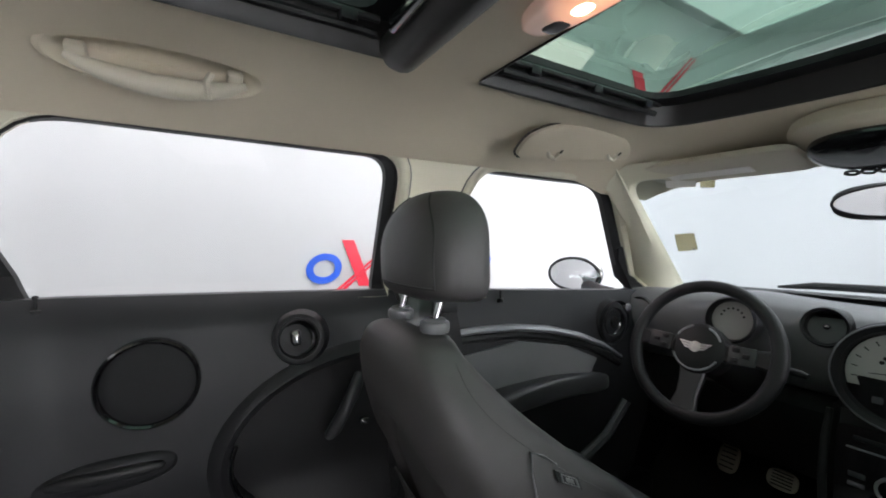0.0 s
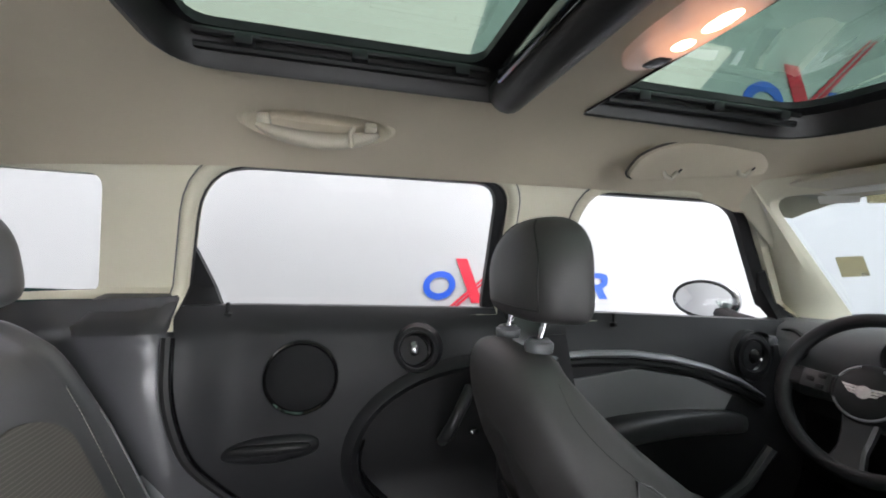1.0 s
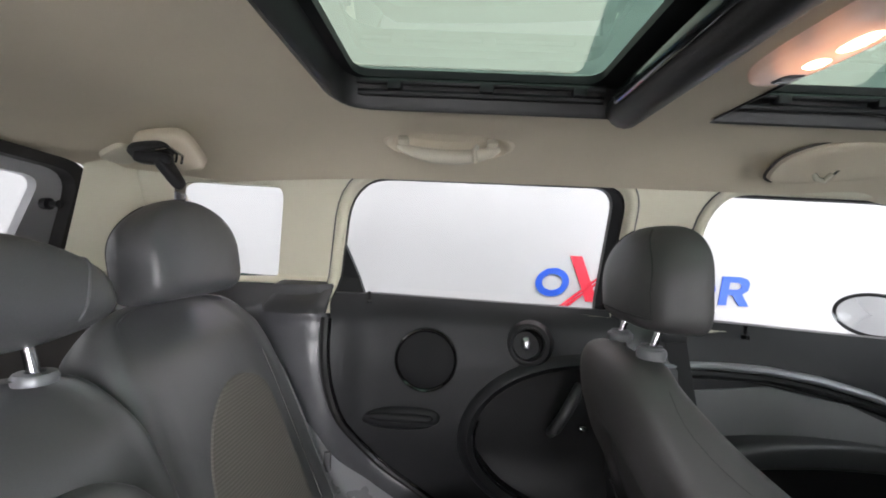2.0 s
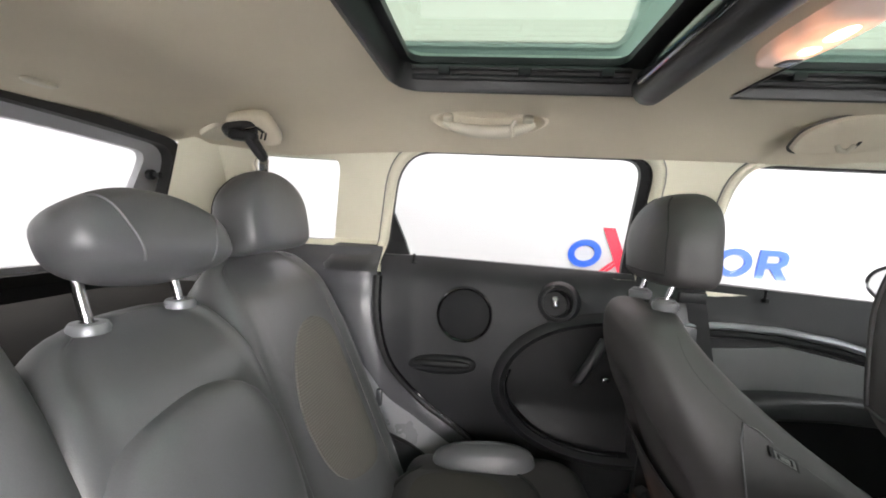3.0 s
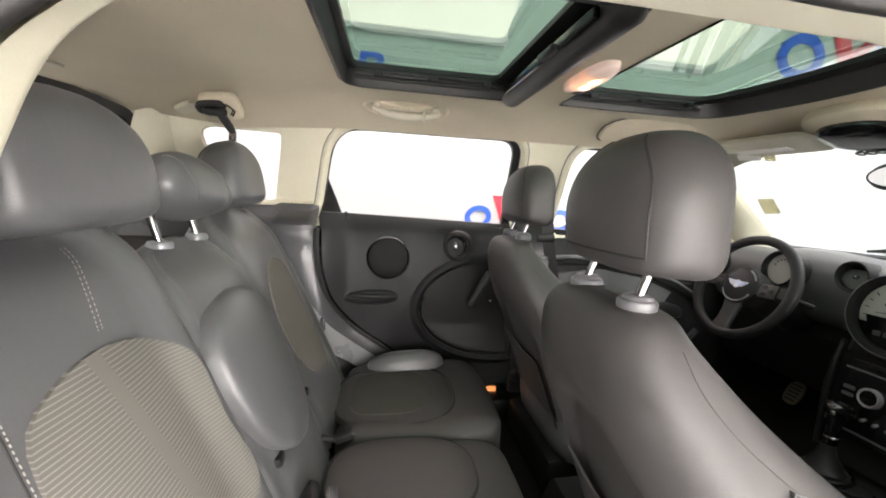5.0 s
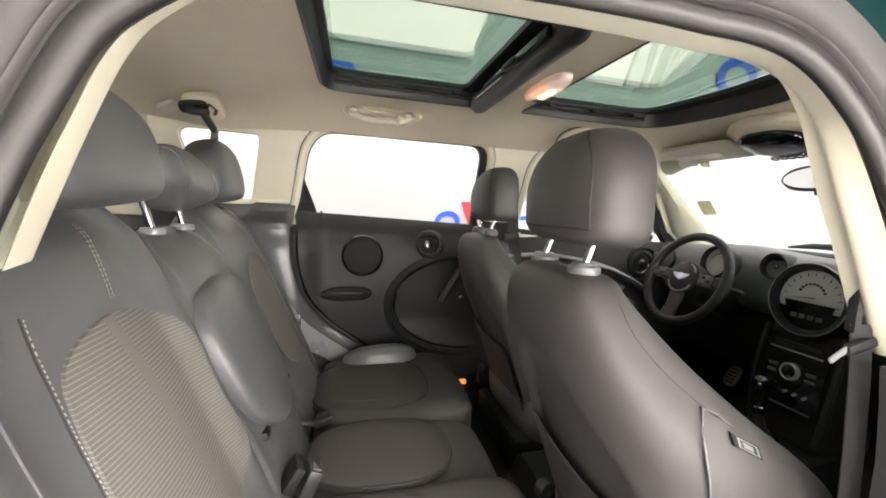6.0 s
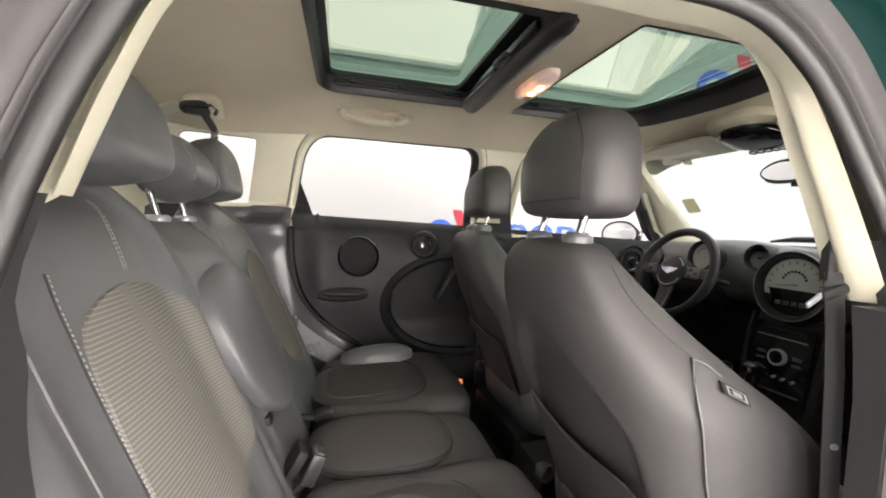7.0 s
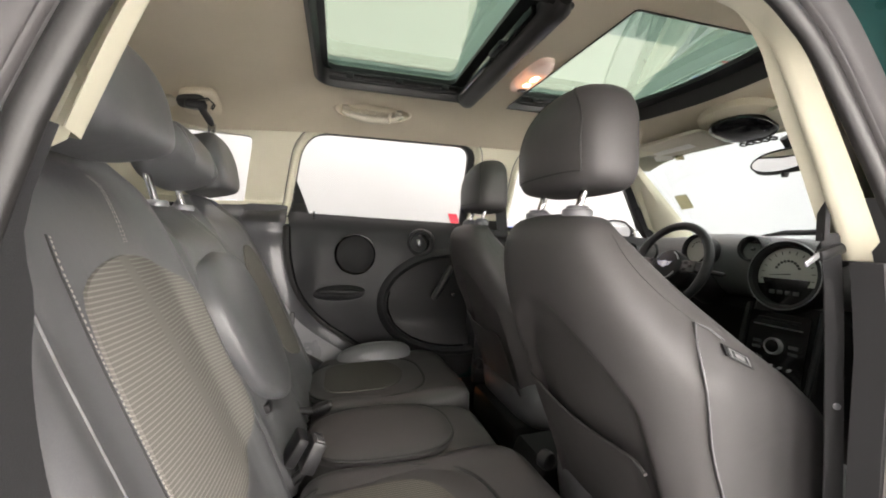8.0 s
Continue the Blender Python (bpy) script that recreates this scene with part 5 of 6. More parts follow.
def rear_outer(s):
    yc = s * 0.362
    if s < 0:
        t, c, b = rear_back("rear_car_seat", -0.386, 0.256, 1.142, 0.038, "grey leatherette rear seat with striped cloth insert", 0.43, 0.026)
        loop = [(-0.487, 0.640), (-0.486, 0.74), (-0.484, 0.83), (-0.479, 0.903), (-0.466, 0.944), (-0.425, 0.967), (-0.360, 0.979), (-0.285, 0.968), (-0.222, 0.938), (-0.194, 0.902), (-0.194, 0.865), (-0.196, 0.80), (-0.182, 0.73), (-0.188, 0.695), (-0.222, 0.666), (-0.30, 0.635), (-0.44, 0.615)]
    else:
        t, c, b = rear_back("rear_car_seat", yc, 0.232, 1.112, 0.020, "grey leatherette rear seat with striped cloth insert", 0.46)
        loop = [(yc + s * 0.143, 0.925), (yc + s * 0.130, 0.958), (yc + s * 0.08, 0.984), (yc + s * 0.01, 0.994), (yc - s * 0.06, 0.982), (yc - s * 0.115, 0.955), (yc - s * 0.155, 0.915), (yc - s * 0.185, 0.86), (yc - s * 0.190, 0.80), (yc - s * 0.170, 0.735), (yc - s * 0.12, 0.69), (yc - s * 0.02, 0.66), (yc + s * 0.09, 0.65), (yc + s * 0.132, 0.69), (yc + s * 0.139, 0.76), (yc + s * 0.142, 0.85)]
    if s > 0:
        loop = [(yc + (y - yc) * (0.70 if y > yc else 0.75), z - 0.02) for y, z in loop]
    loop = [tuple(p) for p in path2(loop, 0.02, True)]
    part("cloth_insert", c.patch(loop, True, 0.004), M_STRIPE if s < 0 else M_STRIPE_FINE, b, "beige striped cloth insert")
    edge = [(yc + s * 0.142, 0.55), (yc + s * 0.146, 0.70), (yc + s * 0.149, 0.85), (yc + s * 0.152, 0.93), (yc + s * 0.154, 0.985)]
    if s < 0:
        edge = [(-0.490, 0.55), (-0.491, 0.70), (-0.491, 0.80), (-0.488, 0.90), (-0.482, 0.965), (-0.474, 1.005)]
    part("seam", c.seam(edge, True, 0.0012, 0.0), M_SEAM, b)
    bm = bmesh.new()
    run = path2(edge, 0.003)
    for i in range(0, len(run) - 1, 2):
        y, z = run[i]
        y2, z2 = run[i + 1]
        for o in (-0.0035 * s,):
            tube(bm, [(c.side(y + o, z, True) + 0.0012, y + o, z), (c.side(y2 + o, z2, True) + 0.0008, y2 + o, z2)], 0.0008, 4)
    part("stitching", bm, M_THREAD, b, "pale double stitching")
    if s < 0:
        bm = bmesh.new()
        run = path2([(-0.330, 0.995), (-0.312, 1.04), (-0.285, 1.088)], 0.003)
        for i in range(0, len(run) - 1, 2):
            for o in (-0.004, 0.004):
                (y, z), (y2, z2) = run[i], run[i + 1]
                tube(bm, [(c.side(y + o, z, True) + 0.0006, y + o, z), (c.side(y2 + o, z2, True) + 0.0006, y2 + o, z2)], 0.0006, 4)
        part("stitching", bm, M_THREAD, b, "pale double stitching")
    edge = [(-0.540, 0.55), (-0.546, 0.72), (-0.549, 0.86), (-0.552, 0.975)] if s < 0 else [(yc + s * 0.195, 0.55), (yc + s * 0.200, 0.72), (yc + s * 0.202, 0.86), (yc + s * 0.196, 0.93)]
    part("piping", c.seam(edge, True, 0.0022, 0.0004), M_SEAT, b, "raised bolster piping")
    headrest(t, -0.482 if s < 0 else -0.537, yc - s * 0.02, 1.192 if s < 0 else 1.205, 0.246, 0.156 if s < 0 else 0.176, 0.125, 1.085, 0, 0.22, False, crown=0.004, dome=0.46)
    # lower cushion
    bm = bmesh.new()
    wide = 0.235 if s < 0 else 0.25
    ycc = yc + s * (0.0 if s < 0 else 0.02)
    def pad(q):
        return Vector((q.x + 0.02 * (1 - (q.y / wide) ** 2), q.y, q.z + (0.016 * smooth((abs(q.y) / wide - 0.5) / 0.35) + 0.022 * smooth((q.x + 0.02) / 0.2) if q.z > 0 else 0)))
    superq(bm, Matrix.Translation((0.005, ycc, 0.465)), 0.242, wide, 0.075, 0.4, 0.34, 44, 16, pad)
    # same leatherette as the backrest, darkened to put shade into the cushion
    k = part("seat_cushion", bm, M_SEATDARK, t, "wide grey seat cushion")
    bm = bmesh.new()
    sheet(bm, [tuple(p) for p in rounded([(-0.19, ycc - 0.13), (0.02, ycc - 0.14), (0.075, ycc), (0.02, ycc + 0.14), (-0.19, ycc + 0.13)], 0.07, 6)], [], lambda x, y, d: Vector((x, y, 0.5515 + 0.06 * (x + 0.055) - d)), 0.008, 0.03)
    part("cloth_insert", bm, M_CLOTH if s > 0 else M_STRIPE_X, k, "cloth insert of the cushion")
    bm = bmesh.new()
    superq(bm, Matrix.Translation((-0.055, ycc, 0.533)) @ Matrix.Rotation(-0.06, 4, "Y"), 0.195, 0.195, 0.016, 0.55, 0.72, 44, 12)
    part("seat_pad", bm, M_SEATDARK, k, "raised rounded pad of the cushion")
    ring = [(-0.055 + 0.186 * sgn(math.cos(a), 0.72), ycc + 0.190 * sgn(math.sin(a), 0.72)) for a in [2 * math.pi * i / 60 for i in range(60)]]
    part("seam", tube(bmesh.new(), [Vector((x, y, 0.5362 + 0.06 * (x + 0.055) + 0.007)) for x, y in ring], 0.0040, 6, True), M_SEAM, k)
    if s > 0:
        bm = bmesh.new()
        mb = Matrix.Translation((-0.012, 0.572, 0.552)) @ Matrix.Rotation(-0.10, 4, "Y") @ Matrix.Rotation(-0.25, 4, "X")
        superq(bm, mb, 0.140, 0.040, 0.055, 0.75, 0.85, 40, 16)
        sb = part("side_bolster", bm, M_SEAT, k, "smooth outer bolster in the undarkened leatherette")
        part("piping", tube(bmesh.new(), [mb @ Vector((0.137 * math.cos(a), -0.010, 0.0545 * sgn(math.sin(a), 0.78))) for a in [math.pi * (0.05 + 0.9 * i / 24) for i in range(25)]], 0.0030, 6), M_SEATL, sb, "raised pale piping")
    return t


M_STRIPE_X = material("striped_cloth_cushion", (0.095, 0.088, 0.078), 0.9, vary=0.08, grain=0.4, size=900, stripes=((0.17, 0.16, 0.14), 0.006, 0.28, 1, 9.0, 0.0, 0.01), spec=0.2)
rear_outer(-1)
rear_outer(1)
t, c, b = rear_back("middle_car_seat", 0.0, 0.178, 1.066, 0.016, "narrow grey leatherette middle seat with low headrest")
# fold-down pad with rounded shoulders in front of the middle backrest
ARCH = [((p[0] if p[0] < 0 else p[0] * 0.80) - 0.012, p[1]) for p in path2([(0.0, 0.652), (-0.085, 0.675), (-0.138, 0.735), (-0.160, 0.82), (-0.150, 0.90), (-0.100, 0.952), (0.0, 0.970), (0.100, 0.952), (0.150, 0.90), (0.160, 0.82), (0.138, 0.735), (0.085, 0.675)], 0.02, True)]
def pad_x(y, z):
    return c.side(clamp(y, -0.11, 0.11), z, True)


rings = []
for k, dep in ((1.0, -0.05), (1.0, 0.012), (0.985, 0.019), (0.95, 0.025), (0.88, 0.030), (0.72, 0.035), (0.5, 0.038), (0.25, 0.039), (0.05, 0.039)):
    rings.append([Vector((pad_x(q[0] * k, 0.81 + (q[1] - 0.81) * k) + dep, -0.012 + (q[0] + 0.012) * k, 0.81 + (q[1] - 0.81) * k)) for q in ARCH])
bm = bridge(bmesh.new(), rings, True, True)
pad_front = part("centre_pad", bm, M_SEAT, b, "oval padded bulge between the backrests")


def bulge_x(y, z):
    """Front of the oval pad along its split."""
    r = math.hypot((y + 0.012) / 0.158, (z - 0.81) / 0.158)
    dep = 0.039 - 0.023 * clamp(r) ** 3.2
    return pad_x(y, z) + dep


part("seam", tube(bmesh.new(), [(bulge_x(y, z) + 0.0005, y, z) for y, z in path2([(-0.110, 0.940), (-0.120, 0.88), (-0.118, 0.80), (-0.104, 0.72), (-0.085, 0.675)])], 0.0030, 8), M_SEAT, pad_front, "raised fold of the pad")
def low_rest(q):
    return Vector((q.x + 0.02 * (q.y / 0.13) ** 2, q.y * 1.04, q.z * (1 - 0.42 * (q.y / 0.13) ** 2) - 0.014 * (q.y / 0.13) ** 2 - 0.12 * q.y))
m = Matrix.Translation((-0.508, 0.0, 1.166)) @ Matrix.Rotation(-0.38, 4, "Y")
bm = bmesh.new()
superq(bm, m, 0.060, 0.121, 0.060, 0.62, 0.72, 40, 22, low_rest)
hr = part("headrest", bm, M_SEAT, t, "low crescent-shaped headrest")
for sy in (-1, 1):
    pts = []
    for i in range(31):
        v = -0.80 + 1.62 * i / 30
        cv = (1 - abs(v) ** (2 / 0.62)) ** 0.31
        y = sy * (0.0700 + 0.0160 * v / 0.8)
        u = min(0.96, abs(y) / (0.121 * cv))
        pts.append(m @ (low_rest(Vector((0.060 * cv * (1 - u ** (2 / 0.72)) ** 0.36, sy * u * 0.121 * cv, 0.060 * v))) + Vector((0.0004, 0, 0))))
    part("seam", tube(bmesh.new(), pts, 0.0016, 6), M_MID, hr, "pale piped seam")
for sy in (-0.072, 0.072):
    foot = Vector((-0.506, sy, 1.064))
    part("post", tube(bmesh.new(), [foot - Vector((0, 0, 0.004)), foot, m @ Vector((-0.03, sy, -0.03))], 0.0066, 12), M_CHROME, hr, "chrome headrest post")
    part("post_sleeve", lathe(bmesh.new(), [(0.021, -0.006), (0.022, 0.0), (0.019, 0.006), (0.010, 0.007), (0.010, 0.0)], Matrix.Translation(foot), 20), M_SILVER, hr, "silver post sleeve")
bm = bmesh.new()
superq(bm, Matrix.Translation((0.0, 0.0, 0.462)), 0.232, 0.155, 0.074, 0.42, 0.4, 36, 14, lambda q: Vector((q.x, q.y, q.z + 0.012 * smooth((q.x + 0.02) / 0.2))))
# middle cushion and pad also carry shade in the darker tone
k = part("seat_cushion", bm, M_SEATDARK, t, "middle seat cushion")
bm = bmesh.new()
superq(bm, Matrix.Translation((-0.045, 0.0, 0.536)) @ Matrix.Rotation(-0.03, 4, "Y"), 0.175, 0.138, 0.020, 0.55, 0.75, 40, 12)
part("seat_pad", bm, M_SEATDARK, k, "raised round pad of the middle cushion")
ring = [(-0.045 + 0.170 * sgn(math.cos(a), 0.75), 0.134 * sgn(math.sin(a), 0.75)) for a in [2 * math.pi * i / 60 for i in range(60)]]
part("seam", tube(bmesh.new(), [Vector((x, y, 0.544 + 0.03 * (x + 0.045))) for x, y in ring], 0.0040, 6, True), M_SEAM, k)
bm = bmesh.new()
rbox(bm, (0.0, 0.0, 0.36), (0.44, 1.18, 0.14), 0.02)
tagged(finish("seat_plinth", bm, M_CARPET), "black carpeted plinth under the rear seats", "seat plinth")

# ---- dashboard and controls ----
dash = thing("dashboard", (1.35, 0, 0.45), "dark grey dashboard with round vents and large central dial", "dashboard")
bm = bmesh.new()
rings = []
for i in range(37):
    y = -0.665 + 1.33 * i / 36
    e = (abs(y) / 0.665) ** 6
    b = 0.020 * math.exp(-((y - 0.30) / 0.15) ** 2)
    sec = [(1.66, 1.035), (1.50, 1.052 + b * 0.4), (1.38, 1.058 + b), (1.31, 1.054 + b), (1.272, 1.036 + b * 0.6), (1.255, 1.005), (1.252, 0.955), (1.262, 0.90), (1.285, 0.862), (1.33, 0.84), (1.42, 0.82), (1.66, 0.80)]
    rings.append([Vector((x - 0.06 * e, y, z)) for x, z in sec])
bridge(bm, rings, True, True)
pad = part("dash_pad", bm, M_DASH, dash, "soft grey dashboard pad", 50)
bm = bmesh.new()
rings = []
for i in range(21):
    y = -0.65 + 1.30 * i / 20
    sec = [(1.33, 0.842), (1.30, 0.80), (1.31, 0.72), (1.37, 0.60), (1.50, 0.56), (1.62, 0.56), (1.62, 0.842)]
    rings.append([Vector((x, y, z)) for x, z in sec])
bridge(bm, rings)
part("dash_lower", bm, M_BLACK, dash, "black lower dashboard")
bm = bmesh.new()
rbox(bm, (1.68, 0, 0.68), (0.06, 1.36, 0.74), 0.01)
part("bulkhead", bm, M_CARPET, dash, "black footwell bulkhead")


def vent(x, y, z, r):
    m = facing((x, y, z), (-1, 0, 0.12))
    v = part("air_vent", lathe(bmesh.new(), [(r * 1.12, -0.05), (r * 1.12, 0.012), (r * 1.04, 0.018), (r * 0.9, 0.014), (r * 0.86, -0.03), (0, -0.034)], m, 32), M_BLACK, dash, "round black air vent")
    for k in range(-2, 3):
        h = k * r * 0.32
        half = math.sqrt(max(0, (r * 0.86) ** 2 - h * h))
        bm = bmesh.new()
        rbox(bm, (0, 0, 0), (2 * half, 0.0025, 0.018), 0)
        bmesh.ops.transform(bm, matrix=m @ Matrix.Translation((0, h, -0.020)) @ Matrix.Rotation(0.4, 4, "X"), verts=bm.verts)
        part("slat", bm, M_SEAM, v)
    part("vent_knob", lathe(bmesh.new(), [(0.006, -0.01), (0.006, 0.004), (0.003, 0.007), (0, 0.0075)], m, 12), M_CHROME, v)


vent(1.255, 0.124, 1.018, 0.042)
vent(1.255, -0.124, 1.018, 0.042)
vent(1.245, 0.585, 0.985, 0.044)
vent(1.245, -0.585, 0.985, 0.044)

# central dial
m = facing((1.235, -0.004, 0.936), (-1, 0, 0.10))
dial = part("central_dial", lathe(bmesh.new(), [(0.118, -0.05), (0.116, 0.010), (0.108, 0.020), (0.097, 0.016), (0.093, -0.004), (0, -0.006)], m, 48), M_BLACK, dash, "large round dial in a black ring")
bm = bmesh.new()
sheet(bm, [(0.090 * math.cos(a), 0.090 * math.sin(a)) for a in [math.pi * (-0.11 + 1.22 * k / 36) for k in range(37)]], [], lambda u, v, d: m @ Vector((u, v, -0.002 - d)), 0.002, 0.04)
part("dial_face", bm, M_DIAL, dial, "cream speedometer face")
for k in range(9):
    a = math.pi * (0.12 + 0.76 * k / 8)
    bm = bmesh.new()
    lathe(bm, [(0.0042, 0), (0.0042, 0.0015), (0, 0.0016)], m @ Matrix.Translation((0.036 * math.cos(a), 0.012 + 0.036 * math.sin(a), -0.002)), 12)
    part("dot", bm, M_BLACK, dial)
for k in range(13):
    a = math.pi * (-0.05 + 1.10 * k / 12)
    bm = bmesh.new()
    rbox(bm, (0, 0, 0), (0.010, 0.0022, 0.001), 0)
    bmesh.ops.transform(bm, matrix=m @ Matrix.Rotation(a, 4, "Z") @ Matrix.Translation((0.076, 0, -0.0015)), verts=bm.verts)
    part("tick", bm, M_SEAM, dial)
bm = bmesh.new()
tube(bm, [m @ Vector((0.012, 0.006, 0.001)), m @ Vector((-0.052, -0.001, 0.001))], [0.002, 0.0008], 6)
part("needle", bm, M_SEAM, dial, "dark needle")
bm = bmesh.new()
sheet(bm, rounded([(-0.062, -0.034), (0.062, -0.034), (0.070, -0.010), (-0.070, -0.010)], 0.006, 3), [], lambda u, v, d: m @ Vector((u, v, 0.004 - d)), 0.006, 0.05)
part("display", bm, M_GLOSS, dial, "dark display strip")
bm = bmesh.new()
sheet(bm, [(0.093 * math.cos(a), 0.093 * math.sin(a)) for a in [math.pi * (-0.89 + 0.78 * k / 24) for k in range(25)]], [], lambda u, v, d: m @ Vector((u, v, -d)), 0.004, 0.05)
part("button_panel", bm, M_GLOSS, dial)
for k in range(4):
    bm = bmesh.new()
    rbox(bm, (0, 0, 0), (0.018, 0.015, 0.006), 0.003)
    bmesh.ops.transform(bm, matrix=m @ Matrix.Translation((-0.036 + 0.024 * k, -0.055, 0.002)), verts=bm.verts)
    part("button", bm, M_GREY, dial)
bm = bmesh.new()
tube(bm, [m @ Vector((0.1105 * math.cos(a), 0.1105 * math.sin(a), 0.018)) for a in [2 * math.pi * k / 48 for k in range(48)]], 0.0022, 6, True)
part("rim", bm, M_SILVER, dial)

# steering column gauge
m = facing((1.20, 0.298, 1.008), (-1, 0, 0.18))
g = part("rev_counter", lathe(bmesh.new(), [(0.050, -0.06), (0.060, -0.02), (0.062, 0.012), (0.057, 0.018), (0.053, 0.012), (0.051, -0.004), (0, -0.005)], m, 36), M_BLACK, dash, "round rev counter in a black shell")
part("dial_face", lathe(bmesh.new(), [(0.050, -0.004), (0.050, -0.002), (0, -0.0015)], m, 32), M_DIAL, g, "cream gauge face")
for k in range(7):
    a = math.pi * (0.1 + 0.8 * k / 6)
    bm = bmesh.new()
    lathe(bm, [(0.0028, 0), (0.0028, 0.0015), (0, 0.0016)], m @ Matrix.Translation((0.028 * math.cos(a), 0.004 + 0.028 * math.sin(a), -0.0015)), 10)
    part("dot", bm, M_BLACK, g)

# steering wheel
WC = Vector((1.083, 0.318, 0.942))
wheel = thing("steering_wheel", WC, "black leather three-spoke steering wheel with round hub", "steering wheel")
m = facing(WC, (-0.93, 0, 0.37))
R = 0.168
bm = bmesh.new()
ring = [m @ Vector((R * math.cos(a), R * math.sin(a), 0)) for a in [2 * math.pi * k / 64 for k in range(64)]]
tube(bm, ring, [0.0155 + 0.0022 * abs(math.cos(2 * math.pi * k / 64)) ** 8 for k in range(64)], 14, True)
part("rim", bm, M_DOOR, wheel, "black leather rim")
bm = bmesh.new()
lathe(bm, [(0.062, -0.045), (0.066, -0.01), (0.064, 0.008), (0.058, 0.014), (0.05, 0.017), (0.02, 0.021), (0, 0.0215)], m, 40)
hub = part("hub", bm, M_BLACK, wheel, "round black airbag cover")
for a0, a1 in ((-2.7, -0.45), (0.45, 1.2), (1.9, 2.7)):
    bm = bmesh.new()
    tube(bm, [m @ Vector((0.0565 * math.cos(a), 0.0565 * math.sin(a), 0.015)) for a in [a0 + (a1 - a0) * k / 14 for k in range(15)]], 0.0028, 6)
    part("ring", bm, M_SILVER, hub, "silver hub ring segment")
bm = bmesh.new()
lathe(bm, [(0.014, 0), (0.014, 0.002), (0, 0.0022)], m @ Matrix.Translation((0, 0, 0.021)), 20)
badge = part("badge", bm, M_CHROME, hub, "small silver winged badge")
for s in (-1, 1):
    for k in range(3):
        bm = bmesh.new()
        top, far = 0.010 - 0.0065 * k, 0.040 - 0.006 * k
        sheet(bm, [(s * 0.010, top), (s * far, top + 0.002), (s * (far - 0.004), top - 0.003), (s * 0.010, top - 0.0048)], [], lambda u, v, d: m @ Vector((u, v, 0.0235 - d)), 0.004, 0.05)
        part("badge_bar", bm, M_CHROME, hub)
for ang, wid in ((0.03, 0.068), (math.pi - 0.03, 0.068), (-math.pi / 2 - 0.05, 0.092)):
    bm = bmesh.new()
    rings = []
    for t, w, z in ((0.05, wid * 0.72, 0.0), (0.085, wid * 0.62, -0.004), (0.12, wid * 0.55, -0.004), (0.165, wid * 0.75, 0.0)):
        c, s_ = math.cos(ang), math.sin(ang)
        rings.append([m @ Vector((t * c - u * s_, t * s_ + u * c, z + h)) for u, h in ((-w / 2, -0.006), (-w / 2, 0.004), (-w / 2 + 0.006, 0.009), (w / 2 - 0.006, 0.009), (w / 2, 0.004), (w / 2, -0.006))])
    bridge(bm, rings)
    sp = part("spoke", bm, M_DOOR if ang > -1 else M_PILLAR, wheel)
    if ang > -1:
        for k in range(3):
            bm = bmesh.new()
            rbox(bm, (0, 0, 0), (0.016, 0.011, 0.006), 0.002)
            bmesh.ops.transform(bm, matrix=m @ Matrix.Rotation(ang, 4, "Z") @ Matrix.Translation((0.085 + 0.022 * (k % 2), 0.012 - 0.012 * k, 0.009)), verts=bm.verts)
            part("button", bm, M_BLACK, sp)
        bm = bmesh.new()
        rbox(bm, (0, 0, 0), (0.058, 0.044, 0.006), 0.0028)
        bmesh.ops.transform(bm, matrix=m @ Matrix.Rotation(ang, 4, "Z") @ Matrix.Translation((0.098, 0, 0.0065)), verts=bm.verts)
        part("switch_plate", bm, M_PILLAR, sp, "satin dark switch plate")
bm = bmesh.new()
tube(bm, [m @ Vector((0.04, 0.0, -0.05)), m @ Vector((0.14, 0.005, -0.05)), m @ Vector((0.19, 0.0, -0.045)), m @ Vector((0.205, -0.002, -0.043))], [0.006, 0.008, 0.009, 0.006], 8)
part("stalk", bm, M_BLACK, wheel, "black wiper stalk")
bm = bmesh.new()
tube(bm, [m @ Vector((-0.04, 0.0, -0.05)), m @ Vector((-0.14, 0.025, -0.05)), m @ Vector((-0.175, 0.03, -0.045))], [0.006, 0.008, 0.007], 8)
part("stalk", bm, M_BLACK, wheel, "black indicator stalk")
bm = bmesh.new()
tube(bm, [m @ Vector((0, 0, -0.01)), m @ Vector((0, 0, -0.10)), m @ Vector((0, -0.01, -0.24))], [0.045, 0.055, 0.06], 20)
part("column_shroud", bm, M_BLACK, wheel, "black column shroud")

# centre stack and console between the front seats
con = thing("centre_console", (1.2, 0, 0.3), "black centre console with round control knob and toggle row", "centre console")
bm = bmesh.new()
rings = []
for z, x, w in ((0.50, 1.20, 0.105), (0.58, 1.205, 0.108), (0.70, 1.222, 0.108), (0.80, 1.235, 0.112), (0.84, 1.25, 0.114)):
    rings.append([Vector(p) for p in ((1.40, -w, z), (x + 0.02, -w, z), (x, -w + 0.02, z), (x, w - 0.02, z), (x + 0.02, w, z), (1.40, w, z))])
bridge(bm, rings)
part("stack_body", bm, M_BLACK, con)
bm = bmesh.new()
sheet(bm, rounded([(-0.088, 0.585), (0.088, 0.585), (0.092, 0.815), (-0.092, 0.815)], 0.012, 4), [], lambda y, z, d: Vector((1.196 + 0.125 * (z - 0.58) + d - 0.004, y, z)), 0.006, 0.06)
fp = part("control_panel", bm, M_GLOSS, con, "glossy black control panel")


def on_stack(y, z):
    return facing((1.192 + 0.125 * (z - 0.58), y, z), (-1, 0, 0.125))


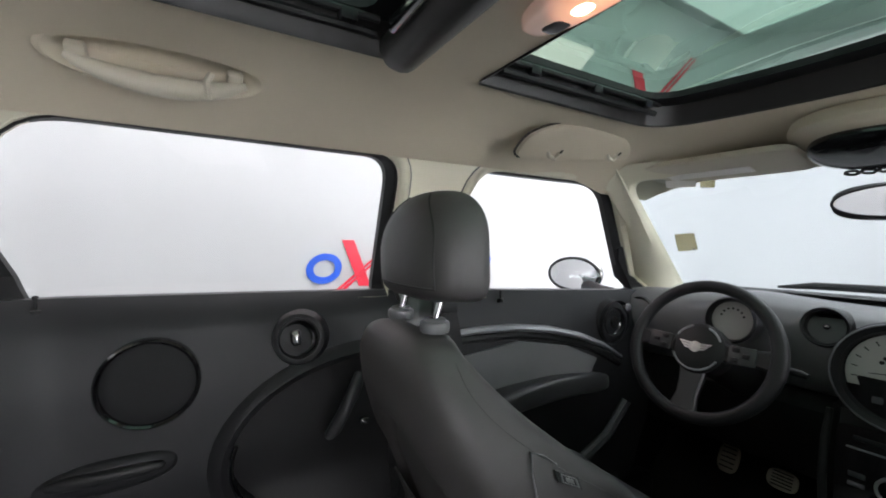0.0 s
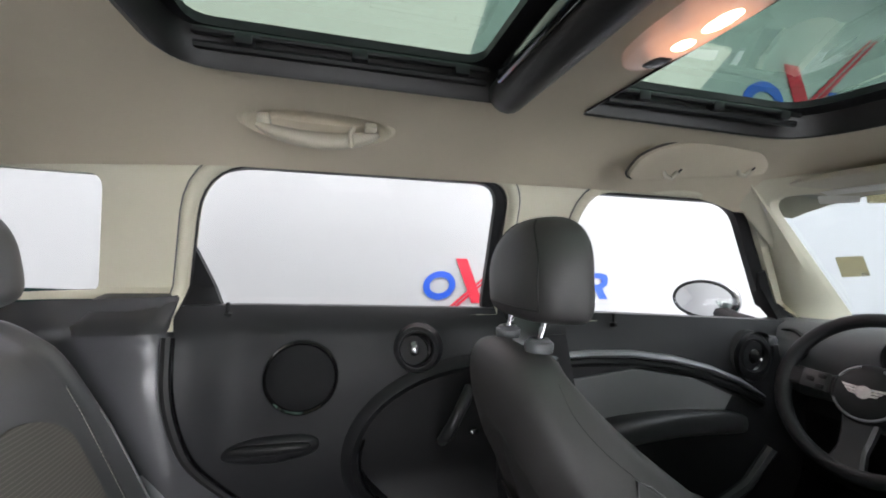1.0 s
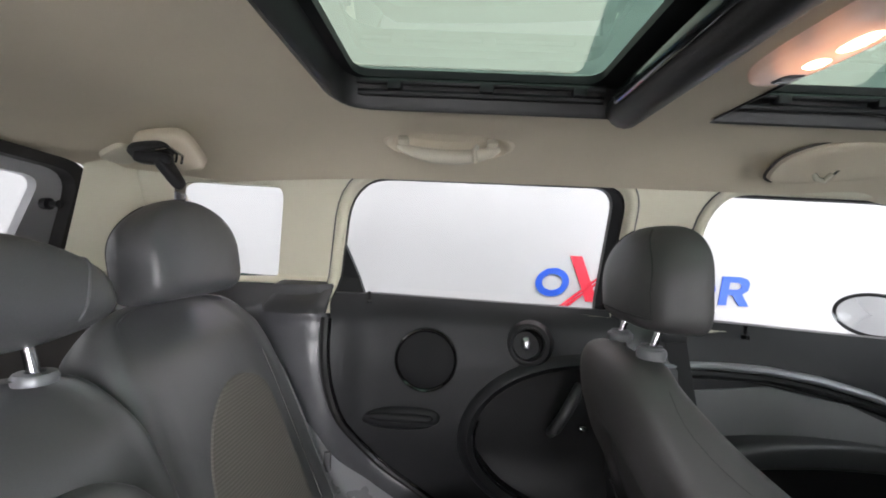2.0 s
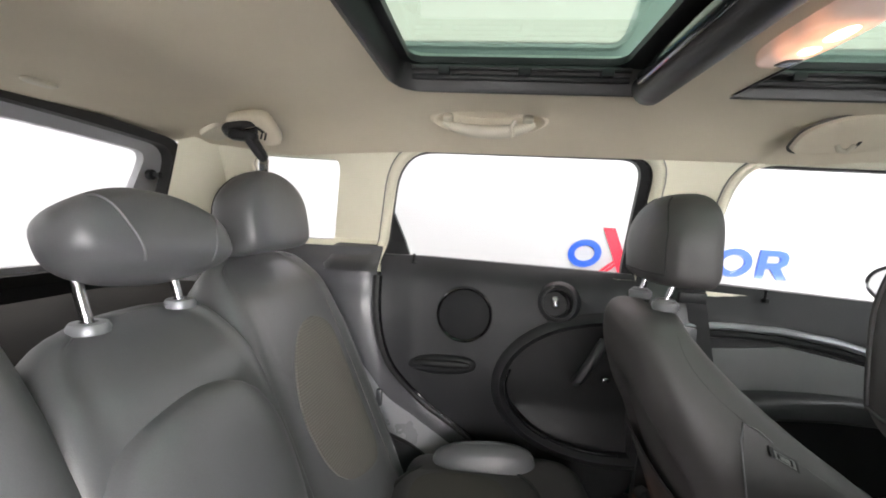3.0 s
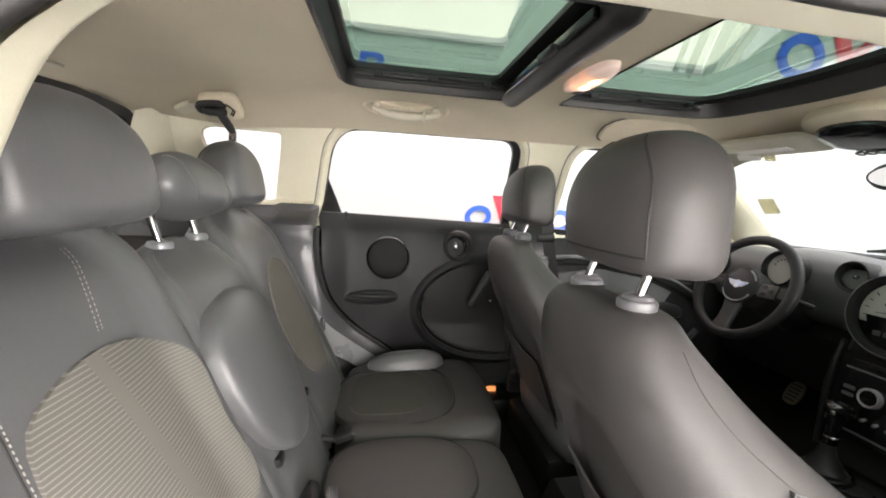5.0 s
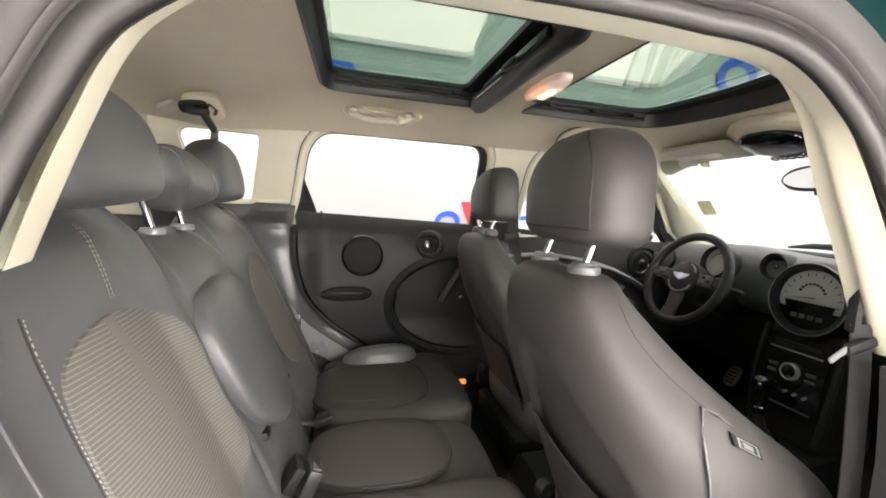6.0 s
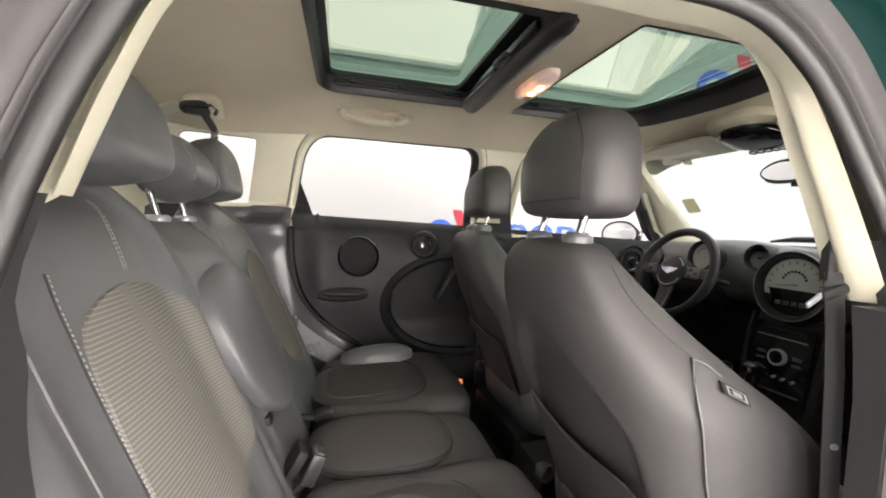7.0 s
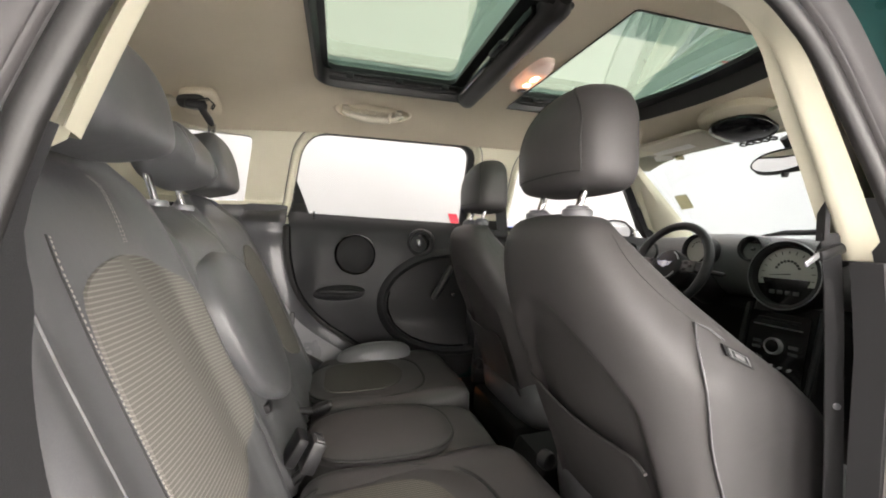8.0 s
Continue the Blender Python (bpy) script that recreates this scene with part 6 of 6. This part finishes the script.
# pale diffuse silver paints in the bright reflection of the chrome ring
part("knob", lathe(bmesh.new(), [(0.0265, 0), (0.0265, 0.012), (0.024, 0.016), (0.021, 0.014), (0.020, 0.012)], on_stack(0, 0.708), 32), M_SILL, fp, "round knob with chrome ring")
part("knob_cap", lathe(bmesh.new(), [(0.0205, 0.004), (0.020, 0.013), (0, 0.0145)], on_stack(0, 0.708), 28), M_GLOSS, fp)
for y, z, w, h, mat in [(0.0, 0.792, 0.13, 0.010, M_BLACK), (0.0, 0.770, 0.15, 0.004, M_SILVER), (-0.055, 0.715, 0.028, 0.012, M_GREY), (0.055, 0.715, 0.028, 0.012, M_GREY), (-0.055, 0.695, 0.028, 0.010, M_GREY), (0.055, 0.695, 0.028, 0.010, M_GREY), (0.0, 0.600, 0.15, 0.007, M_GREY)]:
    bm = bmesh.new()
    rbox(bm, (0, 0, 0), (w, h, 0.006), 0.002)
    bmesh.ops.transform(bm, matrix=on_stack(y, z) @ Matrix.Translation((0, 0, 0.001)), verts=bm.verts)
    part("button" if w < 0.1 else "slot", bm, mat, fp)
# toggles share that pale silver in place of a chrome glint
for k in range(5):
    y = -0.056 + 0.028 * k
    part("toggle", tube(bmesh.new(), [on_stack(y, 0.648) @ Vector((0, 0, 0)), on_stack(y, 0.648) @ Vector((0, -0.004, 0.014))], [0.0035, 0.0045], 8), M_SILL, fp, "small chrome toggle")
for s in (-1, 1):
    bm = bmesh.new()
    tube(bm, [(1.240, s * 0.110, 0.835), (1.226, s * 0.113, 0.77), (1.210, s * 0.112, 0.69), (1.200, s * 0.106, 0.60), (1.190, s * 0.100, 0.52)], [0.007, 0.009, 0.009, 0.008, 0.006], 12)
    part("side_rail", bm, M_DOOR, con, "rounded dark edge of the stack")
bm = bmesh.new()
rings = []
for x, w, z in ((1.30, 0.11, 0.50), (1.10, 0.105, 0.47), (0.90, 0.09, 0.46), (0.55, 0.085, 0.47), (0.36, 0.085, 0.46), (0.33, 0.08, 0.40)):
    rings.append([Vector(p) for p in ((x, -w, 0.30), (x, -w, z - 0.015), (x, -w + 0.015, z), (x, w - 0.015, z), (x, w, z - 0.015), (x, w, 0.30))])
bridge(bm, rings)
part("tunnel", bm, M_BLACK, con, "dark tunnel cover")
for x in (1.14, 1.06):
    part("cup_holder", lathe(bmesh.new(), [(0.040, -0.01), (0.041, 0.006), (0.036, 0.008), (0.034, -0.002), (0, -0.004)], Matrix.Translation((x, -0.045, 0.474)), 28), M_GLOSS, con)
part("handbrake", tube(bmesh.new(), [(0.70, 0.03, 0.48), (0.60, 0.03, 0.52), (0.50, 0.03, 0.56), (0.46, 0.03, 0.575)], [0.014, 0.016, 0.017, 0.013], 10), M_BLACK, con, "black handbrake lever")
lev = thing("gear_lever", (1.125, 0.02, 0.47), "glossy black gear selector with chrome collar", "gear lever")
lm = Matrix.Translation((1.125, 0.02, 0.474))
part("base_ring", lathe(bmesh.new(), [(0.072, -0.012), (0.073, 0.006), (0.068, 0.012), (0.060, 0.010), (0.056, 0.0)], lm @ Matrix.Diagonal((1.15, 0.8, 1, 1)), 36), M_GLOSS, lev, "glossy black base ring")
part("gaiter", lathe(bmesh.new(), [(0.058, 0.0), (0.056, 0.010), (0.050, 0.014), (0.050, 0.024), (0.040, 0.032), (0.037, 0.044), (0.026, 0.056), (0.020, 0.078), (0.0165, 0.095)], lm, 24), M_BLACK, lev, "soft folded black gaiter")
part("stem", tube(bmesh.new(), [(1.126, 0.02, 0.555), (1.135, 0.02, 0.605), (1.142, 0.02, 0.650)], [0.017, 0.014, 0.017], 14), M_GLOSS, lev, "glossy black stem")
part("collar", lathe(bmesh.new(), [(0.0170, -0.004), (0.0190, -0.002), (0.0190, 0.002), (0.0165, 0.004)], Matrix.Translation((1.131, 0.02, 0.588)), 24), M_CHROME, lev, "thin chrome collar")
bm = bmesh.new()
superq(bm, Matrix.Translation((1.140, 0.02, 0.668)) @ Matrix.Rotation(0.25, 4, "Y"), 0.040, 0.026, 0.021, 0.7, 0.8, 24, 14, lambda q: Vector((q.x, q.y, q.z - 0.10 * abs(q.x))))
part("knob", bm, M_GLOSS, lev, "glossy black knob")
bm = bmesh.new()
superq(bm, Matrix.Translation((1.104, 0.008, 0.664)), 0.005, 0.007, 0.008, 0.7, 0.7, 12, 8)
part("release_button", bm, M_CHROME, lev, "small chrome release button")
for name, y, z, w, h in (("pedal", 0.43, 0.50, 0.032, 0.048), ("pedal", 0.285, 0.50, 0.040, 0.030)):
    pe = thing(name, (1.5, y, z - h), "bare metal pedal plate with rubber strips", "pedal", "pedals")
    mm = facing((1.5, y, z), (-1, 0, 0.55), 0)
    bm = bmesh.new()
    superq(bm, mm, w, h, 0.006, 0.4, 0.7, 24, 8)
    part("plate", bm, M_PEDAL, pe, "brushed metal plate")
    for k in range(5):
        bm = bmesh.new()
        rbox(bm, (0, 0, 0), (w * 1.3, 0.004, 0.004), 0.001)
        bmesh.ops.transform(bm, matrix=mm @ Matrix.Translation((0, (k - 2) * h * 0.32, 0.006)), verts=bm.verts)
        part("rubber_strip", bm, M_RUBBER, pe)
    part("arm", tube(bmesh.new(), [mm @ Vector((0, 0, -0.005)), mm @ Vector((0, 0.05, -0.05)), Vector((1.66, y, z + 0.10))], 0.008, 8), M_BLACK, pe)

# ---- things on the headliner ----
def grab(x, y, s):
    g = thing("grab_handle", (x, y, liner_z(x, y)), "folded cream grab handle in an oval headliner recess", "grab handle", "grab handles")
    m = facing((x, y, liner_z(x, y) - 0.004), Vector((0, -s * 0.55, -0.84)))
    part("recess", lathe(bmesh.new(), [(1.06, 0.000), (1.0, 0.003), (0.95, 0.001), (0.90, -0.006), (0.80, -0.024), (0.6, -0.034), (0.0, -0.038)], m @ Matrix.Diagonal((0.126, 0.044, 1, 1)), 48), M_LINER, g, "oval hollow in the headliner")
    bm = bmesh.new()
    pts = [m @ Vector((0.104 * t, -0.023 + 0.020 * t * t, 0.004 + 0.008 * (1 - t ** 4))) for t in [-1 + k / 10 for k in range(21)]]
    tube(bm, pts, [0.005 + 0.0105 * (1 - abs(-1 + k / 10) ** 3) for k in range(21)], 12)
    part("grip", bm, M_CREAM, g, "curved cream grip")
    for u in (-0.092, 0.088):
        bm = bmesh.new()
        rbox(bm, (0, 0, 0), (0.022, 0.034, 0.016), 0.005)
        bmesh.ops.transform(bm, matrix=m @ Matrix.Translation((u, -0.004, -0.002)), verts=bm.verts)
        part("hinge", bm, M_CREAM, g)
    bm = bmesh.new()
    tube(bm, [m @ Vector((0.055, -0.016, 0.03)), m @ Vector((0.052, 0.006, 0.02)), m @ Vector((0.058, 0.014, 0.012))], 0.005, 8)
    part("coat_hook", bm, M_CREAM, g)


grab(-0.055, 0.445, 1)
case = thing("glasses_case", (0.76, 0.47, 1.44), "closed cream glasses holder on the roof rail", "glasses holder")
m = facing((0.785, 0.416, liner_z(0.785, 0.416) - 0.004), (0.05, -0.50, -0.86)) @ Matrix.Rotation(0.20, 4, "Z")
bm = bmesh.new()
superq(bm, m, 0.202, 0.062, 0.013, 0.5, 0.62, 44, 12, lambda q: Vector((q.x, q.y - 0.012 * (q.x / 0.19) ** 2, q.z)))
part("cover", bm, M_LINER, case, "smooth cream cover")
bm = bmesh.new()
tube(bm, [m @ Vector((0.207 * sgn(math.cos(a), 0.65), 0.066 * sgn(math.sin(a), 0.65) - 0.012 * math.cos(a) ** 2, 0.001)) for a in [math.pi * (0.10 + 1.10 * k / 40) for k in range(41)]], 0.0028, 6)
part("gap", bm, M_CLOTH, case)
for u, v in ((-0.105, -0.034), (0.090, -0.040)):
    hk = part("coat_hook", tube(bmesh.new(), [m @ Vector((u - 0.018, v + 0.010, 0.010)), m @ Vector((u - 0.010, v, 0.018)), m @ Vector((u + 0.004, v - 0.002, 0.022)), m @ Vector((u + 0.012, v + 0.012, 0.017))], [0.004, 0.0055, 0.006, 0.0045], 8), M_CREAM, case)
    bm = bmesh.new()
    rbox(bm, (0, 0, 0), (0.006, 0.022, 0.004), 0.001)
    bmesh.ops.transform(bm, matrix=m @ Matrix.Translation((u + 0.020, v + 0.006, 0.0125)), verts=bm.verts)
    part("slot", bm, M_SEAM, hk)


def visor(s):
    v = thing("sun_visor", (1.0, s * 0.29, 1.41), "folded cream sun visor with pale vanity strip", "sun visor", "sun visors")
    m = Matrix.Translation((1.046, s * 0.275, 1.392)) @ Matrix.Rotation(0.26, 4, "Y") @ Matrix.Rotation(s * 0.06, 4, "X") @ Matrix.Rotation(-s * 0.10, 4, "Z")
    bm = bmesh.new()
    superq(bm, m, 0.062, 0.185, 0.010, 0.45, 0.3, 36, 10)
    part("panel", bm, M_CREAM, v, "cream padded panel")
    bm = bmesh.new()
    rbox(bm, (0, 0, 0), (0.030, 0.20, 0.005), 0.002)
    bmesh.ops.transform(bm, matrix=m @ Matrix.Translation((0.010, s * 0.02, -0.010)), verts=bm.verts)
    part("vanity_strip", bm, M_LAMP, v, "pale vanity strip")
    part("pivot", tube(bmesh.new(), [m @ Vector((0.06, s * 0.16, 0.004)), m @ Vector((0.07, s * 0.20, 0.004)), m @ Vector((0.07, s * 0.21, 0.02))], 0.006, 8), M_CREAM, v)


visor(1)
visor(-1)
oc = thing("overhead_console", (1.06, 0, 1.40), "glossy black overhead switch pod in cream bulge", "overhead console")
bm = bmesh.new()
superq(bm, Matrix.Translation((1.025, 0, 1.414)) @ Matrix.Rotation(0.25, 4, "Y"), 0.100, 0.120, 0.024, 0.6, 0.8, 36, 12)
part("bulge", bm, M_LINER, oc, "cream bulge")
bm = bmesh.new()
mo = Matrix.Translation((1.025, 0, 1.384)) @ Matrix.Rotation(0.30, 4, "Y")
superq(bm, mo, 0.074, 0.092, 0.017, 0.7, 0.85, 36, 12)
part("pod", bm, M_GLOSS, oc, "glossy black pod")
for k in range(5):
    y = -0.046 + 0.023 * k
    bm = bmesh.new()
    tube(bm, [mo @ Vector((0.072 + 0.009 * math.cos(a), y + 0.010 * math.sin(a), -0.012)) for a in [2 * math.pi * j / 16 for j in range(16)]], 0.0028, 6, True)
    part("toggle_guard", bm, M_BLACK, oc)
mir = thing("rear_view_mirror", (1.21, 0, 1.26), "oval rear-view mirror in a dark shell", "rear-view mirror")
m = facing((1.20, 0.0, 1.302), (-1, 0.16, -0.06))
bm = bmesh.new()
superq(bm, m @ Matrix.Translation((0, 0, -0.012)), 0.118, 0.040, 0.022, 0.7, 0.65, 40, 12)
part("shell", bm, M_BLACK, mir, "dark mirror shell")
part("mirror_glass", lathe(bmesh.new(), [(1.0, 0), (0.98, 0.003), (0, 0.0032)], m @ Matrix.Translation((0, 0, 0.0085)) @ Matrix.Diagonal((0.107, 0.032, 1, 1)), 40), M_MIRROR, mir, "mirror glass")
bm = bmesh.new()
tube(bm, [m @ Vector((0.108 * math.cos(a), 0.033 * math.sin(a), 0.009)) for a in [2 * math.pi * k / 40 for k in range(40)]], 0.004, 6, True)
part("rim", bm, M_BLACK, mir)
part("day_night_tab", tube(bmesh.new(), [m @ Vector((0, -0.036, -0.006)), m @ Vector((0, -0.052, -0.004))], [0.012, 0.009], 10), M_BLACK, mir)
part("stem", tube(bmesh.new(), [m @ Vector((0, 0.01, -0.03)), (1.235, 0, 1.33), (1.20, 0, 1.375)], [0.012, 0.009, 0.014], 10), M_BLACK, mir)

lamp = thing("reading_lamp", (0.335, 0.03, 1.45), "lit reading lamp glowing orange on the roof cross-piece", "reading lamp")
ml = Matrix.Translation((0.325, 0.025, 1.4605))
bm = bmesh.new()
superq(bm, ml, 0.030, 0.105, 0.020, 0.6, 0.75, 40, 14)
part("lens", bm, M_LENS, lamp, "frosted lamp lens lit from inside")
for dy in (-0.022, 0.022):
    bm = bmesh.new()
    superq(bm, ml @ Matrix.Translation((0.0, dy, -0.0165)), 0.011, 0.024 if dy < 0 else 0.015, 0.006, 0.9, 0.9, 16, 8)
    part("bulb", bm, M_BULB, lamp, "glowing orange bulb")
bm = bmesh.new()
superq(bm, ml @ Matrix.Translation((0.004, 0.062, -0.0165)), 0.012, 0.016, 0.004, 0.6, 0.6, 20, 8)
part("switch", bm, M_GREY, lamp)

# belt for the middle seat, hung from the roof
rb = thing("roof_belt_guide", (-0.60, 0.30, 1.40), "cream roof belt outlet with black hanging belt clip", "seat belt")
bm = bmesh.new()
superq(bm, Matrix.Translation((-0.555, 0.345, 1.384)) @ Matrix.Rotation(-0.12, 4, "Y") @ Matrix.Rotation(-0.6, 4, "X"), 0.050, 0.046, 0.016, 0.5, 0.5, 36, 12)
part("housing", bm, M_LINER, rb, "cream housing")
bm = bmesh.new()
superq(bm, Matrix.Translation((-0.640, 0.340, 1.374)) @ Matrix.Rotation(-0.5, 4, "Y"), 0.024, 0.034, 0.008, 0.5, 0.5, 24, 10)
part("flap", bm, M_CREAM, rb, "cream hinged flap")
bm = bmesh.new()
superq(bm, Matrix.Translation((-0.556, 0.305, 1.362)) @ Matrix.Rotation(0.35, 4, "Z"), 0.028, 0.017, 0.010, 0.45, 0.4, 24, 12)
superq(bm, Matrix.Translation((-0.533, 0.317, 1.340)) @ Matrix.Rotation(1.05, 4, "Y") @ Matrix.Rotation(0.3, 4, "Z"), 0.030, 0.016, 0.009, 0.5, 0.45, 24, 12, lambda q: Vector((q.x, q.y * (1 - 0.35 * q.x / 0.034), q.z)))
part("clip", bm, M_BLACK, rb, "black hinged belt clip")
for dy in (0.0, 0.014):
    bm = bmesh.new()
    tube(bm, [(-0.545, 0.282 + dy, 1.374), (-0.520, 0.282 + dy, 1.379), (-0.508, 0.294 + dy, 1.369), (-0.518, 0.306 + dy, 1.358)], 0.0022, 6)
    part("spring_wire", bm, M_CHROME if dy else M_BLACK, rb)
bm = bmesh.new()
superq(bm, Matrix.Translation((-0.572, 0.318, 1.376)) @ Matrix.Rotation(-0.12, 4, "Y") @ Matrix.Rotation(-0.6, 4, "X"), 0.036, 0.020, 0.010, 0.5, 0.6, 28, 10)
part("slot", bm, M_SEAM, rb, "dark belt slot")
bm = bmesh.new()
rbox(bm, (-0.520, 0.323, 1.306), (0.020, 0.004, 0.026), 0.001)
part("tongue", bm, M_CHROME, rb, "metal belt tongue")
bm = bmesh.new()
superq(bm, Matrix.Translation((-0.795, 0.115, liner_z(-0.795, 0.115) - 0.002)), 0.012, 0.026, 0.005, 0.6, 0.6, 20, 8)
tagged(finish("headliner_clip", bm, M_CREAM), "small beige headliner clip near the tailgate", "trim clip")

# ---- belts and buckles ----
def strap(bm, pts, w, n, thick=0.0025):
    """A flat strap through points; n: which way its face looks."""
    n = Vector(n).normalized()
    rings = []
    pts = [Vector(p) for p in pts]
    for i, p in enumerate(pts):
        d = (pts[min(i + 1, len(pts) - 1)] - pts[max(i - 1, 0)]).normalized()
        s = d.cross(n).normalized()
        rings.append([p + s * w / 2 + n * thick / 2, p - s * w / 2 + n * thick / 2, p - s * w / 2 - n * thick / 2, p + s * w / 2 - n * thick / 2])
    return bridge(bm, rings)


pb = thing("seat_belt", (0.44, -0.61, 0.45), "black front seat belt hanging on the centre pillar", "seat belt", "front seat belts")
part("webbing", strap(bmesh.new(), [(0.428, -0.612, 1.04), (0.432, -0.616, 0.98), (0.438, -0.618, 0.90), (0.446, -0.620, 0.75), (0.455, -0.622, 0.50)], 0.019, (-0.55, -0.83, 0)), M_BELT, pb, "black webbing")
part("webbing", strap(bmesh.new(), [(0.434, -0.598, 1.20), (0.430, -0.603, 1.10), (0.424, -0.607, 1.03)], 0.005, (-0.55, -0.83, 0), 0.02), M_BELT, pb, "black webbing seen edge-on")
bm = bmesh.new()
rbox(bm, (0.426, -0.616, 1.017), (0.044, 0.010, 0.014), 0.004, Matrix.Rotation(-0.3, 3, "Y"))
part("tongue_grip", bm, M_BLACK, pb, "black tongue grip")
bm = bmesh.new()
rbox(bm, (0.396, -0.616, 1.007), (0.028, 0.003, 0.007), 0.001, Matrix.Rotation(-0.55, 3, "Y"))
part("tongue", bm, M_SILVER, pb, "dull metal belt tongue")
part("stop_button", lathe(bmesh.new(), [(0.007, 0), (0.007, 0.003), (0.003, 0.005), (0, 0.005)], facing((0.446, -0.618, 0.825), (-0.5, -0.85, 0)), 14), M_SILVER, pb)
db = thing("seat_belt", (0.57, 0.62, 0.45), "black front seat belt beside the driver seat", "seat belt", "front seat belts")
part("webbing", strap(bmesh.new(), [(0.49, 0.615, 1.24), (0.515, 0.625, 1.05), (0.56, 0.63, 0.85), (0.60, 0.635, 0.60)], 0.045, (-0.4, -0.9, 0)), M_BELT, db, "black webbing")
bm = bmesh.new()
rbox(bm, (0.50, 0.61, 1.045), (0.07, 0.012, 0.03), 0.004)
part("tongue_grip", bm, M_BLACK, db)


def buckle(place, turn, size, label, mat=M_BLACK, top=True):
    b = thing("belt_buckle", Vector(place) - Vector((0, 0, size[2] / 2)), label, "belt buckle", "rear belt buckles")
    bm = bmesh.new()
    mm = Matrix.Translation(place) @ Euler([radians(v) for v in turn]).to_matrix().to_4x4()
    rbox(bm, (0, 0, 0), size, 0.006)
    bmesh.ops.transform(bm, matrix=mm, verts=bm.verts)
    part("body", bm, mat, b)
    if top:
        bm = bmesh.new()
        rbox(bm, (0, 0, 0), (size[0] * 0.6, size[1] * 0.75, 0.006), 0.002)
        bmesh.ops.transform(bm, matrix=mm @ Matrix.Translation((0, 0, size[2] / 2)), verts=bm.verts)
        part("slot", bm, M_GREY, b, "dull metal slot")
        part("stalk", tube(bmesh.new(), [mm @ Vector((0, 0, -size[2] / 2)), mm @ Vector((-0.02, 0, -size[2] / 2 - 0.04))], 0.01, 8), M_BLACK, b)
    return b


buckle((-0.200, -0.128, 0.568), (0, 24, 12), (0.030, 0.052, 0.066), "black belt buckle standing at the seat fold", M_PILLAR)
buckle((-0.232, -0.130, 0.585), (0, 30, 12), (0.022, 0.060, 0.060), "black belt buckle cover at the seat fold", M_BLACK, False)
buckle((-0.19, 0.145, 0.548), (10, 70, 10), (0.022, 0.03, 0.05), "black belt buckle lying at the seat fold")
buckle((-0.292, -0.106, 0.661), (0, -20, 0), (0.022, 0.034, 0.020), "black latch tab at the seat edge", M_BLACK, False)
buckle((-0.288, 0.127, 0.679), (0, -20, 0), (0.02, 0.03, 0.018), "small black latch tab at the seat edge", M_BLACK, False)
buckle((-0.315, 0.588, 0.70), (0, 0, 0), (0.018, 0.012, 0.05), "dull metal belt anchor beside the rear seat", M_GREY, False)
